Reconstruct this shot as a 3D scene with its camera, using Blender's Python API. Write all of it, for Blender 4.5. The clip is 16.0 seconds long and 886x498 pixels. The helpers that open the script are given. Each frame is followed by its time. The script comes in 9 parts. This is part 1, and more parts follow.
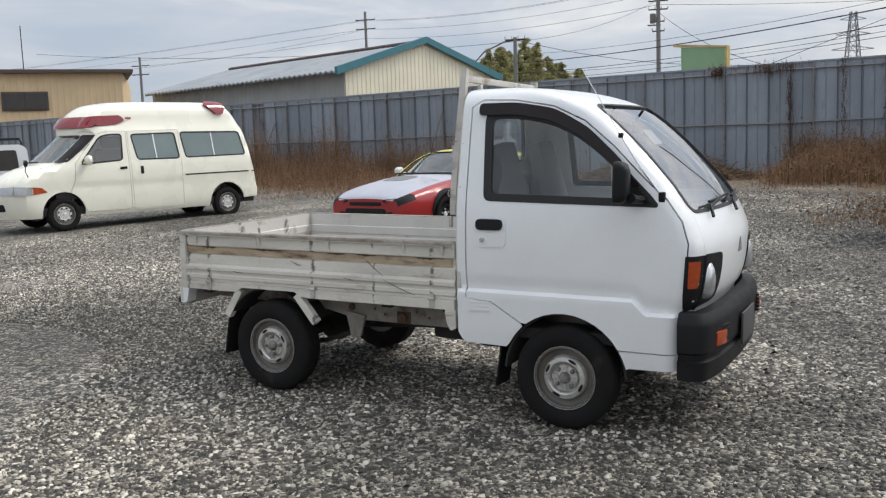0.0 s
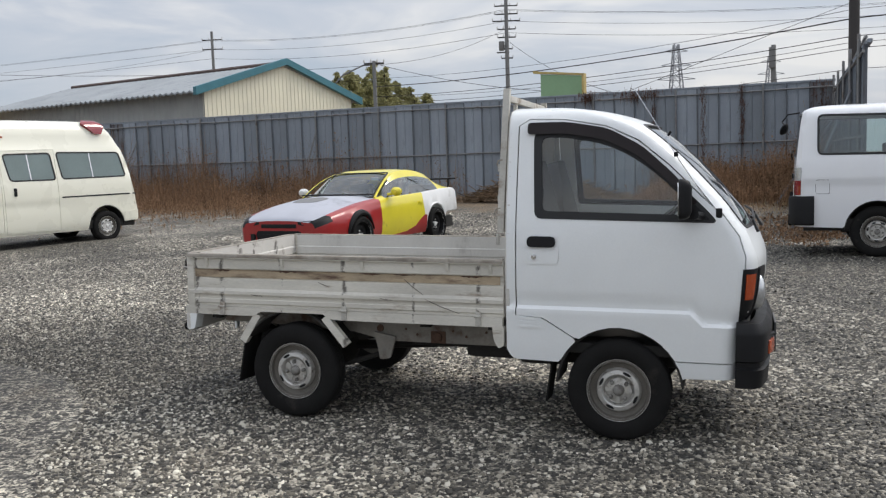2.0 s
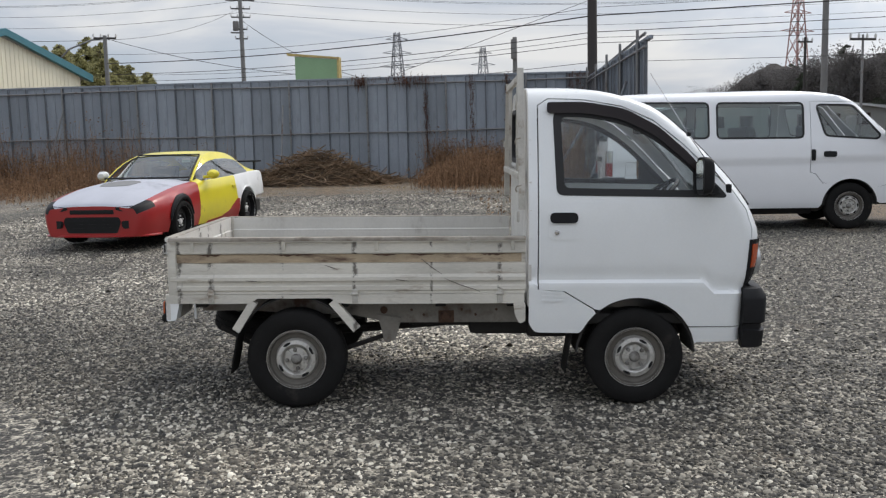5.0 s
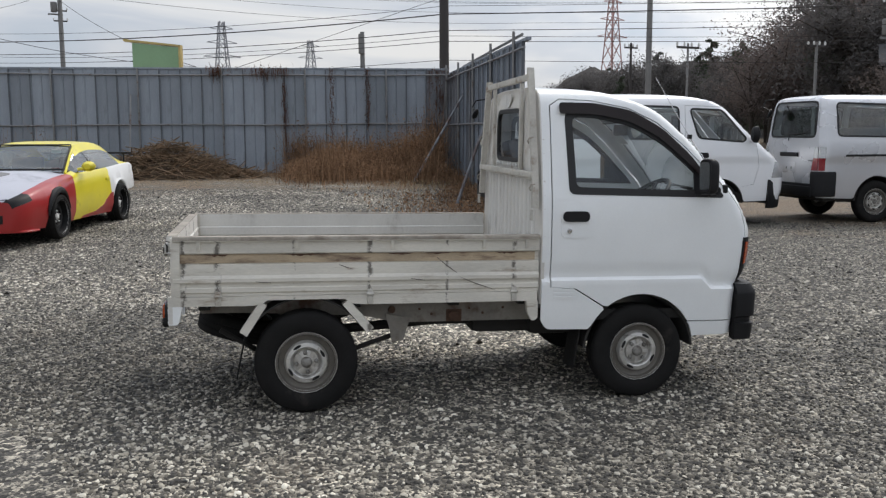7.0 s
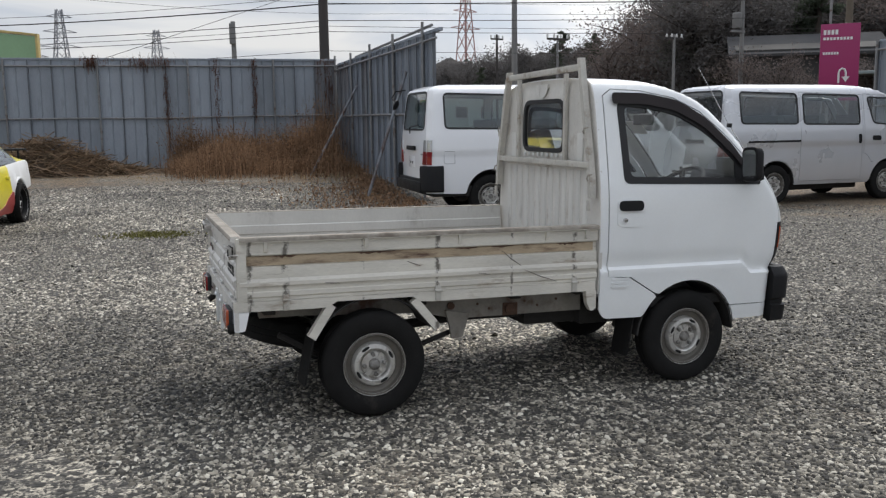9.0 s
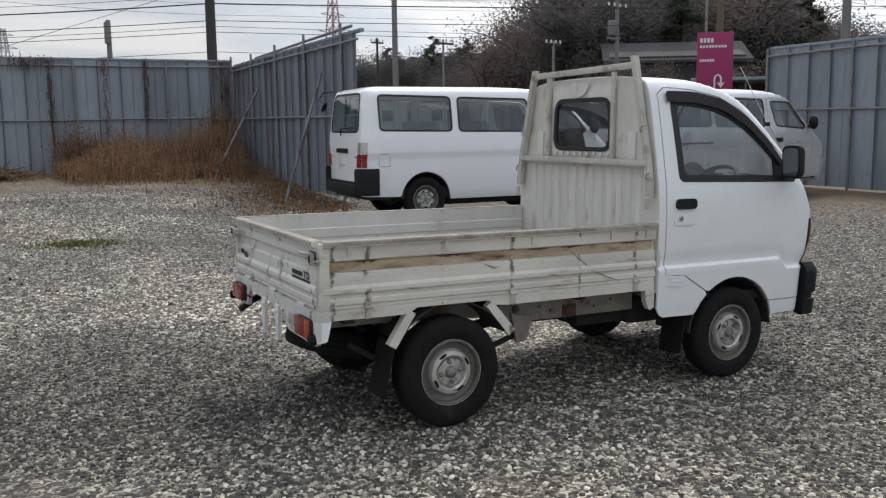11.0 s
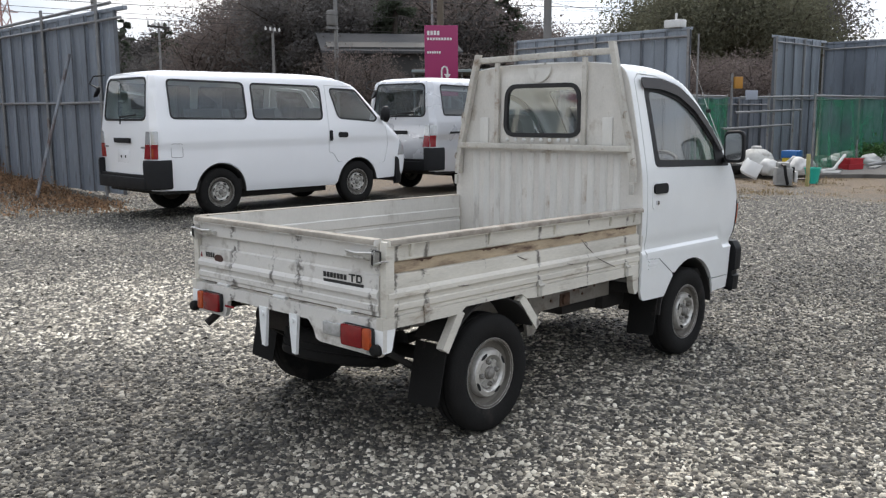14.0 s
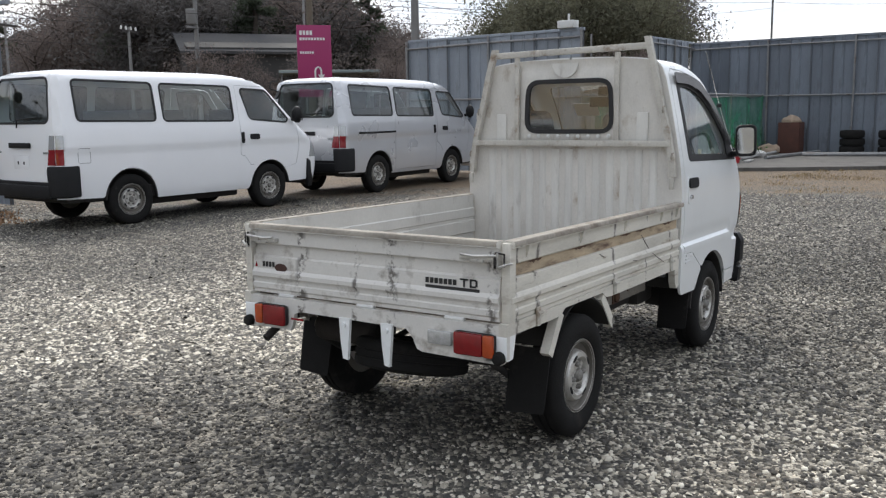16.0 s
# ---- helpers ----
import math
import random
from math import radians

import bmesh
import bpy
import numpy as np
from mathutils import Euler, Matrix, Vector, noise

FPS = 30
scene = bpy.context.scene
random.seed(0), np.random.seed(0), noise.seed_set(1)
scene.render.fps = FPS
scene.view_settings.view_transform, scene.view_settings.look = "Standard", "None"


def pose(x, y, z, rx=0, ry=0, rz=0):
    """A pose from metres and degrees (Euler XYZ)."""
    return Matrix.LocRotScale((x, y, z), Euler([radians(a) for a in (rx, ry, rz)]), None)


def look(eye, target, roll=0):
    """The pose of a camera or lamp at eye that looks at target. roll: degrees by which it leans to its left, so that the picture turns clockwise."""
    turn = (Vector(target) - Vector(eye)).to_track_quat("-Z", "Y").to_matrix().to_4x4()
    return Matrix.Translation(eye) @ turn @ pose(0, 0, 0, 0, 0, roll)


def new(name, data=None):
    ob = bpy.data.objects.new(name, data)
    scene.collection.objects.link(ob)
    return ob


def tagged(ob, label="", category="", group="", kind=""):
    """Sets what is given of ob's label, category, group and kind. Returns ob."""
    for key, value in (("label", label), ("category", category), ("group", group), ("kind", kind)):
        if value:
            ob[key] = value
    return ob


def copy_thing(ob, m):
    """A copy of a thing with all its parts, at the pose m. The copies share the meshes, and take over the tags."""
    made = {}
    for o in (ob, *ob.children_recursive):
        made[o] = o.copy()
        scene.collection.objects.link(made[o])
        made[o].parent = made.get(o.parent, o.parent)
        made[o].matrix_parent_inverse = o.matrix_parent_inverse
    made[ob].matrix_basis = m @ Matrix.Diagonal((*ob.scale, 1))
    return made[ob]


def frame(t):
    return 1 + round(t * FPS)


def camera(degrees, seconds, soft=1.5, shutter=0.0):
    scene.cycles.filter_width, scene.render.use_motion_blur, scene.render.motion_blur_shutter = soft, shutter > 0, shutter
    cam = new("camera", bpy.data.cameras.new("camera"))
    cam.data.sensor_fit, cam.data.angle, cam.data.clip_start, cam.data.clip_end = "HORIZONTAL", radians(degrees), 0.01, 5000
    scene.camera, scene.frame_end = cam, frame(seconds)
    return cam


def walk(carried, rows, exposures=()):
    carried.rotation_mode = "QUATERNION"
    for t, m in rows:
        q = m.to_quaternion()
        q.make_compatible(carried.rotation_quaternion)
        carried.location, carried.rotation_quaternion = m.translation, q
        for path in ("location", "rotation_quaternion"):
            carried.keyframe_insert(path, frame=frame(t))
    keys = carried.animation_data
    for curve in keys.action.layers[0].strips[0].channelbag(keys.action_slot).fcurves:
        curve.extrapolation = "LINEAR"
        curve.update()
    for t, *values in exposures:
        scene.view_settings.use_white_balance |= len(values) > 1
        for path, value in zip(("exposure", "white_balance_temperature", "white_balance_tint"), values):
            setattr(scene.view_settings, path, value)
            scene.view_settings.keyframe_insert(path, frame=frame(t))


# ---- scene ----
cam = camera(52.5, 16.0, 1.28)
METRES, EYE, TILT, LEAN, TURN = 8.721, 1.463, -0.19, 0.66, 32.7
ROWS = [
    (0.0, 0.0, 0.0, 0.0, -0.16, -6.42, 1.4),
    (0.5, -0.0275, -0.0002, 0.0006, -4.05, -6.66, 1.79),
    (1.0, -0.0578, 0.0081, 0.0008, -7.31, -6.35, 1.04),
    (1.5, -0.093, 0.0089, 0.0008, -10.09, -5.77, 0.96),
    (2.0, -0.1259, 0.0118, -0.0, -10.14, -5.19, 1.3),
    (2.5, -0.1521, 0.0251, 0.0001, -12.32, -5.07, 1.05),
    (3.0, -0.1883, 0.0304, 0.0006, -15.57, -5.68, 1.35),
    (3.5, -0.2173, 0.0417, -0.0013, -17.99, -5.98, 1.21),
    (4.0, -0.2418, 0.0576, -0.0011, -22.27, -5.22, 0.04),
    (4.5, -0.2771, 0.0636, 0.0002, -25.78, -5.7, 0.2),
    (5.0, -0.3013, 0.0753, -0.0008, -27.76, -6.5, 0.91),
    (7.5, -0.4215, 0.1662, 0.0018, -40.97, -6.86, -0.42),
    (8.0, -0.4402, 0.1922, -0.0003, -42.52, -6.4, -0.35),
    (8.5, -0.4596, 0.2202, -0.0003, -44.77, -6.44, -0.3),
    (9.0, -0.4839, 0.2417, 0.0022, -48.02, -7.46, 0.48),
    (9.5, -0.4988, 0.2651, -0.0011, -49.64, -7.2, 0.18),
    (12.0, -0.5618, 0.4113, -0.0002, -62.74, -8.08, 1.02),
    (12.5, -0.5652, 0.4433, -0.0025, -66.11, -8.39, 0.91),
    (13.0, -0.5745, 0.4753, -0.0024, -69.97, -8.54, 1.05),
    (13.5, -0.5839, 0.5016, -0.0016, -73.06, -9.04, 1.28),
    (14.0, -0.583, 0.5306, -0.0018, -75.62, -8.05, 0.46),
    (14.5, -0.5897, 0.5632, -0.0018, -78.96, -8.06, 0.98),
    (15.0, -0.5922, 0.5918, -0.0019, -81.49, -8.28, 1.94),
    (15.5, -0.583, 0.6198, -0.0027, -83.23, -7.86, 1.18),
    (16.0, -0.5823, 0.6525, -0.0029, -85.04, -8.1, 1.08),
]
walk(cam, [(t, pose(0, 0, EYE, TILT, LEAN, TURN) @ pose(METRES * x, METRES * y, METRES * z, 90 + pitch, roll, yaw)) for t, x, y, z, yaw, pitch, roll in ROWS],
     exposures=((0.0, 0.42), (1.0, 0.42), (2.0, 0.37), (4.5, 0.36), (5.0, 0.33), (8.0, 0.33), (8.5, 0.36), (9.0, 0.32), (9.5, 0.38), (12.0, 0.26), (12.5, 0.55), (14.0, 0.70), (14.5, 0.62), (16.0, 0.56)))
# a low overcast: grey cloud sheet over a pale sky, the sun behind it
SUN_AZ, SUN_EL = 42.0, 52.0
world = bpy.data.worlds.new("overcast")
scene.world = world
world.use_nodes = True
wn, wl = world.node_tree.nodes, world.node_tree.links
wn.clear()
w_out = wn.new("ShaderNodeOutputWorld")
w_bg = wn.new("ShaderNodeBackground")
w_sky = wn.new("ShaderNodeTexSky")
w_sky.sky_type, w_sky.sun_disc = "NISHITA", False
w_sky.sun_elevation, w_sky.sun_rotation = radians(SUN_EL), radians(SUN_AZ)
w_sky.dust_density, w_sky.air_density = 3.0, 1.0
w_scale = wn.new("ShaderNodeVectorMath")
w_scale.operation = "SCALE"
w_scale.inputs["Scale"].default_value = 0.12
w_tc = wn.new("ShaderNodeTexCoord")
w_map = wn.new("ShaderNodeMapping")
w_map.inputs["Scale"].default_value = (1.6, 1.6, 7.0)
w_noise = wn.new("ShaderNodeTexNoise")
w_noise.inputs["Scale"].default_value, w_noise.inputs["Detail"].default_value = 2.2, 7.0
w_noise.inputs["Distortion"].default_value = 0.6
w_ramp = wn.new("ShaderNodeValToRGB")
w_ramp.color_ramp.elements[0].position, w_ramp.color_ramp.elements[0].color = 0.36, (0.425, 0.485, 0.575, 1)
w_ramp.color_ramp.elements[1].position, w_ramp.color_ramp.elements[1].color = 0.64, (0.735, 0.733, 0.740, 1)
w_thin = w_ramp.color_ramp.elements.new(0.50)
w_thin.color = (0.535, 0.567, 0.632, 1)
w_dot = wn.new("ShaderNodeVectorMath")
w_dot.operation = "DOT_PRODUCT"
w_dot.inputs[1].default_value = (math.sin(radians(62)) * 0.93, math.cos(radians(62)) * 0.93, 0.36)
w_glow = wn.new("ShaderNodeMapRange")
w_glow.inputs["From Min"].default_value, w_glow.inputs["From Max"].default_value = 0.58, 1.0
w_glow.inputs["To Min"].default_value, w_glow.inputs["To Max"].default_value = 0.86, 1.5
w_cloud = wn.new("ShaderNodeVectorMath")
w_cloud.operation = "SCALE"
# an overcast sky is brightest overhead
w_sep = wn.new("ShaderNodeSeparateXYZ")
w_zen = wn.new("ShaderNodeMapRange")
w_zen.inputs["From Min"].default_value, w_zen.inputs["From Max"].default_value = 0.2, 0.9
w_zen.inputs["To Min"].default_value, w_zen.inputs["To Max"].default_value = 1.0, 1.9
w_both = wn.new("ShaderNodeMath")
w_both.operation = "MULTIPLY"
w_mix = wn.new("ShaderNodeMix")
w_mix.data_type = "RGBA"
w_mix.inputs["Factor"].default_value = 0.86
wl.new(w_tc.outputs["Generated"], w_map.inputs["Vector"])
wl.new(w_map.outputs["Vector"], w_noise.inputs["Vector"])
wl.new(w_noise.outputs["Fac"], w_ramp.inputs["Fac"])
wl.new(w_tc.outputs["Generated"], w_dot.inputs[0])
wl.new(w_dot.outputs["Value"], w_glow.inputs["Value"])
wl.new(w_ramp.outputs["Color"], w_cloud.inputs[0])
wl.new(w_tc.outputs["Generated"], w_sep.inputs["Vector"])
wl.new(w_sep.outputs["Z"], w_zen.inputs["Value"])
wl.new(w_glow.outputs["Result"], w_both.inputs[0])
wl.new(w_zen.outputs["Result"], w_both.inputs[1])
wl.new(w_both.outputs[0], w_cloud.inputs["Scale"])
wl.new(w_sky.outputs["Color"], w_scale.inputs[0])
wl.new(w_scale.outputs["Vector"], w_mix.inputs["A"])
wl.new(w_cloud.outputs["Vector"], w_mix.inputs["B"])
wl.new(w_mix.outputs["Result"], w_bg.inputs["Color"])
wl.new(w_bg.outputs["Background"], w_out.inputs["Surface"])

sun_data = bpy.data.lights.new("sun", "SUN")
sun_data.energy, sun_data.angle, sun_data.color = 1.3, radians(20), (1.0, 0.945, 0.86)
sun = new("sun", sun_data)
sun.matrix_world = look((0, 0, 30), (-30 * math.sin(radians(SUN_AZ)), -30 * math.cos(radians(SUN_AZ)), 30 - 30 * math.tan(radians(SUN_EL))))


# ---- materials ----
def material(name, rgb, rough=0.6, metal=0.0, var=0.25, scale=6.0, bump=0.15, bscale=60.0, stain=None, amount=0.0, sscale=2.0,
             coat=0.0, stretch=(1, 1, 1), spread=0.0, streaks=(), axis="X", spec=0.5):
    """Base colour with broad and fine variation, an optional second colour in patches, fine relief; spread: change from piece to piece."""
    m = bpy.data.materials.new(name)
    m.use_nodes = True
    n, l = m.node_tree.nodes, m.node_tree.links
    b = n["Principled BSDF"]
    b.inputs["Metallic"].default_value = metal
    b.inputs["Coat Weight"].default_value = coat
    b.inputs["Coat Roughness"].default_value = 0.08
    b.inputs["Specular IOR Level"].default_value = spec
    tc = n.new("ShaderNodeTexCoord")
    mp = n.new("ShaderNodeMapping")
    mp.inputs["Scale"].default_value = stretch
    l.new(tc.outputs["Object"], mp.inputs["Vector"])
    big, fine = n.new("ShaderNodeTexNoise"), n.new("ShaderNodeTexNoise")
    for node, s, d in ((big, scale, 6), (fine, bscale, 4)):
        node.inputs["Scale"].default_value, node.inputs["Detail"].default_value = s, d
        l.new(mp.outputs["Vector"], node.inputs["Vector"])
    add = n.new("ShaderNodeMath")
    add.operation = "MULTIPLY_ADD"
    add.inputs[1].default_value, add.inputs[2].default_value = 0.3, 0.0
    l.new(fine.outputs["Fac"], add.inputs[0])
    both = n.new("ShaderNodeMath")
    both.operation = "MULTIPLY_ADD"
    both.inputs[1].default_value = 0.7
    l.new(big.outputs["Fac"], both.inputs[0])
    l.new(add.outputs[0], both.inputs[2])
    ramp = n.new("ShaderNodeValToRGB")
    ramp.color_ramp.elements[0].position, ramp.color_ramp.elements[1].position = 0.3, 0.7
    ramp.color_ramp.elements[0].color = (*[c * (1 - var) for c in rgb], 1)
    ramp.color_ramp.elements[1].color = (*[min(0.95, c * (1 + var * 0.6)) for c in rgb], 1)
    l.new(both.outputs[0], ramp.inputs["Fac"])
    colour = ramp.outputs["Color"]
    if stain:
        patch = n.new("ShaderNodeTexNoise")
        patch.inputs["Scale"].default_value, patch.inputs["Detail"].default_value = sscale, 9
        patch.inputs["Roughness"].default_value = 0.65
        l.new(mp.outputs["Vector"], patch.inputs["Vector"])
        cut = n.new("ShaderNodeMapRange")
        cut.inputs["From Min"].default_value, cut.inputs["From Max"].default_value = 0.62 - 0.25 * amount, 0.78 - 0.25 * amount
        l.new(patch.outputs["Fac"], cut.inputs["Value"])
        mix = n.new("ShaderNodeMix")
        mix.data_type = "RGBA"
        mix.inputs["B"].default_value = (*stain, 1)
        l.new(cut.outputs["Result"], mix.inputs["Factor"])
        l.new(colour, mix.inputs["A"])
        colour = mix.outputs["Result"]
    if streaks:
        sep = n.new("ShaderNodeSeparateXYZ")
        l.new(tc.outputs["Object"], sep.inputs["Vector"])
        wob = n.new("ShaderNodeTexNoise")
        wob.inputs["Scale"].default_value, wob.inputs["Detail"].default_value = 16, 7
        wob.inputs["Roughness"].default_value = 0.7
        l.new(tc.outputs["Object"], wob.inputs["Vector"])
        last = None
        for c, half in streaks:
            cmp = n.new("ShaderNodeMath")
            cmp.operation = "SUBTRACT"
            cmp.inputs[1].default_value = c
            l.new(sep.outputs[axis], cmp.inputs[0])
            ab = n.new("ShaderNodeMath")
            ab.operation = "ABSOLUTE"
            l.new(cmp.outputs[0], ab.inputs[0])
            mr = n.new("ShaderNodeMapRange")
            mr.inputs["From Min"].default_value, mr.inputs["From Max"].default_value = 0.0, half
            mr.inputs["To Min"].default_value, mr.inputs["To Max"].default_value = 0.72, 0.0
            l.new(ab.outputs[0], mr.inputs["Value"])
            if last is None:
                last = mr.outputs["Result"]
            else:
                mxx = n.new("ShaderNodeMath")
                mxx.operation = "MAXIMUM"
                l.new(last, mxx.inputs[0])
                l.new(mr.outputs["Result"], mxx.inputs[1])
                last = mxx.outputs[0]
        sm = n.new("ShaderNodeMath")
        sm.operation = "MULTIPLY"
        gate = n.new("ShaderNodeMapRange")
        gate.inputs["From Min"].default_value, gate.inputs["From Max"].default_value = 0.47, 0.57
        l.new(wob.outputs["Fac"], gate.inputs["Value"])
        l.new(last, sm.inputs[0])
        l.new(gate.outputs["Result"], sm.inputs[1])
        th = n.new("ShaderNodeMapRange")
        th.inputs["From Min"].default_value, th.inputs["From Max"].default_value = 0.05, 0.5
        th.inputs["To Max"].default_value = 0.85
        l.new(sm.outputs[0], th.inputs["Value"])
        mix2 = n.new("ShaderNodeMix")
        mix2.data_type = "RGBA"
        mix2.inputs["B"].default_value = (0.06, 0.05, 0.04, 1)
        l.new(th.outputs["Result"], mix2.inputs["Factor"])
        l.new(colour, mix2.inputs["A"])
        colour = mix2.outputs["Result"]
    if spread:
        info = n.new("ShaderNodeObjectInfo")
        rng = n.new("ShaderNodeMapRange")
        rng.inputs["To Min"].default_value, rng.inputs["To Max"].default_value = 1 - spread, 1 + spread
        l.new(info.outputs["Random"], rng.inputs["Value"])
        tint = n.new("ShaderNodeVectorMath")
        tint.operation = "SCALE"
        l.new(colour, tint.inputs[0])
        l.new(rng.outputs["Result"], tint.inputs["Scale"])
        colour = tint.outputs["Vector"]
    l.new(colour, b.inputs["Base Color"])
    rr = n.new("ShaderNodeMapRange")
    rr.inputs["To Min"].default_value, rr.inputs["To Max"].default_value = max(0.02, rough - 0.1), min(1, rough + 0.12)
    l.new(big.outputs["Fac"], rr.inputs["Value"])
    l.new(rr.outputs["Result"], b.inputs["Roughness"])
    if bump:
        bp = n.new("ShaderNodeBump")
        bp.inputs["Strength"].default_value, bp.inputs["Distance"].default_value = bump, 0.01
        l.new(fine.outputs["Fac"], bp.inputs["Height"])
        l.new(bp.outputs["Normal"], b.inputs["Normal"])
    return m


def glass(name, tint, clear, sheen=0.08):
    """Window glass: mostly see-through, with a mirror-like sheen that grows at a slant."""
    m = bpy.data.materials.new(name)
    m.use_nodes = True
    n, l = m.node_tree.nodes, m.node_tree.links
    n.remove(n["Principled BSDF"])
    see, shine, mix, lw = n.new("ShaderNodeBsdfTransparent"), n.new("ShaderNodeBsdfGlossy"), n.new("ShaderNodeMixShader"), n.new("ShaderNodeLayerWeight")
    see.inputs["Color"].default_value = (*[c * clear for c in tint], 1)
    shine.inputs["Roughness"].default_value = 0.03
    lw.inputs["Blend"].default_value = 0.5
    pw, fr = n.new("ShaderNodeMath"), n.new("ShaderNodeMath")
    pw.operation, fr.operation = "POWER", "MULTIPLY_ADD"
    pw.inputs[1].default_value, fr.inputs[1].default_value, fr.inputs[2].default_value = 3.2, 0.8, sheen
    l.new(lw.outputs["Facing"], pw.inputs[0])
    l.new(pw.outputs[0], fr.inputs[0])
    l.new(fr.outputs[0], mix.inputs["Fac"])
    l.new(see.outputs["BSDF"], mix.inputs[1])
    l.new(shine.outputs["BSDF"], mix.inputs[2])
    l.new(mix.outputs["Shader"], n["Material Output"].inputs["Surface"])
    return m


WHITE = material("cab_white", (0.80, 0.815, 0.81), 0.30, 0, 0.05, 3, 0.01, 90, coat=0.5)
BED = material("bed_paint", (0.63, 0.60, 0.53), 0.5, 0, 0.22, 4, 0.08, 70, stain=(0.25, 0.19, 0.13), amount=0.2, sscale=7.0, stretch=(0.5, 1, 2.2),
               streaks=((0.052, 0.02), (0.225, 0.025), (1.026, 0.022), (1.83, 0.02), (0.62, 0.012), (1.45, 0.012)))
BED_IN = material("bed_inside", (0.63, 0.62, 0.58), 0.6, 0, 0.14, 4, 0.05, 70, stain=(0.36, 0.34, 0.31), amount=0.18, sscale=5, stretch=(1, 2.2, 0.6))
CAB_BACK = material("cab_back_paint", (0.61, 0.59, 0.545), 0.55, 0, 0.18, 4, 0.06, 70, stain=(0.33, 0.275, 0.21), amount=0.17, sscale=5, stretch=(1, 1.4, 0.9))
BED_BROWN = material("bare_primer", (0.46, 0.365, 0.25), 0.75, 0, 0.35, 7, 0.2, 60, stain=(0.11, 0.065, 0.045), amount=0.45, sscale=5, stretch=(0.7, 1, 3))
FRAME = material("guard_paint", (0.50, 0.48, 0.43), 0.6, 0, 0.28, 6, 0.1, 80, stain=(0.21, 0.15, 0.10), amount=0.32, sscale=9)
RAIL_DIRT = material("rail_dirt", (0.31, 0.28, 0.235), 0.75, 0, 0.4, 9, 0.15, 80, stain=(0.17, 0.14, 0.11), amount=0.5, sscale=11, stretch=(0.7, 0.7, 1))
SCRATCH = material("scratch_dark", (0.12, 0.10, 0.085), 0.8, 0, 0.4, 30, 0.1, 80)
TAIL = material("tailgate_paint", (0.64, 0.62, 0.58), 0.5, 0, 0.12, 3, 0.06, 70, stain=(0.30, 0.27, 0.235), amount=0.30, sscale=6, stretch=(1, 1.3, 1.4),
                streaks=((0.36, 0.045), (-0.14, 0.05), (-0.62, 0.035), (0.05, 0.02)), axis="Y")
CHASSIS = material("chassis_grey", (0.26, 0.24, 0.21), 0.7, 0, 0.3, 7, 0.1, 60, stain=(0.09, 0.045, 0.025), amount=0.42, sscale=5)
UNDER = material("underbody", (0.025, 0.023, 0.021), 0.85, 0, 0.4, 6, 0.1, 50)
BLACK = material("black_plastic", (0.012, 0.012, 0.013), 0.5, 0, 0.3, 8, 0.08, 160, spec=0.22)
SMOKE = material("smoked_acrylic", (0.016, 0.011, 0.011), 0.22, 0, 0.2, 5, 0, 40, spec=0.25)
GASKET = material("rubber_gasket", (0.012, 0.012, 0.013), 0.6, 0, 0.2, 9, 0.05, 90)
RUBBER = material("tyre_rubber", (0.013, 0.0125, 0.012), 0.88, 0, 0.35, 9, 0.2, 120, stain=(0.035, 0.031, 0.027), amount=0.2, sscale=7, spec=0.2)
STEEL = material("wheel_steel", (0.56, 0.545, 0.51), 0.34, 0.5, 0.22, 14, 0.06, 90, stain=(0.12, 0.098, 0.078), amount=0.30, sscale=17)
STEEL_BRIGHT = material("bright_wheel_steel", (0.72, 0.71, 0.69), 0.36, 0.1, 0.15, 12, 0.05, 90)
RIM_DIRTY = material("rim_dirty", (0.25, 0.24, 0.22), 0.6, 0.3, 0.3, 9, 0.1, 90, stain=(0.06, 0.05, 0.04), amount=0.45, sscale=9)
CHROME = material("bright_metal", (0.65, 0.65, 0.66), 0.14, 1.0, 0.1, 9, 0, 40)
DARKSLOT = material("dark_slot", (0.008, 0.008, 0.008), 0.9, 0, 0.2, 9, 0, 40)
RED_LENS = material("red_lens", (0.20, 0.005, 0.008), 0.18, 0, 0.25, 30, 0.1, 200, coat=0.5)
AMBER = material("amber_lens", (0.40, 0.062, 0.014), 0.18, 0, 0.25, 30, 0.1, 200, coat=0.5)
CLEAR = material("clear_lens", (0.55, 0.56, 0.56), 0.12, 0.5, 0.25, 40, 0.15, 160, coat=0.5)
SEAT = material("seat_cloth", (0.15, 0.146, 0.142), 0.9, 0, 0.15, 9, 0.1, 200)
DASH = material("dash_plastic", (0.07, 0.07, 0.07), 0.6, 0, 0.2, 9, 0.05, 150)
TRIM = material("trim_grey", (0.20, 0.20, 0.20), 0.7, 0, 0.2, 9, 0.05, 150)
GLASS = glass("window_glass", (0.92, 0.96, 0.96), 0.95, 0.08)
GLASS_WS = glass("windscreen_glass", (0.90, 0.95, 0.95), 0.84, 0.30)
GLASS_DK = glass("tinted_glass", (0.80, 0.92, 0.90), 0.84, 0.13)
GLASS_REAR = glass("rear_glass", (0.88, 0.92, 0.93), 0.92, 0.22)
RUST = material("rust", (0.105, 0.06, 0.04), 0.9, 0, 0.4, 30, 0.2, 120)
PRINT = material("black_print", (0.02, 0.02, 0.02), 0.5, 0, 0.1, 9, 0, 40)
WPRINT = material("white_print", (0.7, 0.7, 0.7), 0.5, 0, 0.1, 9, 0, 40)
PLATE = material("plate_white", (0.62, 0.62, 0.60), 0.45, 0, 0.1, 9, 0.02, 90)
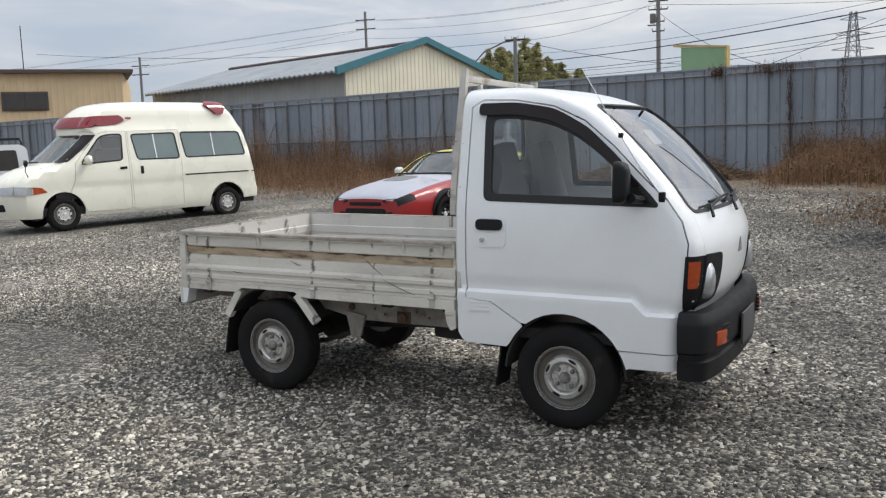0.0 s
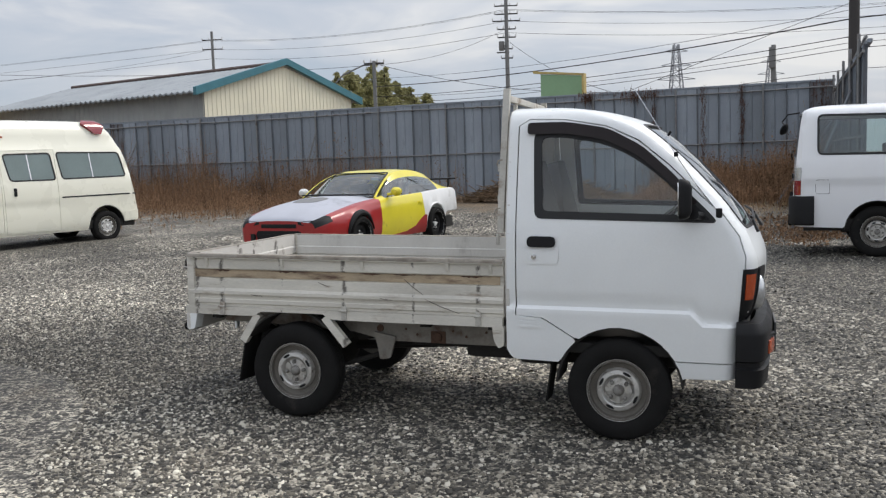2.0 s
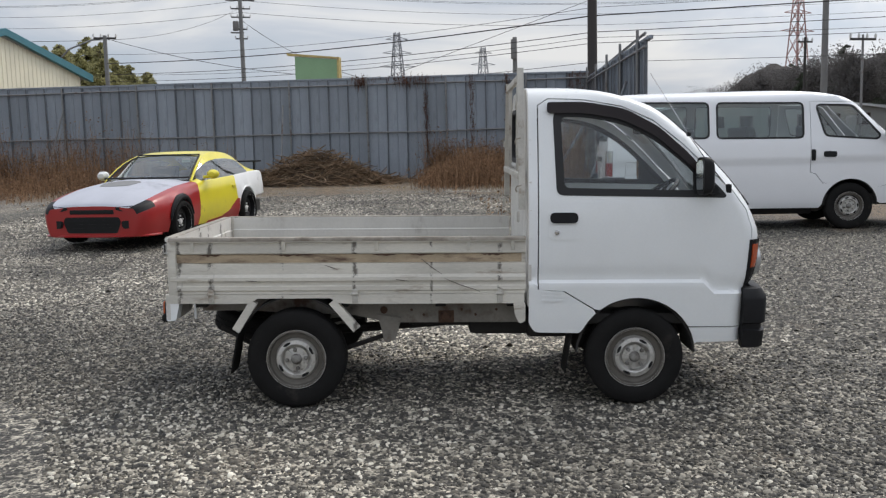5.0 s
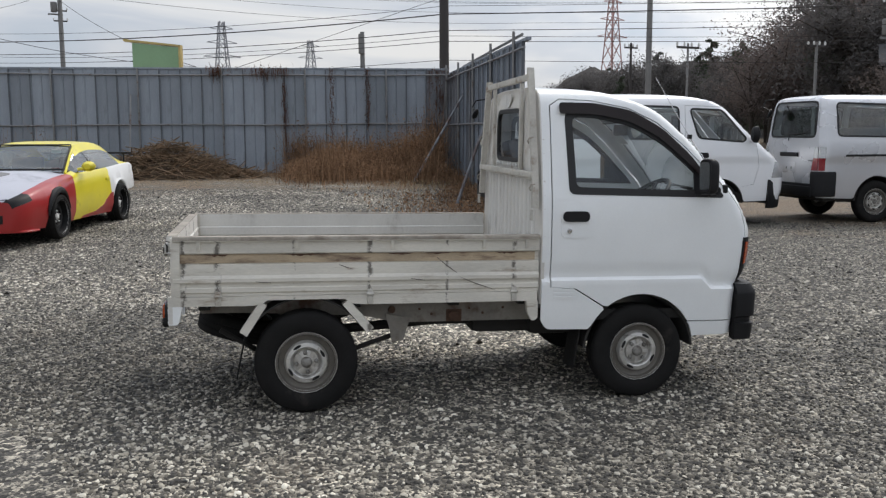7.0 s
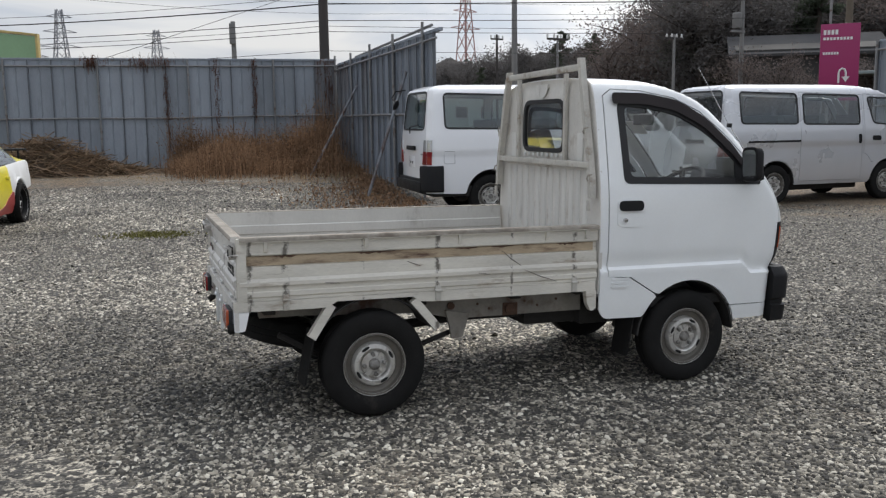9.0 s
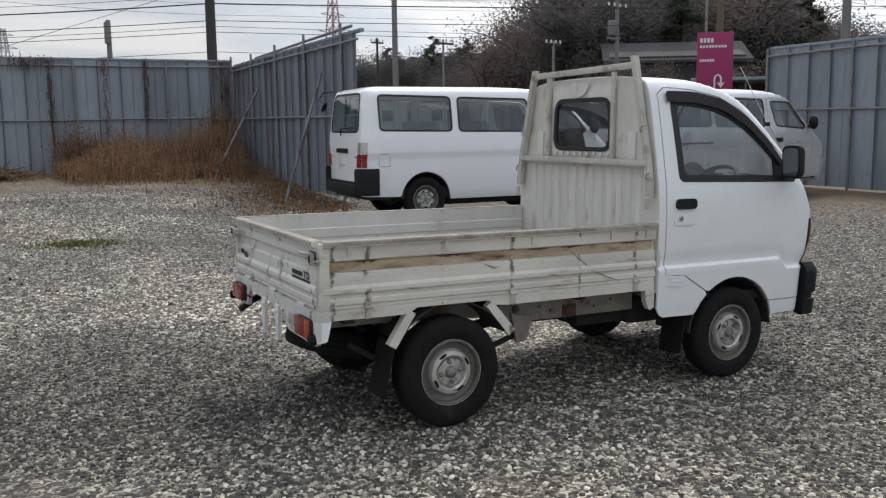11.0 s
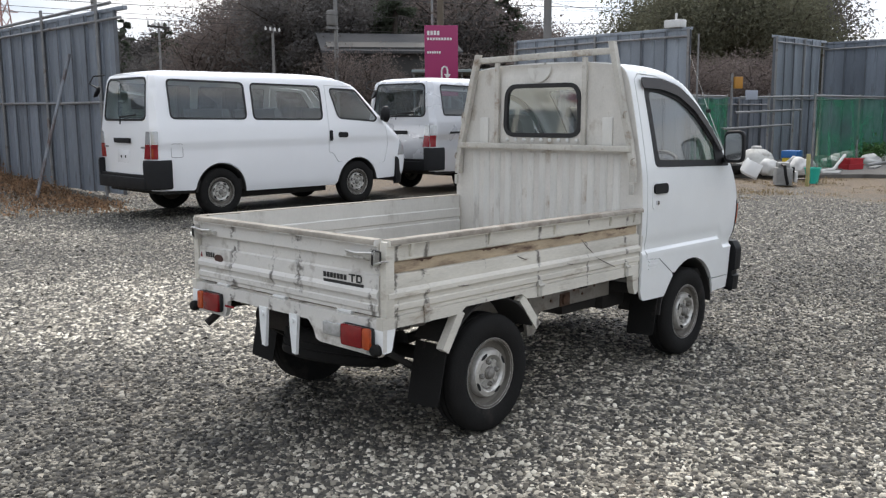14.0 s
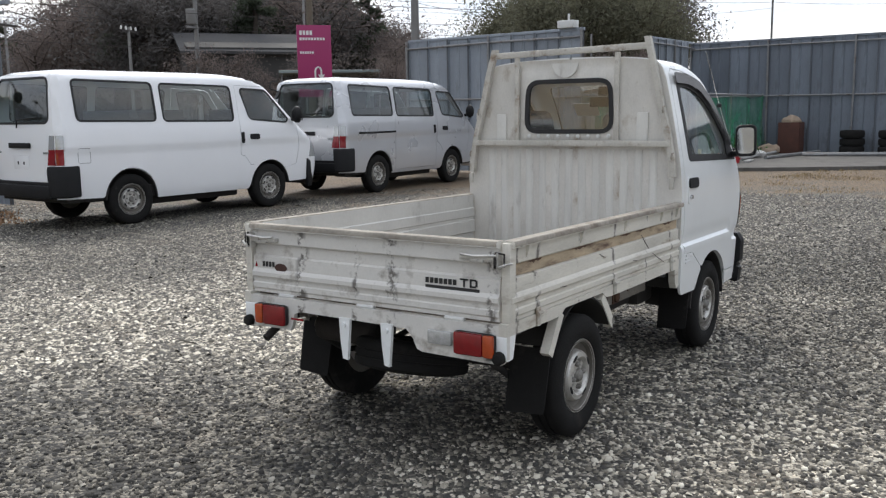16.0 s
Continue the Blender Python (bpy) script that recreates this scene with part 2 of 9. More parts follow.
VAN_WHITE = material("van_white", (0.845, 0.85, 0.86), 0.22, 0, 0.03, 1.5, 0, 60, coat=0.6)
VAN_SILVER = material("van_silver", (0.60, 0.605, 0.62), 0.28, 0.4, 0.06, 1.5, 0.02, 300, coat=0.6)
AMB_CREAM = material("ambulance_cream", (0.86, 0.84, 0.71), 0.28, 0, 0.015, 2, 0, 60, coat=0.5)
GLOSS_RED = material("coupe_red", (0.33, 0.014, 0.014), 0.32, 0, 0.12, 4, 0.02, 90, coat=0.4)
YELLOW = material("coupe_yellow", (0.72, 0.62, 0.03), 0.34, 0, 0.08, 4, 0.02, 90, coat=0.4, stain=(0.30, 0.26, 0.05), amount=0.02, sscale=4)
PRIMER = material("coupe_primer", (0.44, 0.45, 0.50), 0.5, 0, 0.12, 3, 0.02, 90, stain=(0.20, 0.21, 0.24), amount=0.12, sscale=1.4)
COUPE_WHITE = material("coupe_white", (0.70, 0.70, 0.69), 0.4, 0, 0.1, 3, 0.02, 90, stain=(0.08, 0.08, 0.075), amount=0.12, sscale=3)
LAMP_RED = material("lamp_red", (0.24, 0.008, 0.016), 0.14, 0, 0.2, 14, 0.05, 120, coat=0.6)
FENCE = material("fence_steel", (0.275, 0.305, 0.34), 0.55, 0.3, 0.22, 1.4, 0.06, 30, stain=(0.15, 0.16, 0.175), amount=0.3, sscale=1.3, stretch=(2, 2, 0.5), spread=0.16)
RIB = material("fence_rib", (0.12, 0.13, 0.145), 0.6, 0.3, 0.3, 2, 0.05, 30, stain=(0.06, 0.04, 0.03), amount=0.3, sscale=2, stretch=(2, 2, 0.5))
FENCE_RUST = material("fence_rust", (0.20, 0.215, 0.235), 0.75, 0.1, 0.3, 2, 0.1, 40, stain=(0.075, 0.042, 0.03), amount=0.60, sscale=2.2, stretch=(3, 3, 0.35))
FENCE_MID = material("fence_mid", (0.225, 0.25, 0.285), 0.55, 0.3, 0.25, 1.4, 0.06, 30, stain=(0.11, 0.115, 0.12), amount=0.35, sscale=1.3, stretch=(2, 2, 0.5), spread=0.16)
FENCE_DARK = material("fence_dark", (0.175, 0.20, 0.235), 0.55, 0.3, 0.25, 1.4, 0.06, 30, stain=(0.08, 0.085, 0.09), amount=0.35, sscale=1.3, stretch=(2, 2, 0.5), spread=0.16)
PIPE = material("pipe_galvanised", (0.25, 0.25, 0.25), 0.5, 0.5, 0.3, 4, 0.1, 60, stain=(0.10, 0.06, 0.04), amount=0.3, sscale=4)


# ---- tools ----
def mesh_from(name, bm, mat, smooth=40):
    me = bpy.data.meshes.new(name)
    bmesh.ops.recalc_face_normals(bm, faces=bm.faces) if len(bm.faces) < 20000 else None
    bm.to_mesh(me)
    bm.free()
    me.materials.append(mat)
    if smooth:
        me.polygons.foreach_set("use_smooth", [True] * len(me.polygons))
        me.set_sharp_from_angle(angle=radians(smooth))
    return me


def part(name, bm, mat, parent, label="", smooth=40):
    """Links a bmesh as one mesh object under a thing or a part."""
    ob = new(name, mesh_from(name, bm, mat, smooth))
    ob.parent = parent
    return tagged(ob, label)


def thing(name, m, label, category, group="", kind=""):
    ob = new(name)
    ob.empty_display_size = 0.1
    ob.matrix_world = m
    return tagged(ob, label, category, group, kind)


def solid(name, bm, mat, label, category, m=None, group="", kind="", smooth=40):
    ob = new(name, mesh_from(name, bm, mat, smooth))
    if m is not None:
        ob.matrix_world = m
    return tagged(ob, label, category, group, kind)


def box(bm, x0, x1, y0, y1, z0, z1, bevel=0.0, m=None):
    v = [bm.verts.new((x, y, z)) for x in (x0, x1) for y in (y0, y1) for z in (z0, z1)]
    f = [bm.faces.new([v[i] for i in q]) for q in ((0, 1, 3, 2), (4, 6, 7, 5), (0, 4, 5, 1), (2, 3, 7, 6), (0, 2, 6, 4), (1, 5, 7, 3))]
    if bevel:
        e = {e for g in f for e in g.edges}
        made = bmesh.ops.bevel(bm, geom=list(e), offset=bevel, segments=2, affect="EDGES", profile=0.6)
        v = list({w for g in made["faces"] for w in g.verts} | {w for w in v if w.is_valid})
    if m is not None:
        bmesh.ops.transform(bm, matrix=m, verts=v)
    return bm


def B():
    return bmesh.new()


def tube(bm, pts, r, n=8, caps=True):
    """A pipe along points; r: one radius or one for each point."""
    pts = [Vector(p) for p in pts]
    rs = r if isinstance(r, (list, tuple)) else [r] * len(pts)
    rings, side = [], None
    for i, p in enumerate(pts):
        d = (pts[min(i + 1, len(pts) - 1)] - pts[max(i - 1, 0)]).normalized()
        if side is None:
            side = d.orthogonal().normalized()
        side = (side - d * side.dot(d)).normalized()
        up = d.cross(side)
        rings.append([bm.verts.new(p + rs[i] * (math.cos(2 * math.pi * k / n) * side + math.sin(2 * math.pi * k / n) * up)) for k in range(n)])
    for a, b in zip(rings, rings[1:]):
        for k in range(n):
            bm.faces.new((a[k], a[(k + 1) % n], b[(k + 1) % n], b[k]))
    if caps:
        bm.faces.new(rings[0][::-1])
        bm.faces.new(rings[-1])
    return bm


def lathe(bm, prof, n=32, m=None, closed=False):
    """Turns a profile of (radius, along) round the y axis."""
    rings = []
    for r, a in prof:
        rings.append([bm.verts.new((r * math.cos(2 * math.pi * k / n), a, r * math.sin(2 * math.pi * k / n))) for k in range(n)])
    pairs = list(zip(rings, rings[1:])) + ([(rings[-1], rings[0])] if closed else [])
    for a, b in pairs:
        for k in range(n):
            bm.faces.new((a[k], a[(k + 1) % n], b[(k + 1) % n], b[k]))
    if not closed:
        for ring in (rings[0], rings[-1]):
            bm.faces.new(ring)
    if m is not None:
        bmesh.ops.transform(bm, matrix=m, verts=[v for ring in rings for v in ring])
    return bm


def extrude(bm, section, place, a, b):
    """A closed 2D section swept from a to b; place(u, v, along) gives the point."""
    ra = [bm.verts.new(place(u, v, a)) for u, v in section]
    rb = [bm.verts.new(place(u, v, b)) for u, v in section]
    k = len(section)
    for i in range(k):
        bm.faces.new((ra[i], ra[(i + 1) % k], rb[(i + 1) % k], rb[i]))
    bm.faces.new(ra[::-1])
    bm.faces.new(rb)
    return bm


def rounded(pts, r, n=4):
    """A polygon with its corners rounded; r: one radius or one for each corner."""
    rs = r if isinstance(r, (list, tuple)) else [r] * len(pts)
    out = []
    for i, p in enumerate(pts):
        p, a, b = Vector(p), Vector(pts[i - 1]), Vector(pts[(i + 1) % len(pts)])
        da, db = a - p, b - p
        d = min(rs[i], da.length * 0.48, db.length * 0.48)
        if d < 1e-4:
            out.append(tuple(p))
            continue
        s, e = p + da.normalized() * d, p + db.normalized() * d
        for k in range(n + 1):
            t = k / n
            out.append(tuple((1 - t) ** 2 * s + 2 * t * (1 - t) * p + t * t * e))
    return out


def dense(poly, step):
    out = []
    for i, p in enumerate(poly):
        a, b = Vector(p), Vector(poly[(i + 1) % len(poly)])
        k = max(1, math.ceil((b - a).length / step))
        out += [tuple(a.lerp(b, j / k)) for j in range(k)]
    return out


def inside(poly, q):
    """Which of the points q lie in the polygon."""
    p = np.array(poly)
    x, y = q[:, :1], q[:, 1:]
    x1, y1, x2, y2 = p[:, 0], p[:, 1], np.roll(p[:, 0], -1), np.roll(p[:, 1], -1)
    hit = ((y1 > y) != (y2 > y)) & (x < (x2 - x1) * (y - y1) / (y2 - y1 + 1e-12) + x1)
    return hit.sum(1) % 2 == 1


def panel(bm, outer, holes, at, step, thick=0.012, sign=1):
    """A sheet with holes, cut out of the surface at(u, v) and given a thickness towards its inner side."""
    from mathutils.geometry import delaunay_2d_cdt
    loops = [dense(outer, step)] + [dense(h, step) for h in holes]
    pts, edges = [], []
    for lp in loops:
        k = len(pts)
        pts += lp
        edges += [(k + i, k + (i + 1) % len(lp)) for i in range(len(lp))]
    lo, hi = np.min(loops[0], 0), np.max(loops[0], 0)
    gx, gy = np.meshgrid(np.arange(lo[0] + step * 0.5, hi[0], step), np.arange(lo[1] + step * 0.5, hi[1], step))
    grid = np.stack([gx.ravel(), gy.ravel()], 1)
    keep = inside(loops[0], grid)
    for h in loops[1:]:
        keep &= ~inside(h, grid)
    rim = np.array(pts)
    grid = grid[keep]
    if len(grid):
        grid = grid[np.min(((grid[:, None] - rim[None]) ** 2).sum(-1), 1) > (0.45 * step) ** 2]
    vs, _, tris, *_ = delaunay_2d_cdt([Vector(p) for p in pts] + [Vector(p) for p in grid], edges, [], 0, 1e-6)
    mid = np.array([np.mean([vs[i] for i in t], 0) for t in tris])
    good = inside(loops[0], mid)
    for h in loops[1:]:
        good &= ~inside(h, mid)
    tris = [t for t, g in zip(tris, good) if g]
    front, back = [], []
    for u, v in vs:
        p = Vector(at(u, v))
        nrm = (Vector(at(u + 2e-3, v)) - p).cross(Vector(at(u, v + 2e-3)) - p)
        nrm = nrm.normalized() * sign if nrm.length > 1e-12 else Vector((0, 0, 0))
        front.append(bm.verts.new(p))
        back.append(bm.verts.new(p - nrm * thick) if thick else None)
    count = {}
    for t in tris:
        bm.faces.new([front[i] for i in t])
        if not thick:
            continue
        bm.faces.new([back[i] for i in t[::-1]])
        for i in range(3):
            e = (t[i], t[(i + 1) % 3])
            key = tuple(sorted(e))
            count[key] = None if key in count else e
    for e in count.values():
        if e:
            bm.faces.new((front[e[1]], front[e[0]], back[e[0]], back[e[1]]))
    for v in [w for w in bm.verts if not w.link_faces]:
        bm.verts.remove(v)
    return bm


def along(table, t):
    """A value read off a table of (t, value), with smooth joins."""
    if t <= table[0][0]:
        return table[0][1]
    for (a, u), (b, v) in zip(table, table[1:]):
        if t <= b:
            return u + (v - u) * (t - a) / (b - a)
    return table[-1][1]


def smooth(t):
    t = min(1.0, max(0.0, t))
    return t * t * (3 - 2 * t)


def ground_at(x, y):
    """The yard's height: nearly level, rising a little towards the far fence."""
    a = 1 - smooth((x + 6) / 5)
    h = 0.3 * min(1.0, max(0.0, (y - 8) / 18.5)) * (a + (1 - a) * smooth((y - 15) / 8))
    near = smooth(1.6 - abs(x + 2.9) / 2.2) * smooth(1.6 - abs(y - 4.6) / 2.2)
    h -= (0.021 + 0.0111 * max(-1.5, min(1.5, x + 2.88))) * near
    return h


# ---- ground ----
def tone_by_place(n, l, tc, fac):
    """Shifts fac by place: lower in one broad ragged-edged patch, along +x and +y."""
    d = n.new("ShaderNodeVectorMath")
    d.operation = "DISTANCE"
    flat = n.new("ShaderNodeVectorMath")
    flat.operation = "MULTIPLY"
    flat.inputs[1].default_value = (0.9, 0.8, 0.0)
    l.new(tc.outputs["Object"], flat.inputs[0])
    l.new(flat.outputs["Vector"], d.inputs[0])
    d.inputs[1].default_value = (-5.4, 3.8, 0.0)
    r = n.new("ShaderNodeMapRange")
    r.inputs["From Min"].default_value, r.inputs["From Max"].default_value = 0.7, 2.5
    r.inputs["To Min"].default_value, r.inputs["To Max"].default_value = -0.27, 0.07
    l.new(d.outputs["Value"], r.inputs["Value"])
    # lower along +x, on the way in
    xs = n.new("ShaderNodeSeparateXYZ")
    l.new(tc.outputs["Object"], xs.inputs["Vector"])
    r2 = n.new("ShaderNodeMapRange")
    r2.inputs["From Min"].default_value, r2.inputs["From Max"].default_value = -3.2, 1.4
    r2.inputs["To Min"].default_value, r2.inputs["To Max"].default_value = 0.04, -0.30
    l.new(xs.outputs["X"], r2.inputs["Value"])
    # lower from y = 6 to 11, even beyond
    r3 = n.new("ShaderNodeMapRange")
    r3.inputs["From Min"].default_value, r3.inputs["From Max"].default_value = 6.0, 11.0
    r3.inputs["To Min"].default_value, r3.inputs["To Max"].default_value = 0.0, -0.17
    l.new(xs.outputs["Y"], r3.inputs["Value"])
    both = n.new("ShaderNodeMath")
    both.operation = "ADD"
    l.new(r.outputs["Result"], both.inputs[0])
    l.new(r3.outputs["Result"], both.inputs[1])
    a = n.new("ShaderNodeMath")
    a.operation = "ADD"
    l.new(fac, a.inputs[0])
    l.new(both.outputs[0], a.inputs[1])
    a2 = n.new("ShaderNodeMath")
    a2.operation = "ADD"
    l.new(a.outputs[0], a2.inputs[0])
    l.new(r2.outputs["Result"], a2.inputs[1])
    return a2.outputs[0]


def pebble_ground():
    m = bpy.data.materials.new("gravel_ground")
    m.use_nodes = True
    n, l = m.node_tree.nodes, m.node_tree.links
    b = n["Principled BSDF"]
    b.inputs["Roughness"].default_value = 0.8
    tc = n.new("ShaderNodeTexCoord")
    cells = []
    for s in (34.0, 75.0):
        v = n.new("ShaderNodeTexVoronoi")
        v.inputs["Scale"].default_value = s
        l.new(tc.outputs["Object"], v.inputs["Vector"])
        cells.append(v)
    sep = n.new("ShaderNodeSeparateColor")
    l.new(cells[0].outputs["Color"], sep.inputs["Color"])
    sep2 = n.new("ShaderNodeSeparateColor")
    l.new(cells[1].outputs["Color"], sep2.inputs["Color"])
    avg = n.new("ShaderNodeMath")
    avg.operation = "MULTIPLY_ADD"
    avg.inputs[2].default_value = 0.06
    l.new(sep.outputs["Red"], avg.inputs[0])
    l.new(sep2.outputs["Green"], avg.inputs[1])
    ramp = n.new("ShaderNodeValToRGB")
    cr = ramp.color_ramp
    cr.elements[0].position, cr.elements[0].color = 0.0, (0.012, 0.0115, 0.0105, 1)
    cr.elements[1].position, cr.elements[1].color = 0.72, (0.66, 0.60, 0.485, 1)
    e = cr.elements.new(0.26)
    e.color = (0.105, 0.097, 0.083, 1)
    l.new(avg.outputs[0], ramp.inputs["Fac"])
    # wheel tracks and damp patches, broad and soft, then darker or lighter by position
    damp = n.new("ShaderNodeTexNoise")
    damp.inputs["Scale"].default_value, damp.inputs["Detail"].default_value = 0.45, 6
    l.new(tc.outputs["Object"], damp.inputs["Vector"])
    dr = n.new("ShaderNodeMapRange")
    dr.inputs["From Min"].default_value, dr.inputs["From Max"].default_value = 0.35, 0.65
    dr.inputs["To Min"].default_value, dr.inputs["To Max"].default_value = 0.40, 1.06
    l.new(tone_by_place(n, l, tc, damp.outputs["Fac"]), dr.inputs["Value"])
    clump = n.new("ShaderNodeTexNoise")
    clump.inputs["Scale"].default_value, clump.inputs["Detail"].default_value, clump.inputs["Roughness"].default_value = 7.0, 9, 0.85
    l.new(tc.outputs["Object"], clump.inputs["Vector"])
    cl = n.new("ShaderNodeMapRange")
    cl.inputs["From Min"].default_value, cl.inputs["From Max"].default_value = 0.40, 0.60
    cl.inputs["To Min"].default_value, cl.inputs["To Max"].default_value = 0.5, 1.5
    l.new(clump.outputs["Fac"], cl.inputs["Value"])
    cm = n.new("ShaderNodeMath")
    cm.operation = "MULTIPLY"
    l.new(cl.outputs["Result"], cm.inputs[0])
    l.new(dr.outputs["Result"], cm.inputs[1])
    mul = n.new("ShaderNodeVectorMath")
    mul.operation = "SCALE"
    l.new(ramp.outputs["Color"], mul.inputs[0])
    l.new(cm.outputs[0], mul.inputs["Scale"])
    # brown earth and dead grass towards the edges of the yard, by where the earth lies
    pos = n.new("ShaderNodeSeparateXYZ")
    l.new(tc.outputs["Object"], pos.inputs["Vector"])
    edge = n.new("ShaderNodeMapRange")
    edge.inputs["From Min"].default_value, edge.inputs["From Max"].default_value = 16.5, 25.0
    l.new(pos.outputs["Y"], edge.inputs["Value"])
    edge2 = n.new("ShaderNodeMapRange")
    edge2.inputs["From Min"].default_value, edge2.inputs["From Max"].default_value = 6.0, 11.0
    l.new(pos.outputs["X"], edge2.inputs["Value"])
    mx = n.new("ShaderNodeMath")
    mx.operation = "MAXIMUM"
    l.new(edge.outputs["Result"], mx.inputs[0])
    l.new(edge2.outputs["Result"], mx.inputs[1])
    # the strip along the side fence
    edge3 = n.new("ShaderNodeMapRange")
    edge3.inputs["From Min"].default_value, edge3.inputs["From Max"].default_value = 13.0, 20.0
    along_xy = n.new("ShaderNodeMath")
    along_xy.operation = "MULTIPLY_ADD"
    along_xy.inputs[1].default_value = 0.9
    l.new(pos.outputs["X"], along_xy.inputs[0])
    l.new(pos.outputs["Y"], along_xy.inputs[2])
    l.new(along_xy.outputs[0], edge3.inputs["Value"])
    mx3 = n.new("ShaderNodeMath")
    mx3.operation = "MAXIMUM"
    l.new(mx.outputs[0], mx3.inputs[0])
    l.new(edge3.outputs["Result"], mx3.inputs[1])
    mx = mx3
    moss = n.new("ShaderNodeTexNoise")
    moss.inputs["Scale"].default_value, moss.inputs["Detail"].default_value = 1.1, 8
    l.new(tc.outputs["Object"], moss.inputs["Vector"])
    sub = n.new("ShaderNodeMath")
    sub.operation = "MULTIPLY_ADD"
    sub.inputs[1].default_value = 1.5
    sub.use_clamp = True
    l.new(mx.outputs[0], sub.inputs[0])
    off = n.new("ShaderNodeMapRange")
    off.inputs["From Min"].default_value, off.inputs["From Max"].default_value = 0.3, 0.7
    off.inputs["To Min"].default_value, off.inputs["To Max"].default_value = -1.0, 0.30
    l.new(moss.outputs["Fac"], off.inputs["Value"])
    l.new(off.outputs["Result"], sub.inputs[2])
    earth = n.new("ShaderNodeValToRGB")
    earth.color_ramp.elements[0].position, earth.color_ramp.elements[1].position = 0.36, 0.66
    earth.color_ramp.elements[0].color, earth.color_ramp.elements[1].color = (0.022, 0.016, 0.011, 1), (0.235, 0.165, 0.098, 1)
    fine = n.new("ShaderNodeTexNoise")
    fine.inputs["Scale"].default_value, fine.inputs["Detail"].default_value = 16, 9
    fine.inputs["Roughness"].default_value = 0.8
    l.new(tc.outputs["Object"], fine.inputs["Vector"])
    gritty = n.new("ShaderNodeMath")
    gritty.operation = "MULTIPLY_ADD"
    gritty.inputs[1].default_value = 0.42
    half = n.new("ShaderNodeMath")
    half.operation = "MULTIPLY_ADD"
    half.inputs[1].default_value, half.inputs[2].default_value = 0.75, -0.08
    l.new(fine.outputs["Fac"], half.inputs[0])
    l.new(sep2.outputs["Red"], gritty.inputs[0])
    l.new(half.outputs[0], gritty.inputs[2])
    l.new(gritty.outputs[0], earth.inputs["Fac"])
    mix = n.new("ShaderNodeMix")
    mix.data_type = "RGBA"
    l.new(sub.outputs[0], mix.inputs["Factor"])
    l.new(mul.outputs["Vector"], mix.inputs["A"])
    l.new(earth.outputs["Color"], mix.inputs["B"])
    l.new(mix.outputs["Result"], b.inputs["Base Color"])
    bp = n.new("ShaderNodeBump")
    bp.inputs["Strength"].default_value, bp.inputs["Distance"].default_value = 0.7, 0.02
    bp.invert = True
    l.new(cells[0].outputs["Distance"], bp.inputs["Height"])
    l.new(bp.outputs["Normal"], b.inputs["Normal"])
    return m


GRAVEL = pebble_ground()


def ground_sheet():
    xs = sorted({*np.arange(-24, 24, 0.5).tolist(), *np.arange(-4.9, -0.9, 0.125).tolist(), -400, -150, -80, -50, -35, 35, 60, 120, 400})
    ys = sorted({*np.arange(-6, 28, 0.5).tolist(), *np.arange(3.2, 6.2, 0.25).tolist(), -150, -40, -15, 40, 70, 150, 400})
    verts = [(x, y, ground_at(x, y)) for y in ys for x in xs]
    w = len(xs)
    faces = [(j * w + i, j * w + i + 1, (j + 1) * w + i + 1, (j + 1) * w + i) for j in range(len(ys) - 1) for i in range(w - 1)]
    me = bpy.data.meshes.new("ground")
    me.from_pydata(verts, [], faces)
    me.materials.append(GRAVEL)
    me.polygons.foreach_set("use_smooth", [True] * len(me.polygons))
    return tagged(new("ground", me), "grey gravel yard with worn wheel tracks and dead grass edges", "gravel", kind="structure")


ground_sheet()


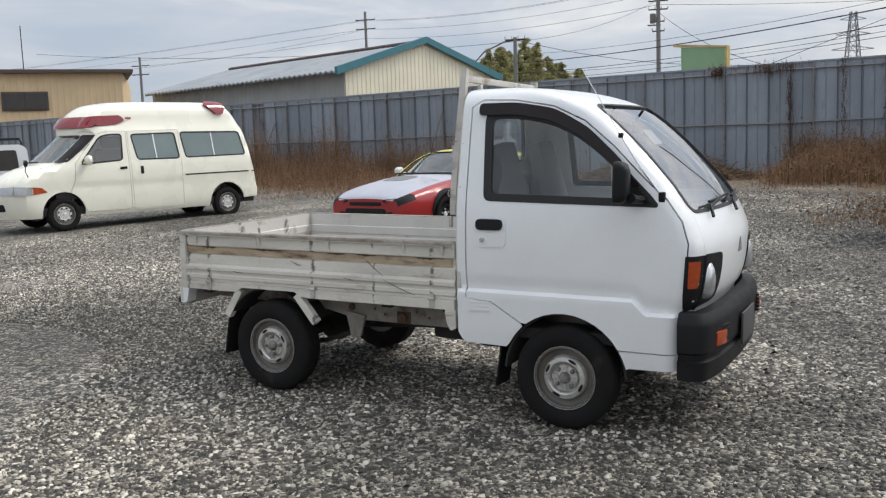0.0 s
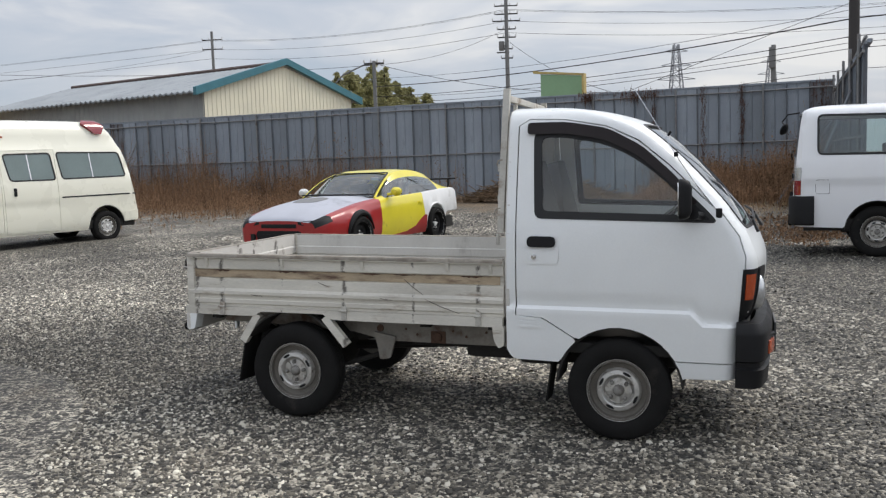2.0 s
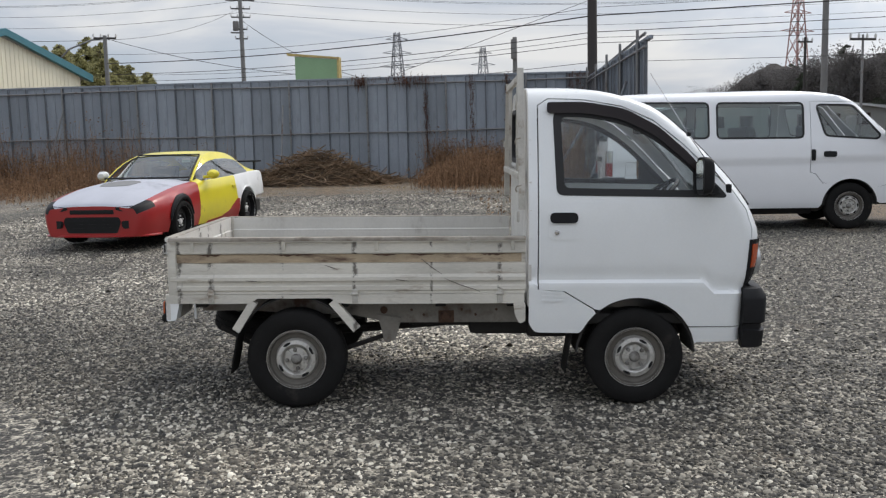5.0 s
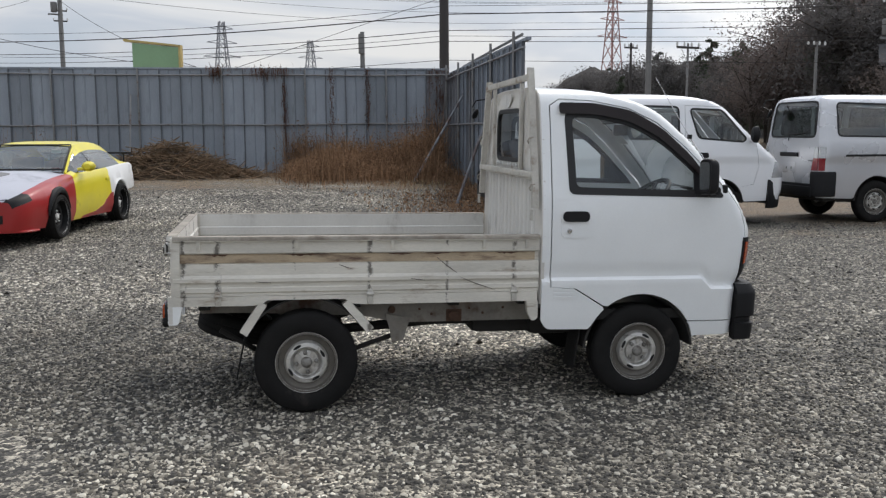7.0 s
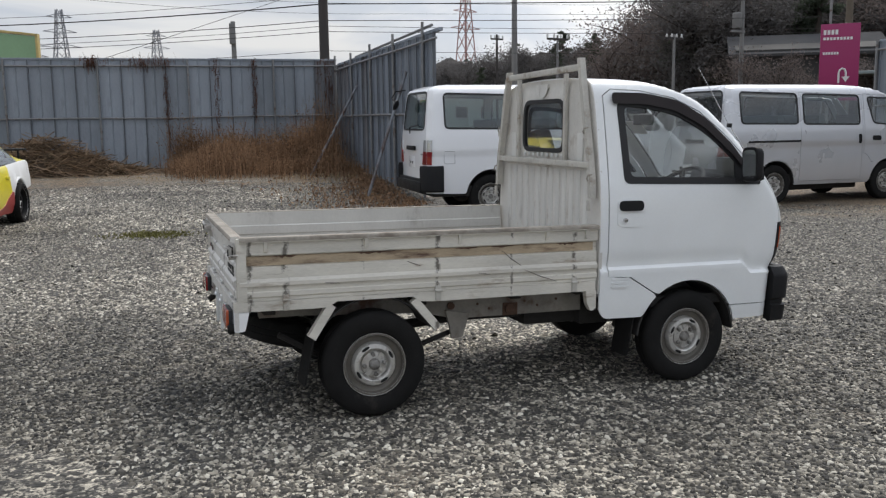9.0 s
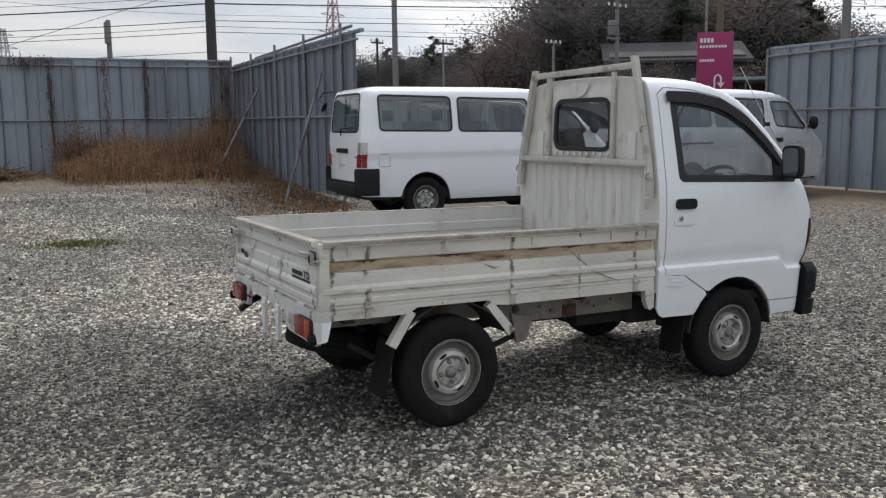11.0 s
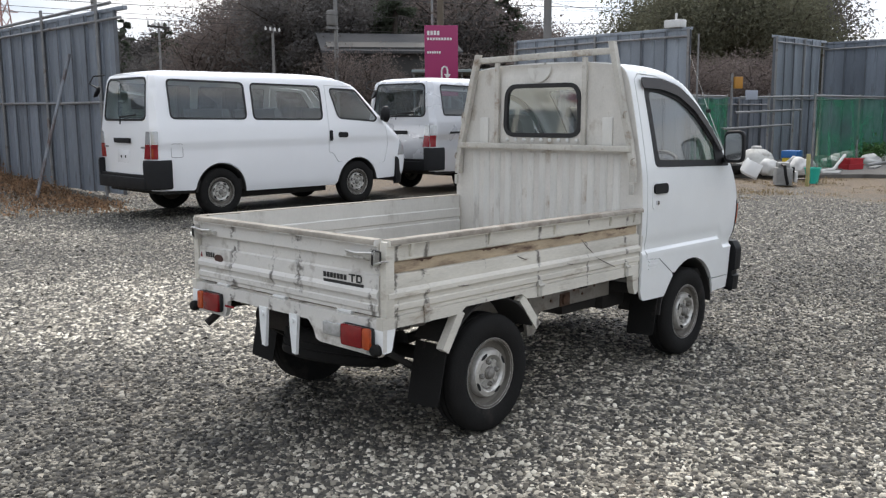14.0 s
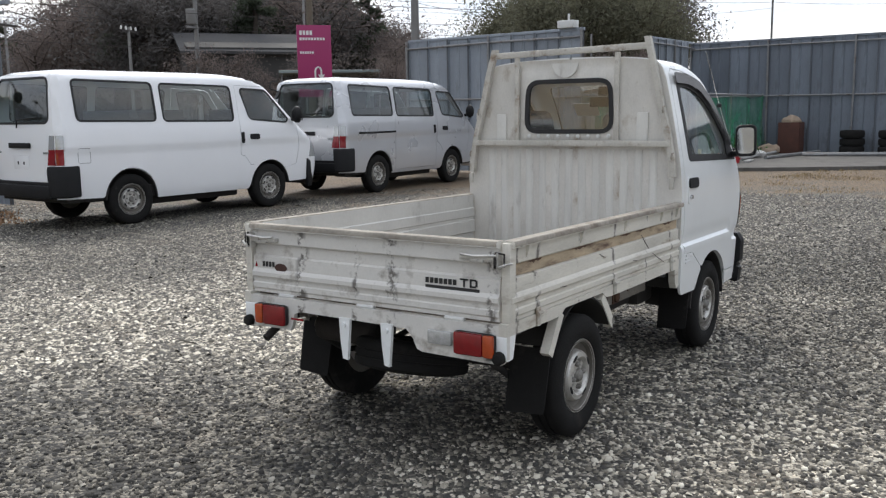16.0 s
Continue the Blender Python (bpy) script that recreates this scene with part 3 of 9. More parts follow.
# ---- fences of steel sheets ----
def fence_run(name, label, a, b, z0, z1, mid, posts_every=4, front=1, over=0.0, rust=(), width=0.6, paint=None):
    """A run of folded steel sheets from a to b with rails, joints and posts; front: the side on which the rails lie."""
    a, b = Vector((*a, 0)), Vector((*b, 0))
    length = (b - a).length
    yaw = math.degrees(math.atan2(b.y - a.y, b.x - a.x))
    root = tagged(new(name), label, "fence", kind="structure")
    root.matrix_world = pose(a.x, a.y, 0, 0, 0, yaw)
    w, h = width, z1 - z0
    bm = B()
    sec = [(0.0, 0.0), (0.0, -0.05), (0.022, -0.05), (0.028, -0.012), (w * 0.5 - 0.02, -0.008), (w * 0.5, -0.026), (w * 0.5 + 0.02, -0.008),
           (w - 0.04, -0.012), (w - 0.03, -0.044), (w - 0.006, -0.044), (w - 0.006, 0.0)]
    extrude(bm, sec, lambda u, v, t: (u, v * front, t), 0, h)
    sheet = mesh_from("panel", bm, paint or FENCE, 30)
    sheet_r = sheet.copy()
    sheet_r.materials[0] = FENCE_RUST
    k = int(length / w)
    for i in range(k):
        ob = new("panel", sheet_r if i in rust else sheet)
        ob.parent = root
        ob.location = (i * w, random.uniform(-0.008, 0.008), z0 + random.uniform(-0.015, 0.02))
        ob.rotation_euler = (random.uniform(-0.004, 0.004), 0, random.uniform(-0.006, 0.006))
    bm = B()
    extrude(bm, [(-0.014, 0.0), (-0.014, -0.066), (0.016, -0.066), (0.016, -0.052), (-0.004, -0.052), (-0.004, 0.0)], lambda u, v, t: (u, v * front, t), 0, h - 0.02)
    rib = mesh_from("rib", bm, RIB, 30)
    for i in range(k + 1):
        ob = new("rib", rib)
        ob.parent = root
        ob.location = (i * w, random.uniform(-0.004, 0.004), z0)
        ob.rotation_euler = (0, random.uniform(-0.003, 0.003), 0)
    for z in (mid, z1 - 0.17):
        bm = B()
        n = max(2, int(length / 2.4))
        tube(bm, [(length * i / n, -0.085 * front, z + random.uniform(-0.02, 0.02)) for i in range(n + 1)], 0.026, 8)
        part("rail", bm, PIPE, root, "thin horizontal pipe rail")
    bm = B()
    box(bm, -0.02, length, -0.03, 0.05, z1 - 0.03, z1 + 0.035, 0.006)
    part("cap", bm, paint or FENCE, root, "grey folded cap strip")
    for i in range(0, k + 1, posts_every):
        bm = B()
        tube(bm, [(i * w, -0.10 * front, z0 - 0.2), (i * w + random.uniform(-0.02, 0.02), -0.10 * front, z1 + over * random.uniform(0.6, 1.2))], 0.03, 8)
        part("post", bm, PIPE, root, "upright pipe post")
    return root


fence_run("fence_far", "tall weathered blue-grey steel sheet fence behind dry weeds", (-48.0, 26.5), (-0.55, 26.5), 0.2, 3.36, 1.74,
          rust=(37, 78))
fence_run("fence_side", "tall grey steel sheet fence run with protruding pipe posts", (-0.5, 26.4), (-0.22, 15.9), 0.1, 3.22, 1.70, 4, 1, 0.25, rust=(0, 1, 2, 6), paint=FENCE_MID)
fence_run("fence_mid", "free-standing blue-grey steel sheet fence run behind parked vans", (9.95, 16.4), (10.0, 11.6), 0.05, 3.14, 1.72, 4, 1, 0.0)
fence_run("fence_right", "short grey steel sheet fence run at the yard corner", (16.7, 13.25), (20.2, 13.4), 0.05, 3.42, 1.74, 3, 1)
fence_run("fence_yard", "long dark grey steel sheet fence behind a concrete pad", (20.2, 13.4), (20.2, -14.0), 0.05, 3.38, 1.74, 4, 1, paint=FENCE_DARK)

# slanting prop pipes that hold the far fence
for x, lean in ((-9.8, 0.02), (-16.8, -0.2), (-24.5, -0.35)):
    bm = B()
    tube(bm, [(x + lean * 2.2, 25.6, ground_at(x, 25.6) - 0.1), (x, 26.36, 2.62)], 0.028, 8)
    solid("prop_pipe", bm, PIPE, "thin galvanised prop pipe leaning on the steel fence", "pipe", group="fence props")
for y0, y1, dx in ((22.4, 23.6, -1.5), (17.2, 17.9, -1.0)):
    bm = B()
    tube(bm, [(-0.45 + dx, y0, ground_at(-2, y0) - 0.1), (-0.42, y1, 2.55)], 0.032, 8)
    solid("prop_pipe", bm, FENCE_RUST, "rusty prop pipe leaning on the steel fence", "pipe", group="fence props")

# concrete pad with a rough edge
CONCRETE = material("concrete", (0.115, 0.108, 0.099), 0.85, 0, 0.4, 2, 0.3, 30, stain=(0.045, 0.04, 0.035), amount=0.35, sscale=1.2)
bm = B()
pad = dense([(10.9, 13.2), (11.3, 10.9), (12.9, 9.0), (13.8, 7.7), (16.2, 4.4), (18.5, 1.0), (20.1, -1.0), (20.1, 13.2)], 0.6)
pad = [(x + random.uniform(-0.06, 0.06), y + random.uniform(-0.06, 0.06)) for x, y in pad]
extrude(bm, pad, lambda u, v, t: (u, v, t), -0.1, 0.085)
solid("pavement", bm, CONCRETE, "cracked grey concrete pad with a rough edge", "concrete pad", kind="structure", smooth=20)


# ---- wheels ----
RIM_DARK = material("rim_barrel", (0.15, 0.138, 0.12), 0.5, 0.4, 0.3, 9, 0.1, 90)


def oval(bm, cx, cz, a, b, y, turn, depth=0.004, n=14):
    c, s = math.cos(turn), math.sin(turn)
    sec = [(a * math.cos(2 * math.pi * k / n), b * math.sin(2 * math.pi * k / n)) for k in range(n)]
    sec = [(cx + u * c - v * s, cz + u * s + v * c) for u, v in sec]
    return extrude(bm, sec, lambda u, v, t: (u, t, v), y, y - depth)


def wheel(parent, x, y, z, R, rim, width, out=-1, slots=4, face=None, lip=None, tyre_name="tyre", deep=False, nuts=4):
    """A road wheel under a vehicle: tyre, rim, pressed disc, slots, nuts and cap. out: the side it faces along y."""
    face, lip = face or STEEL, lip or RIM_DIRTY
    hub = new("wheel")
    hub.parent = parent
    hub.location = (x, y, z)
    hub.rotation_euler = (0, random.uniform(0, 6), 0 if out < 0 else math.pi)
    w, h = width / 2, R - rim
    bm = B()
    g = R * 0.026
    lathe(bm, [(rim * 1.03, -w * 0.76), (rim + h * 0.2, -w * 0.96), (rim + h * 0.5, -w * 1.03), (rim + h * 0.8, -w * 0.97), (R - g, -w * 0.83), (R, -w * 0.62),
               (R, -w * 0.3), (R - g, -w * 0.27), (R - g, -w * 0.18), (R, -w * 0.15), (R, w * 0.15), (R - g, w * 0.18), (R - g, w * 0.27), (R, w * 0.3),
               (R, w * 0.62), (R - g, w * 0.83), (rim + h * 0.5, w * 1.03), (rim * 1.03, w * 0.76)], 40, closed=True)
    part(tyre_name, bm, RUBBER, hub, "worn black rubber tyre")
    d = 0.45 if deep else 0.0
    bm = B()
    lathe(bm, [(rim * 1.05, -w * 0.7), (rim * 1.06, -w * 0.88), (rim * 1.0, -w * 0.90), (rim * 0.965, -w * 0.74), (rim * 0.94, -w * (0.55 - d)),
               (rim * 0.80, -w * (0.42 - d)), (rim * 0.70, -w * (0.46 - d)), (rim * 0.70, w * 0.5), (rim * 1.05, w * 0.7)], 40, closed=True)
    part("rim", bm, RIM_DARK if not deep else face, hub)
    bm = B()
    lathe(bm, [(rim * 0.985, -w * 0.84), (rim * 1.06, -w * 0.89), (rim * 1.07, -w * 0.80), (rim * 0.97, -w * 0.72)], 40, closed=True)
    part("rim_lip", bm, STEEL if not deep else lip, hub)
    bm = B()
    e = -w * (0.60 - d)
    lathe(bm, [(rim * 0.755, e + 0.014), (rim * 0.735, e - 0.006), (rim * 0.69, e - 0.019), (rim * 0.56, e - 0.023), (rim * 0.52, e - 0.018), (rim * 0.48, e + 0.006), (rim * 0.45, e + 0.008), (rim * 0.41, e - 0.001), (rim * 0.20, e - 0.007), (0.012, e - 0.010), (0.012, e + 0.02), (rim * 0.755, e + 0.02)], 40, closed=True)
    part("wheel_disc", bm, face, hub)
    bm = B()
    lathe(bm, [(rim * 0.20, e - 0.004), (rim * 0.19, e - 0.016), (rim * 0.165, e - 0.018), (rim * 0.155, e - 0.025), (rim * 0.12, e - 0.029), (0.002, e - 0.029)], 20)
    part("hub_cap", bm, lip, hub)
    for i in range(slots):
        a = 2 * math.pi * (i + 0.5) / slots
        bm = B()
        oval(bm, rim * 0.625 * math.cos(a), rim * 0.625 * math.sin(a), rim * 0.15, rim * (0.05 if slots < 6 else 0.066), e - 0.0165, a + math.pi / 2, 0.006)
        part("slot", bm, DARKSLOT, hub)
    for i in range(nuts):
        a = 2 * math.pi * (i + 0.25) / nuts
        bm = B()
        lathe(bm, [(0.012, e + 0.002), (0.012, e - 0.018), (0.007, e - 0.024)], 6, Matrix.Translation((rim * 0.34 * math.cos(a), 0, rim * 0.34 * math.sin(a))))
        part("wheel_nut", bm, lip, hub)
        # pressed webs between the nuts
        b = a + math.pi / nuts
        bm = B()
        extrude(bm, [(rim * r * math.cos(b + q), rim * r * math.sin(b + q)) for r, q in ((0.23, -0.22), (0.45, -0.20), (0.45, 0.20), (0.23, 0.22))], lambda u, v, t: (u, t, v), e + 0.004, e - 0.012)
        part("web", bm, face, hub)
    return hub


# ---- body shells ----
def spline(pts, n=6):
    """Points on a smooth curve through the given ones."""
    out = []
    for i in range(len(pts) - 1):
        p = [Vector(pts[max(0, i - 1)]), Vector(pts[i]), Vector(pts[i + 1]), Vector(pts[min(len(pts) - 1, i + 2)])]
        for k in range(n):
            t = k / n
            out.append(0.5 * (2 * p[1] + (p[2] - p[0]) * t + (2 * p[0] - 5 * p[1] + 4 * p[2] - p[3]) * t * t + (3 * p[1] - p[0] - 3 * p[2] + p[3]) * t ** 3))
    return out + [Vector(pts[-1])]


class Shell:
    """A van-like body: a cross-section swept along x between a rear and a front profile, with rounded corners in plan."""

    def __init__(self, section, front, rear, R, bulge, rear_R=0.0, rear_bulge=0.0, crease=None):
        c = spline(section)
        self.s = np.concatenate([[0], np.cumsum([(b - a).length for a, b in zip(c, c[1:])])])
        self.y, self.z = np.array([p.x for p in c]), np.maximum.accumulate(np.array([p.y for p in c]))
        f = spline(front)
        self.ft = np.concatenate([[0], np.cumsum([(b - a).length for a, b in zip(f, f[1:])])])
        self.fx, self.fz = np.array([p.x for p in f]), np.maximum.accumulate(np.array([p.y for p in f]))
        r = spline(rear)
        self.rt = np.concatenate([[0], np.cumsum([(b - a).length for a, b in zip(r, r[1:])])])
        self.rx, self.rz = np.array([p.x for p in r]), np.maximum.accumulate(np.array([p.y for p in r]))
        self.R, self.bulge, self.rR, self.rb, self.crease = R, bulge, rear_R, rear_bulge, crease
        self.ym = max(self.y)
        self.top = self.s[-1]

    def sz(self, z):
        return float(np.interp(z, self.z, self.s))

    def xf(self, z):
        return float(np.interp(z, self.fz, self.fx))

    def xr(self, z):
        return float(np.interp(z, self.rz, self.rx))

    def yz(self, z):
        return float(np.interp(z, self.z, self.y))

    def side(self, way, off=0.0):
        """The surface of one flank and half the roof, as a function of (x, s)."""
        def at(x, s):
            y, z = float(np.interp(s, self.s, self.y)), float(np.interp(s, self.s, self.z))
            k = 1.0
            for d, r in ((self.xf(z) - x, self.R), (x - self.xr(z), self.rR)):
                if r and d < r:
                    q = 1 - max(0.0, d) / r
                    k *= 1 - r / self.ym * (1 - math.sqrt(max(0.0, 1 - q * q)))
            if self.crease:
                y += self.crease(x, z)
            e = 1e-3
            if off:
                y1, z1 = float(np.interp(s + e, self.s, self.y)), float(np.interp(s + e, self.s, self.z))
                t = Vector((y1 - y, z1 - z)) if not self.crease else Vector((y1 - float(np.interp(s, self.s, self.y)), z1 - z))
                t = t.normalized() if t.length > 1e-9 else Vector((0, 1))
                y, z = y + off * t.y, z - off * t.x
            return (x, way * y * k, z)
        return at

    def outline(self, bottom, n=60):
        """The flank's whole outline in (x, s): bottom goes from the rear to the front."""
        zs = self.z[np.linspace(0, len(self.z) - 1, n).astype(int)]
        ss = self.s[np.linspace(0, len(self.z) - 1, n).astype(int)]
        z0, z1 = bottom[-1][1], bottom[0][1]
        up = [(self.xf(z), s) for z, s in zip(zs, ss) if z > z0 + 0.01]
        down = [(self.xr(z), s) for z, s in zip(zs, ss) if z > z1 + 0.01][::-1]
        return [(x, self.sz(z)) for x, z in bottom] + up + down

    def poly(self, pts):
        return [(x, self.sz(z)) for x, z in pts]

    def front(self, off=0.0):
        """The front as a function of (y, t), t along the front profile from below."""
        def at(y, t):
            x, z = float(np.interp(t, self.ft, self.fx)), float(np.interp(t, self.ft, self.fz))
            lim = max(1e-3, self.yz(z) * (1 - self.R / self.ym))
            x += self.bulge * (1 - min(1.0, (y / lim) ** 2))
            return (x + off, y, z + off * 0.5)
        return at

    def tz(self, z):
        return float(np.interp(z, self.fz, self.ft))

    def front_outline(self, z0, z1=99, n=40):
        zs = [z for z in self.fz[np.linspace(0, len(self.fz) - 1, n).astype(int)] if z0 < z < z1]
        zs = [z0] + zs + ([z1] if z1 < 99 else [])
        right = [(-self.yz(z) * (1 - self.R / self.ym), self.tz(z)) for z in zs]
        return [(-y, t) for y, t in right][::-1] + right if z1 >= 99 else right[::-1] + [(-y, t) for y, t in right]

    def rear(self, off=0.0):
        def at(y, t):
            x, z = float(np.interp(t, self.rt, self.rx)), float(np.interp(t, self.rt, self.rz))
            lim = max(1e-3, self.yz(z) * (1 - self.rR / self.ym))
            x -= self.rb * (1 - min(1.0, (y / lim) ** 2))
            return (x - off, y, z)
        return at

    def rtz(self, z):
        return float(np.interp(z, self.rz, self.rt))

    def rear_outline(self, z0, n=40):
        zs = [z0] + [z for z in self.rz[np.linspace(0, len(self.rz) - 1, n).astype(int)] if z > z0 + 0.01]
        right = [(-self.yz(z) * (1 - self.rR / self.ym), self.rtz(z)) for z in zs]
        return right[::-1] + [(-y, t) for y, t in right]


def grow(poly, d):
    """A polygon pushed outward by d along its corners' normals."""
    area = sum(a[0] * b[1] - b[0] * a[1] for a, b in zip(poly, poly[1:] + poly[:1]))
    out = []
    for i, p in enumerate(poly):
        e = Vector(poly[(i + 1) % len(poly)]) - Vector(poly[i - 1])
        nrm = Vector((e.y, -e.x)).normalized() * (1 if area > 0 else -1)
        out.append((p[0] + nrm.x * d, p[1] + nrm.y * d))
    return out


def ring(bm, poly, at, w, thick, sign, step=0.05):
    """A frame round an opening: the strip between a polygon and the same grown by w."""
    return panel(bm, grow(poly, w), [poly], at, step, thick, sign)


def arc(cx, cz, r, a0, a1, n=14):
    return [(cx + r * math.cos(radians(a0 + (a1 - a0) * k / n)), cz + r * math.sin(radians(a0 + (a1 - a0) * k / n))) for k in range(n + 1)]


# ---- the small truck ----
def kei_truck():
    T = thing("pickup_truck", pose(-4.585, 4.61, 0.0334, 0, 1.05, 4.5), "small white cab-over pickup truck with a worn dropside bed on gravel", "truck")
    RX, FX, HZ = 0.685, 2.588, 0.265

    # cab shell
    def crease(x, z):
        zc = 0.69 if x < 2.95 else (0.69 - 0.058 * smooth((x - 2.95) / 0.07))
        return 0.015 * smooth((zc + 0.004 - z) / 0.014) - 0.008 * smooth((z - zc + 0.004) / 0.016) * smooth((zc + 0.10 - z) / 0.08)

    sec = [(0.672, 0.32), (0.686, 0.45), (0.692, 0.62), (0.696, 0.72), (0.700, 0.85), (0.698, 1.0), (0.690, 1.13), (0.676, 1.22), (0.650, 1.36),
           (0.618, 1.52), (0.588, 1.65), (0.564, 1.705), (0.530, 1.738), (0.47, 1.755), (0.36, 1.766), (0.18, 1.774), (0.0, 1.777)]
    fro = [(3.19, 0.32), (3.20, 0.60), (3.245, 0.70), (3.268, 0.80), (3.276, 0.916), (3.268, 0.98), (3.224, 1.09), (3.158, 1.193), (3.075, 1.296),
           (2.914, 1.468), (2.756, 1.608), (2.63, 1.678), (2.44, 1.736), (2.24, 1.765), (2.06, 1.777)]
    S = Shell(sec, fro, [(1.99, 0.32), (1.99, 1.777)], 0.10, 0.055, crease=crease)
    bottom = rounded([(1.99, 0.46), (2.02, 0.405), (2.27, 0.40)], [0, 0.03, 0]) + arc(FX, 0.262, 0.338, 152, 13) + [(2.93, 0.345), (3.19, 0.35)]
    door = ([(2.045, 0.648), (2.19, 0.638), (2.357, 0.536)] + arc(FX, 0.262, 0.338, 127, 31, 10) + [(3.175, 0.436), (3.192, 0.62), (3.205, 0.80), (3.212, 0.98), (3.180, 1.083), (3.105, 1.186), (2.992, 1.288),
             (2.832, 1.445), (2.675, 1.572), (2.504, 1.650), (2.286, 1.688), (2.10, 1.695), (2.045, 1.66)])
    door_cut = [(2.045, 0.648), (2.19, 0.638), (2.357, 0.536), (2.45, 0.36), (2.75, 0.36), (2.878, 0.436)] + door[-14:]
    win = rounded([(2.150, 1.176), (3.066, 1.158), (3.03, 1.20), (2.86, 1.366), (2.70, 1.500), (2.52, 1.592), (2.30, 1.628), (2.132, 1.632)], [0.03, 0.01, 0, 0.1, 0.1, 0.1, 0.1, 0.05], 3)
    bm = B()
    for way in (-1, 1):
        panel(bm, S.outline(bottom, 96), [grow(S.poly(door_cut), 0.007)], S.side(way), 0.022, 0.014, -way)
    ws = rounded([(-0.585, S.tz(1.125)), (0.585, S.tz(1.125)), (0.495, S.tz(1.655)), (-0.495, S.tz(1.655))], [0.06, 0.06, 0.09, 0.09], 5)
    panel(bm, S.front_outline(0.56, n=84), [ws], S.front(), 0.03, 0.014, 1)
    part("cab_body", bm, WHITE, T, "glossy white painted cab body", 35)
    # cab floor, underside and dash
    bm = B()
    box(bm, 2.02, 3.15, -0.64, 0.64, 0.44, 0.50, 0.01)
    box(bm, 2.02, 2.95, -0.30, 0.30, 0.30, 0.45, 0.03)
    box(bm, 2.90, 3.18, -0.60, 0.60, 0.36, 0.50, 0.02)
    part("cab_floor", bm, UNDER, T)
    for way in (-1, 1):
        bm = B()
        sec2 = arc(FX, 0.262, 0.336, 175, 5, 16)
        inner = [(x - (x - FX) * 0.03, z - 0.008) for x, z in sec2][::-1]
        extrude(bm, sec2 + inner, lambda u, v, t: (u, t, v), way * 0.40, way * 0.682)
        part("wheel_arch", bm, UNDER, T, "black inner wheel arch")
    # doors
    for way, nm in ((-1, "right"), (1, "left")):
        bm = B()
        panel(bm, S.poly(door), [S.poly(win)], S.side(way), 0.016, 0.03, -way)
        d = part("door", bm, WHITE, T, "white cab door with a black window frame", 35)
        bm = B()
        pane = rounded([(2.186, 1.208), (2.985, 1.190), (2.845, 1.340), (2.685, 1.470), (2.51, 1.560), (2.30, 1.597), (2.168, 1.600)], [0.03, 0.01, 0.1, 0.1, 0.1, 0.1, 0.04], 3)
        panel(bm, S.poly(grow(win, 0.008)), [S.poly(pane)], S.side(way, 0.003), 0.05, 0.012, -way)
        part("window_frame", bm, GASKET, d, "black rubber window frame")
        bm = B()
        panel(bm, S.poly(grow(win, -0.012)), [], S.side(way, -0.008), 0.08, 0, -way)
        part("door_window", bm, GLASS, d, "clear door glass").visible_shadow = False
        # quarter sail behind the mirror and slanted divider
        bm = B()
        panel(bm, S.poly([(2.89, 1.172), (3.045, 1.164), (2.89, 1.318)]), [], S.side(way, 0.006), 0.06, 0.01, -way)
        part("mirror_sail", bm, BLACK, d, "black plastic mirror base plate")
        bm = B()
        vis = [(2.092, 1.612), (2.30, 1.612), (2.50, 1.577), (2.68, 1.490), (2.83, 1.364), (2.95, 1.240), (2.98, 1.248), (2.87, 1.388), (2.70, 1.540), (2.52, 1.636), (2.30, 1.672), (2.092, 1.672)]
        panel(bm, S.poly(rounded(vis, [0.02, 0.05, 0.05, 0.05, 0.05, 0.01, 0.01, 0.05, 0.05, 0.05, 0.05, 0.02], 3)), [], S.side(way, 0.020), 0.06, 0.004, -way)
        part("rain_visor", bm, SMOKE, d, "smoked acrylic rain visor")
        bm = B()
        panel(bm, S.poly(rounded([(2.095, 0.925), (2.275, 0.925), (2.275, 1.085), (2.095, 1.085)], 0.035, 4)), [], S.side(way, 0.004), 0.05, 0.006, -way)
        h = part("handle_recess", bm, WHITE, d, "shallow white handle recess")
        bm = B()
        panel(bm, S.poly(rounded([(2.105, 1.016), (2.258, 1.016), (2.258, 1.074), (2.105, 1.074)], 0.028, 4)), [], S.side(way, 0.016), 0.05, 0.016, -way)
        part("door_handle", bm, BLACK, h, "black plastic pull handle")
        bm = B()
        y = S.yz(0.96)
        lathe(bm, [(0.014, 0), (0.013, -0.012), (0.001, -0.013)], 14, Matrix.Translation((2.142, way * (y + 0.003), 0.965)) @ (pose(0, 0, 0) if way < 0 else pose(0, 0, 0, 0, 0, 180)))
        part("door_lock", bm, CHROME, d, "round chrome key lock")
        # air vents below the door
        for i in range(3):
            bm = B()
            panel(bm, S.poly(rounded([(2.06, 0.583 + 0.022 * i), (2.18, 0.581 + 0.022 * i), (2.18, 0.594 + 0.022 * i), (2.06, 0.596 + 0.022 * i)], 0.006, 3)), [], S.side(way, 0.006), 0.05, 0.006, -way)
            part("vent_rib", bm, WHITE, T)
        # door mirror
        mx, mz = 2.915, 1.275
        base = new("door_mirror")
        base.parent = T
        bm = B()
        my = way * (S.yz(1.2) + 0.06)
        face = rounded([(-0.066, -0.098), (0.062, -0.102), (0.068, 0.098), (-0.062, 0.104)], 0.04, 5)
        mm = Matrix.Translation((mx, my + way * 0.062, mz)) @ pose(0, 0, 0, 0, 0, -4 * way)
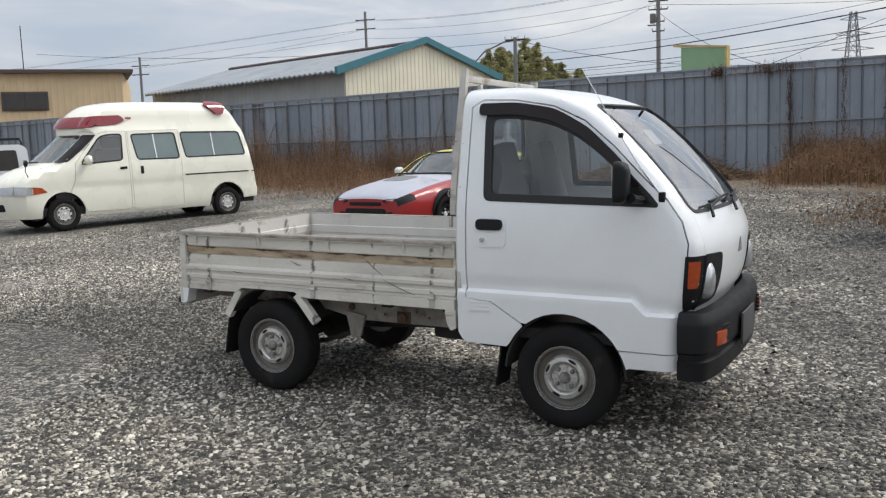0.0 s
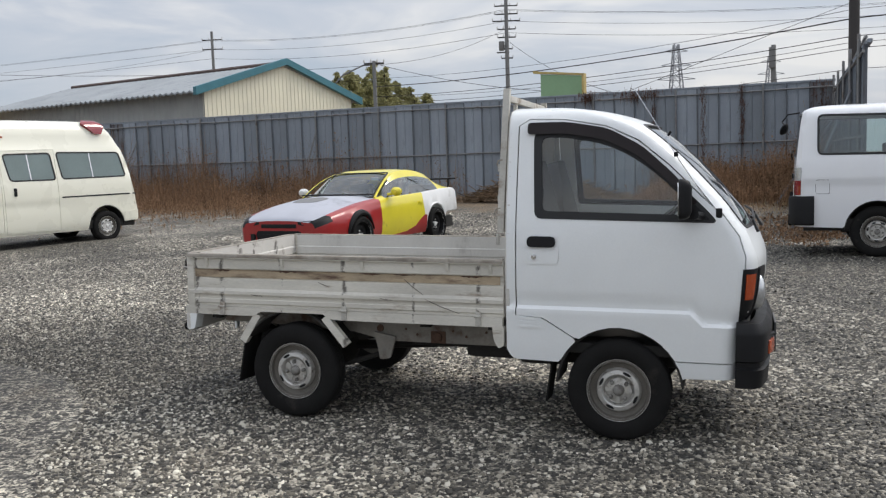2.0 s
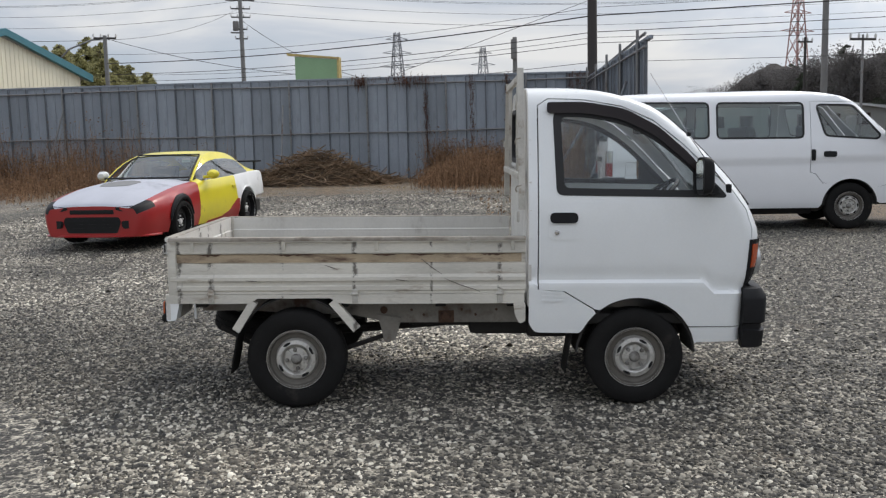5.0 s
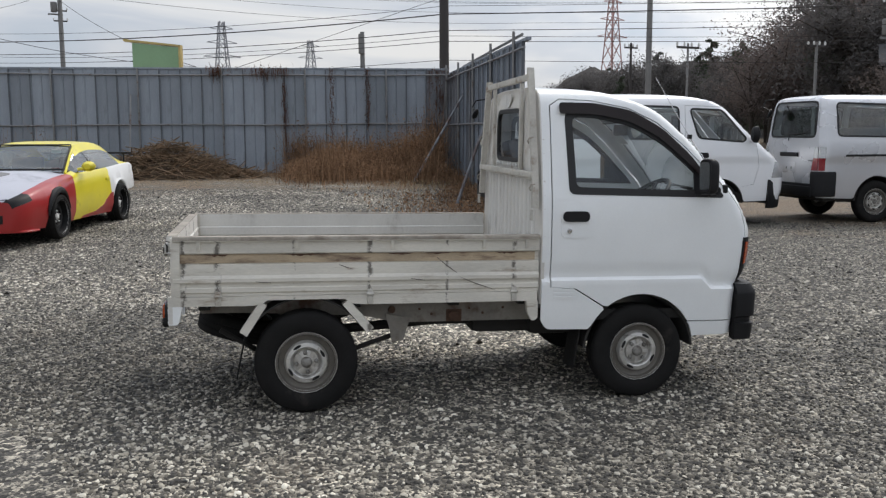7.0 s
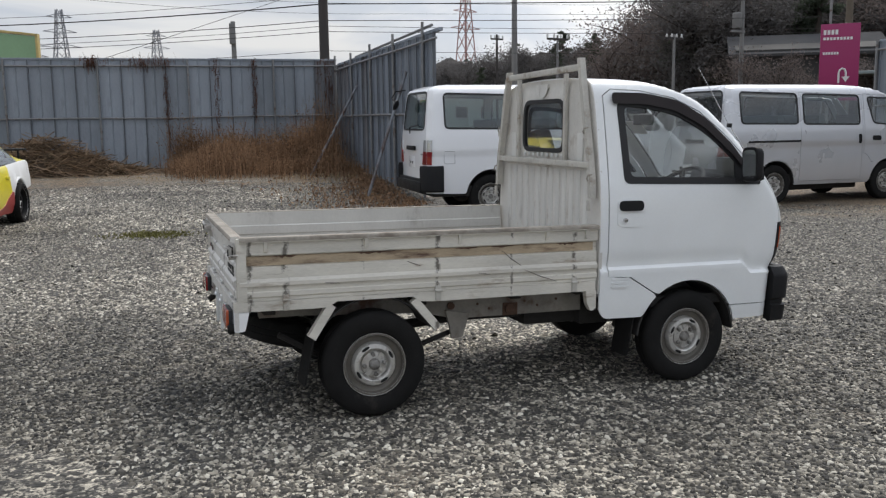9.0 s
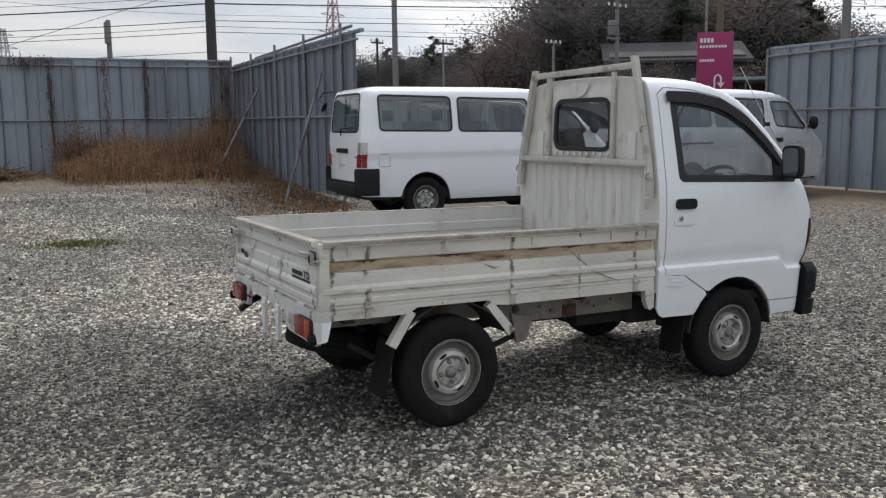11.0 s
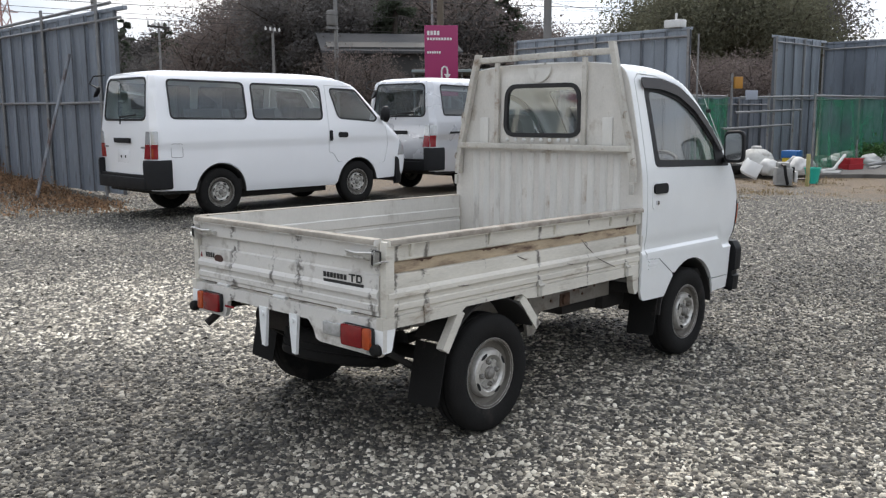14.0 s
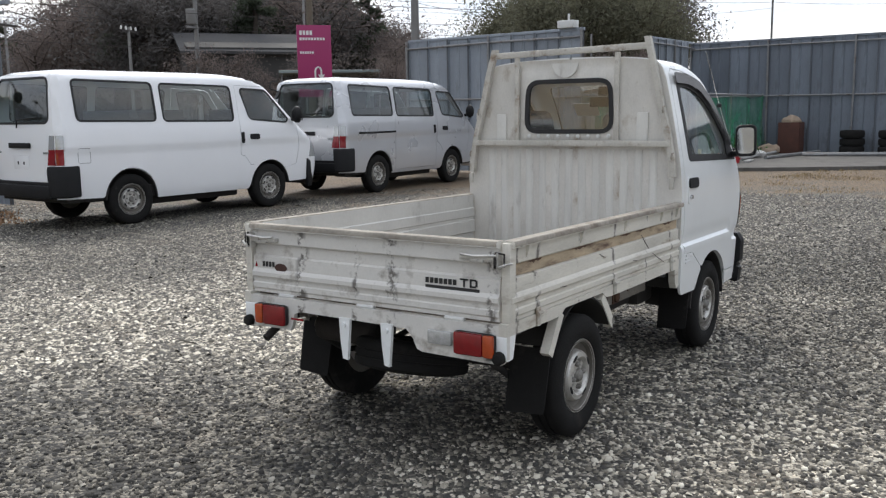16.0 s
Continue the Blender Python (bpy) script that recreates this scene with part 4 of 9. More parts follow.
        rings = [[bm.verts.new(mm @ Vector((d, u * k, v * k))) for u, v in face] for d, k in ((-0.022, 0.96), (-0.016, 1.0), (0.012, 0.98), (0.030, 0.88), (0.042, 0.62))]
        for ra, rb in zip(rings, rings[1:]):
            for i in range(len(face)):
                bm.faces.new((ra[i], ra[(i + 1) % len(face)], rb[(i + 1) % len(face)], rb[i]))
        bm.faces.new(rings[0])
        bm.faces.new(rings[-1])
        part("mirror_housing", bm, BLACK, base, "black plastic mirror housing")
        bm = B()
        extrude(bm, [(u * 0.80, v * 0.82) for u, v in face], lambda u, v, t: (t, u, v), -0.031, -0.026)
        bmesh.ops.transform(bm, matrix=mm @ Matrix.Translation((-0.021, 0, 0)) @ pose(0, 0, 0, 0, -1.0, 0) @ Matrix.Translation((0.026, 0, 0)), verts=bm.verts[:])
        part("mirror_glass", bm, MIRROR, base, "silvered mirror glass")
        bm = B()
        tube(bm, [(3.0, way * (S.yz(1.19) - 0.01), 1.185), (2.985, way * (S.yz(1.19) + 0.05), 1.19), (2.97, my + way * 0.06, 1.20)], [0.022, 0.02, 0.024], 8)
        part("mirror_arm", bm, BLACK, base)
    # windscreen, gasket and wipers
    bm = B()
    panel(bm, grow(ws, 0.01), [], S.front(-0.008), 0.08, 0, 1)
    part("windscreen", bm, GLASS_WS, T, "clear curved windscreen").visible_shadow = False
    bm = B()
    ring(bm, grow(ws, -0.006), S.front(0.003), 0.02, 0.012, 1)
    part("windscreen_seal", bm, GASKET, T, "black rubber windscreen seal")
    at = S.front(0.02)
    for y0, y1 in ((-0.42, 0.02), (0.05, 0.45)):
        bm = B()
        tube(bm, [at(y0, S.tz(1.08)), at(y0 + 0.04, S.tz(1.13)), at((y0 + y1) / 2, S.tz(1.15))], 0.009, 6)
        tube(bm, [at(y0 + 0.05, S.tz(1.15)), at((y0 + y1) / 2, S.tz(1.155)), at(y1, S.tz(1.165))], 0.007, 6)
        part("wiper", bm, BLACK, T, "black windscreen wiper")
    # lamp units in the nose
    for way in (-1, 1):
        unit = new("headlight")
        unit.parent = T
        zs = (0.66, 0.92)
        q = rounded([(way * 0.37, S.tz(zs[0])), (way * 0.598, S.tz(zs[0] - 0.01)), (way * 0.598, S.tz(zs[1])), (way * 0.37, S.tz(zs[1] - 0.01))], [0.04, 0.002, 0.002, 0.04], 4)
        bm = B()
        panel(bm, q, [], S.front(0.006), 0.05, 0.02, 1)
        panel(bm, S.poly([(3.188, 0.65)] + [(S.xf(z) - 0.0004, z) for z in np.linspace(0.65, 0.92, 8)] + [(3.205, 0.92)]), [], S.side(way, 0.006), 0.02, 0.01, -way)
        tube(bm, [(S.xf(z) + 0.001, way * S.yz(z) * (1 - S.R / S.ym), z) for z in np.linspace(0.652, 0.918, 8)], 0.010, 8)
        part("lamp_surround", bm, BLACK, unit, "black plastic lamp surround")
        bm = B()
        lathe(bm, [(0.074, 0.03), (0.074, 0.0), (0.066, -0.016), (0.045, -0.030), (0.001, -0.038)], 28, Matrix.Translation((3.276, way * 0.525, 0.79)) @ pose(0, 0, 0, 0, 0, 90 - way * 14) @ Matrix.Diagonal((1, 1, 1.28, 1)))
        part("headlamp_lens", bm, CLEAR, unit, "round clear headlamp")
        bm = B()
        panel(bm, S.poly([(3.215, 0.765)] + [(S.xf(z) - 0.008, z) for z in np.linspace(0.765, 0.895, 5)] + [(3.222, 0.895)]), [], S.side(way, 0.011), 0.02, 0.006, -way)
        part("turn_signal", bm, AMBER, unit, "amber corner turn signal")
    bm = B()
    q = [(0.0, S.tz(0.945)), (0.022, S.tz(0.905)), (0.04, S.tz(0.87)), (-0.04, S.tz(0.87)), (-0.022, S.tz(0.905))]
    panel(bm, q, [], S.front(0.006), 0.03, 0.006, 1)
    part("front_badge", bm, TRIM, T, "small dark badge")
    # black bumper, swept round the nose
    path = [(3.175, 0.690), (3.24, 0.690), (3.278, 0.672), (3.298, 0.60), (3.318, 0.46), (3.33, 0.22), (3.334, 0.0)]
    path = [(p.x, p.y) for p in spline(path, 3)]
    path = [(x, -y) for x, y in path] + [(x, y) for x, y in path[-2::-1]]
    prof = [(-0.05, 0.322), (0.0, 0.312), (0.018, 0.320), (0.026, 0.412), (0.010, 0.420), (0.010, 0.446), (0.030, 0.458), (0.034, 0.585), (0.030, 0.605), (0.004, 0.646), (-0.05, 0.650)]
    bm = B()
    rows = []
    for i, (x, y) in enumerate(path):
        a, b = Vector(path[max(0, i - 1)]), Vector(path[min(len(path) - 1, i + 1)])
        t = (b - a).normalized()
        nx, ny = t.y, -t.x
        rows.append([bm.verts.new((x + nx * o, y + ny * o, z)) for o, z in prof])
    for a, b in zip(rows, rows[1:]):
        for k in range(len(prof)):
            bm.faces.new((a[k], a[(k + 1) % len(prof)], b[(k + 1) % len(prof)], b[k]))
    bm.faces.new(rows[0])
    bm.faces.new(rows[-1][::-1])
    bump = part("front_bumper", bm, BLACK, T, "black ribbed plastic front bumper", 28)
    for way in (-1, 1):
        for k in range(5):
            bm = B()
            box(bm, -0.02, 0.012, -0.11, 0.11, 0.466 + 0.022 * k, 0.479 + 0.022 * k, 0.003, pose(3.328, way * 0.545, 0, 0, 0, way * 16))
            part("bumper_rib", bm, BLACK, bump)
        bm = B()
        box(bm, -0.02, 0.020, -0.05, 0.05, 0.475, 0.545, 0.006, pose(3.334, way * 0.535, 0, 0, 0, way * 16))
        part("front_marker", bm, AMBER, bump, "amber marker lamp")
    bm = B()
    box(bm, 3.375, 3.387, -0.165, 0.165, 0.40, 0.565, 0.004)
    part("plate_holder", bm, DASH, bump, "dark blank plate holder")
    # aerial on the pillar
    bm = B()
    tube(bm, [(3.085, -0.672, 1.20), (2.96, -0.655, 1.36), (2.865, -0.637, 1.50)], 0.004, 6)
    tube(bm, [(2.865, -0.637, 1.50), (2.66, -0.60, 1.83)], 0.002, 5)
    part("aerial", bm, CHROME, T, "thin telescopic aerial")
    bm = B()
    box(bm, 3.068, 3.10, -0.685, -0.655, 1.175, 1.225, 0.008)
    part("aerial_mount", bm, BLACK, T)
    bm = B()
    box(bm, 2.858, 2.88, -0.648, -0.62, 1.485, 1.51, 0.005)
    part("aerial_clip", bm, BLACK, T)

    # rear wall of the cab: window above, ribs pressed below
    def wall(y, z):
        k = 0.0
        if z > 1.24:
            k = 0.016 * smooth((0.36 - abs(y)) / 0.05) * smooth((z - 1.27) / 0.04) * smooth((1.72 - z) / 0.03)
        return (1.984 - k, y, z)

    outline = [(-S.yz(z), z) for z in np.linspace(0.55, 1.70, 16)] + [(-0.52, 1.742), (-0.3, 1.767), (0.3, 1.767), (0.52, 1.742)] + [(S.yz(z), z) for z in np.linspace(1.70, 0.55, 16)]
    rw = rounded([(-0.275, 1.348), (0.275, 1.348), (0.262, 1.635), (-0.262, 1.635)], 0.07, 5)
    bm = B()
    panel(bm, outline, [rw], wall, 0.03, 0.02, -1)
    part("cab_rear_wall", bm, CAB_BACK, T, "grey-white ribbed rear wall of the cab", 60)
    for i in range(13):
        y = 0.088 * (i - 6)
        bm = B()
        extrude(bm, [(y - 0.027, 1.990), (y - 0.024, 1.980), (y - 0.014, 1.9735), (y + 0.014, 1.9735), (y + 0.024, 1.980), (y + 0.027, 1.990)], lambda u, v, t: (v, u, t), 0.64, 1.236)
        part("wall_rib", bm, BED_IN, T, "upright pressed rib", 30)
    for y0, z0 in ((-0.46, 1.45), (0.46, 1.45)):
        bm = B()
        box(bm, 1.974, 1.986, y0 - 0.035, y0 + 0.035, 1.28, z0, 0.005)
        part("wall_rib", bm, BED_IN, T, "upright pressed rib", 30)
    # ledge of rivet heads under the window, strap plate above it, rope hooks at the posts
    for i in range(9):
        bm = B()
        lathe(bm, [(0.013, 0), (0.012, -0.006), (0.004, -0.010)], 8, Matrix.Translation((1.966, -0.26 + 0.065 * i, 1.315)) @ pose(0, 0, 0, 0, 0, -90))
        part("rivet", bm, PLATE, T)
    bm = B()
    panel(bm, arc(0.02, 1.745, 0.085, 180, 360, 12), [], lambda y, z: (1.958, y, z), 0.03, 0.006, -1)
    part("strap_plate", bm, BED_IN, T, "half-round pressed plate above the window")
    for way in (-1, 1):
        for z in (1.20, 1.46):
            y = way * (0.655 - 0.26 * max(0.0, z - 1.24))
            bm = B()
            tube(bm, [(1.95, y, z + 0.022), (1.925, y, z + 0.018), (1.918, y, z), (1.925, y, z - 0.014)], 0.005, 6)
            part("rope_hook", bm, RAIL_DIRT, T, "rusty rope hook")
    bm = B()
    ring(bm, grow(rw, -0.008), lambda y, z: (1.960, y, z), 0.026, 0.02, -1)
    part("rear_window_seal", bm, GASKET, T, "thick black rubber window seal")
    bm = B()
    panel(bm, rw, [], lambda y, z: (1.972, y, z), 0.1, 0, -1)
    part("rear_window", bm, GLASS_REAR, T, "clear rear window").visible_shadow = False
    # paper notice inside the windscreen
    bm = B()
    box(bm, -0.003, 0.0, -0.085, 0.085, -0.055, 0.055, 0, pose(2.79, 0.25, 1.485, 0, -42, 0))
    part("paper_notice", bm, PLATE, T, "white paper notice behind the windscreen")
    # guard frame in front of the cab wall
    bm = B()
    box(bm, 1.937, 1.965, -0.515, 0.515, -0.018, 0.018, 0.006, Matrix.Translation((0, 0, 1.812)) @ pose(0, 0, 0, -1.0, 0, 0))
    part("guard_top_bar", bm, FRAME, T, "dented guard frame top bar")
    for way in (-1, 1):
        bm = B()
        edge = [(0.672, 1.09), (0.668, 1.16), (0.655, 1.24), (0.640, 1.32), (0.594, 1.50), (0.548, 1.70), (0.508, 1.872 if way < 0 else 1.842)]
        sec2 = edge + [(y - 0.034, z) for y, z in edge[::-1]]
        extrude(bm, sec2, lambda u, v, t: (t, way * u, v), 1.935, 1.970)
        part("guard_post", bm, FRAME, T, "bent guard frame post", 20)
        bm = B()
        box(bm, 1.925, 1.935, way * 0.60 - 0.012, way * 0.60 + 0.012, 1.42, 1.46)
        part("guard_clip", bm, FRAME, T)
        bm = B()
        box(bm, 1.925, 1.94, way * 0.655 - 0.012, way * 0.655 + 0.012, 1.02, 1.08, 0.003)
        part("guard_bracket", bm, FRAME, T)
    for y in (0.338, -0.312):
        bm = B()
        box(bm, 1.945, 1.966, y - 0.015, y + 0.015, 1.285, 1.795, 0.004)
        part("guard_upright", bm, FRAME, T, "guard frame upright")
    bm = B()
    box(bm, 1.928, 1.962, -0.640, 0.640, 1.256, 1.290, 0.005)
    part("guard_mid_rail", bm, FRAME, T, "guard frame middle rail")

    # load bed
    bm = B()
    box(bm, 0.02, 1.95, -0.655, 0.655, 0.600, 0.628, 0.004)
    for i in range(9):
        box(bm, 0.05, 1.93, -0.60 + 0.15 * i - 0.035, -0.60 + 0.15 * i + 0.035, 0.626, 0.636, 0.003)
    part("bed_floor", bm, material("bed_floor_paint", (0.22, 0.19, 0.16), 0.8, 0, 0.35, 5, 0.15, 60, stain=(0.10, 0.05, 0.03), amount=0.4, sscale=4), T, "worn ribbed steel bed floor")
    gate = [(0.664, 0.944), (0.712, 0.944), (0.717, 0.938), (0.717, 0.921), (0.699, 0.917), (0.698, 0.858), (0.694, 0.853), (0.680, 0.852), (0.679, 0.800), (0.690, 0.793),
            (0.691, 0.738), (0.699, 0.730), (0.705, 0.722), (0.705, 0.704), (0.697, 0.695), (0.694, 0.688), (0.694, 0.676), (0.700, 0.671), (0.700, 0.650), (0.693, 0.642), (0.693, 0.628),
            (0.664, 0.628), (0.664, 0.700), (0.655, 0.706), (0.655, 0.775), (0.664, 0.781), (0.664, 0.80), (0.657, 0.806), (0.657, 0.852), (0.664, 0.858)]
    for way in (-1, 1):
        bm = B()
        extrude(bm, gate, lambda u, v, t: (t, way * u, v), 0.0, 1.972)
        g = part("side_gate", bm, BED, T, "scratched off-white dropside panel", 25)
        bm = B()
        lining = [(0.6645, 0.632), (0.6645, 0.698), (0.6555, 0.704), (0.6555, 0.777), (0.6645, 0.783), (0.6645, 0.798), (0.6575, 0.804), (0.6575, 0.854), (0.6645, 0.860), (0.6645, 0.940)]
        extrude(bm, [(y - 0.0025, z) for y, z in lining] + lining[::-1], lambda u, v, t: (t, way * u, v), 0.036, 1.968)
        part("gate_lining", bm, BED_IN, g, "pale inner face of the dropside", 25)
        bm = B()
        box(bm, 0.03, 1.95, way * 0.6815 - 0.003, way * 0.6815 + 0.003, 0.803, 0.850)
        part("primer_band", bm, BED_BROWN, g, "brown worn primer strip")
        bm = B()
        extrude(bm, [(0.6635, 0.9455), (0.7125, 0.9455), (0.7183, 0.9385), (0.7183, 0.925), (0.716, 0.925), (0.716, 0.937), (0.711, 0.943), (0.6635, 0.943)], lambda u, v, t: (t, way * u, v), 0.001, 1.971)
        part("gate_top_rail", bm, RAIL_DIRT, g, "grimy worn gate top rail")
        for x0, x1, z0, z1 in ((1.395, 1.51, 0.822, 0.735), (1.52, 1.72, 0.715, 0.64), (0.86, 0.93, 0.79, 0.765), (1.25, 1.33, 0.71, 0.70), (0.42, 0.50, 0.705, 0.698)):
            bm = B()
            tube(bm, [(x0, way * (0.6905 if z0 > 0.73 else 0.7045), z0), (x0 + 0.45 * (x1 - x0), way * (0.6905 if z0 > 0.73 else 0.7055), z0 + 0.5 * (z1 - z0)), (x1, way * (0.692 if z1 > 0.73 else 0.700), z1)], [0.0012, 0.0028, 0.0012], 5)
            part("scratch", bm, SCRATCH, g, "dark scratch in the paint")
        for x in (0.129, 0.637, 1.147, 1.656, 1.90):
            bm = B()
            extrude(bm, [(0.697, 0.925), (0.716, 0.925), (0.713, 0.90), (0.704, 0.872), (0.697, 0.868)], lambda u, v, t: (t, way * u, v), x - 0.009, x + 0.009)
            part("gate_rib", bm, BED, g)
        for x in (0.225, 1.026, 1.83):
            bm = B()
            box(bm, x - 0.016, x + 0.016, way * 0.703 - 0.006, way * 0.703 + 0.006, 0.575, 0.655, 0.004)
            lathe(bm, [(0.008, -0.02), (0.008, 0.02)], 8, Matrix.Translation((x, way * 0.712, 0.63)) @ pose(0, 0, 0, 0, 0, 90))
            part("gate_hinge", bm, FRAME, g, "dirty gate hinge")
        for x in (0.16, 0.58, 0.66, 1.12, 1.33, 1.72):
            bm = B()
            w = 0.05 + 0.09 * random.random()
            tip = [(x, 0.849)] + [(x + w * f, 0.849 - random.uniform(0.003, 0.014) * math.sin(math.pi * f) - 0.001) for f in np.linspace(0.08, 0.92, 9)] + [(x + w, 0.849)]
            extrude(bm, tip, lambda u, v, t: (u, t, v), way * 0.684 - 0.003, way * 0.684 + 0.003)
            part("rust_flake", bm, RUST, g, "rusty bare strip below the gate rail")
        # side sill of the bed
        bm = B()
        sill = [(-0.03, 0.626), (-0.03, 0.578), (0.36, 0.575)] + [(x, z) for x, z in arc(RX, 0.262, 0.40, 128, 52, 10) if True] + [(1.0, 0.572), (1.965, 0.572), (1.965, 0.626)]
        sill = [(x, min(z, 0.604)) if 0.36 < x < 1.0 else (x, z) for x, z in sill]
        extrude(bm, sill, lambda u, v, t: (u, way * t, v), 0.662, 0.700)
        part("bed_sill", bm, BED, T, "off-white bed side rail")
        bm = B()
        extrude(bm, rounded([(-0.03, 0.58), (0.045, 0.58), (0.022, 0.480), (-0.03, 0.478)], 0.012, 3), lambda u, v, t: (u, way * t, v), 0.62, 0.698)
        part("corner_bracket", bm, WHITE, T)
        bm = B()
        extrude(bm, rounded([(1.905, 0.575), (1.972, 0.575), (1.972, 0.47), (1.94, 0.455), (1.915, 0.50)], 0.012, 3), lambda u, v, t: (u, way * t, v), 0.66, 0.698)
        part("front_bracket", bm, BED, T)
        # mudguard with struts
        bm = B()
        outer = arc(RX, 0.262, 0.352, 148, 30, 18)
        extrude(bm, outer + [(x - (x - RX) * 0.02, z - 0.006) for x, z in outer][::-1], lambda u, v, t: (u, way * t, v), 0.47, 0.692)
        part("mudguard", bm, UNDER, T, "black rear mudguard")
        for a, b in (((0.458, 0.585), (0.352, 0.42)), ((0.895, 0.585), (1.030, 0.425))):
            bm = B()
            a, b = Vector(a), Vector(b)
            nrm = Vector(((b - a).y, -(b - a).x)).normalized() * 0.022
            extrude(bm, [tuple(a + nrm), tuple(b + nrm), tuple(b - nrm), tuple(a - nrm)], lambda u, v, t: (u, way * t, v), 0.655, 0.697)
            part("mudguard_strut", bm, BED, T, "rust-streaked off-white mudguard strut")
        bm = B()
        extrude(bm, rounded([(-0.5, 0.44), (-0.69, 0.44), (-0.685, 0.17), (-0.50, 0.16)], 0.015, 3), lambda u, v, t: (0.365 - (0.44 - v) * 0.20 + t, -way * u, v), 0.0, 0.008)
        part("mud_flap", bm, RUBBER, T, "black rubber mud flap")
        bm = B()
        extrude(bm, rounded([(-0.5, 0.44), (-0.68, 0.44), (-0.675, 0.17), (-0.50, 0.16)], 0.015, 3), lambda u, v, t: (2.235 - (0.44 - v) * 0.15 + t, -way * u, v), 0.0, 0.008)
        part("mud_flap", bm, RUBBER, T, "black rubber mud flap")
        # frame rail with brackets and bolt heads
        bm = B()
        extrude(bm, [(0.12, 0.575), (0.30, 0.60), (1.10, 0.57), (1.98, 0.545), (1.98, 0.425), (1.20, 0.425), (1.0, 0.47), (0.35, 0.50), (0.12, 0.50)], lambda u, v, t: (u, way * t, v), 0.44, 0.50)
        rail = part("frame_rail", bm, CHASSIS, T, "grimy grey chassis rail")
        bm = B()
        box(bm, 1.485, 1.575, way * 0.502 - 0.004, way * 0.502 + 0.004, 0.425, 0.495)
        lathe(bm, [(0.030, 0), (0.028, -0.012), (0.014, -0.018), (0.001, -0.018)], 14, Matrix.Translation((1.525, way * 0.506, 0.46)) @ pose(0, 0, 0, 0, 0, 0 if way < 0 else 180))
        part("rail_boss", bm, RUST, rail, "rusty mounting boss")
        bm = B()
        lathe(bm, [(0.022, 0), (0.02, -0.01), (0.001, -0.012)], 12, Matrix.Translation((1.17, way * 0.506, 0.50)) @ pose(0, 0, 0, 0, 0, 0 if way < 0 else 180))
        part("rail_bolt", bm, RUST, rail, "rusty bolt head")
        bm = B()
        extrude(bm, rounded([(1.13, 0.48), (1.275, 0.455), (1.265, 0.43), (1.235, 0.325), (1.17, 0.315), (1.155, 0.40)], 0.012, 3), lambda u, v, t: (u, way * t, v), 0.505, 0.525)
        part("spring_bracket", bm, CHASSIS, rail, "grey spring bracket")
        for i, x in enumerate((1.33, 1.40, 1.62, 1.70, 1.82)):
            bm = B()
            lathe(bm, [(0.008, 0), (0.007, -0.004), (0.001, -0.004)], 8, Matrix.Translation((x, way * 0.502, 0.50 - 0.03 * (i % 2))) @ pose(0, 0, 0, 0, 0, 0 if way < 0 else 180))
            part("bolt", bm, RUST, rail)
        bm = B()
        tube(bm, [(1.22, way * 0.47, 0.36), (0.95, way * 0.47, 0.27), (RX, way * 0.47, 0.235), (0.42, way * 0.47, 0.28), (0.22, way * 0.47, 0.40)], 0.016, 6)
        part("leaf_spring", bm, UNDER, T)
    # tailgate
    bm = B()
    extrude(bm, [(u - 0.664 - 0.048, v) for u, v in gate], lambda u, v, t: (-u - 0.03, t, v), -0.655, 0.655)
    tg = part("tailgate", bm, TAIL, T, "grimy off-white tailgate", 25)
    bm = B()
    extrude(bm, [(0.0005 + 0.018, 0.9455), (-0.0305 + 0.0, 0.9455), (-0.0363, 0.9385), (-0.0363, 0.925), (-0.034, 0.925), (-0.034, 0.937), (-0.029, 0.943), (0.0185, 0.943)], lambda u, v, t: (u, t, v), -0.654, 0.654)
    part("gate_top_rail", bm, RAIL_DIRT, tg, "grimy worn gate top rail")
    for y in (-0.42, -0.14, 0.14, 0.42):
        bm = B()
        extrude(bm, [(0.0, 0.925), (-0.020, 0.925), (-0.017, 0.90), (-0.008, 0.872), (0.0, 0.868)], lambda u, v, t: (u + 0.0, t, v), y - 0.009, y + 0.009)
        part("gate_rib", bm, TAIL, tg)
    for way in (-1, 1):
        bm = B()
        box(bm, -0.040, -0.014, way * 0.575 - 0.085, way * 0.575 + 0.085, 0.866, 0.884, 0.004)
        tube(bm, [(-0.046, way * 0.50, 0.889), (-0.052, way * 0.56, 0.886), (-0.046, way * 0.66, 0.893)], 0.006, 6)
        box(bm, -0.046, -0.03, way * 0.57 - 0.03, way * 0.57 + 0.03, 0.862, 0.872, 0.002)
        box(bm, -0.044, -0.008, way * 0.652 - 0.014, way * 0.652 - 0.006, 0.835, 0.905, 0.002)
        box(bm, -0.044, -0.008, way * 0.652 + 0.006, way * 0.652 + 0.014, 0.835, 0.905, 0.002)
        tube(bm, [(-0.03, way * 0.64, 0.845), (-0.045, way * 0.672, 0.85), (-0.03, way * 0.70, 0.86), (-0.005, way * 0.706, 0.86)], 0.005, 6)
        part("gate_latch", bm, STEEL, T, "worn tailgate latch")
        bm = B()
        tube(bm, [(-0.040, way * 0.650, 0.846), (-0.046, way * 0.655, 0.855), (-0.046, way * 0.655, 0.895), (-0.040, way * 0.655, 0.904), (-0.028, way * 0.685, 0.898), (-0.028, way * 0.685, 0.852), (-0.040, way * 0.650, 0.846)], 0.0045, 6)
        part("latch_loop", bm, UNDER, T, "blackened latch loop")
        bm = B()
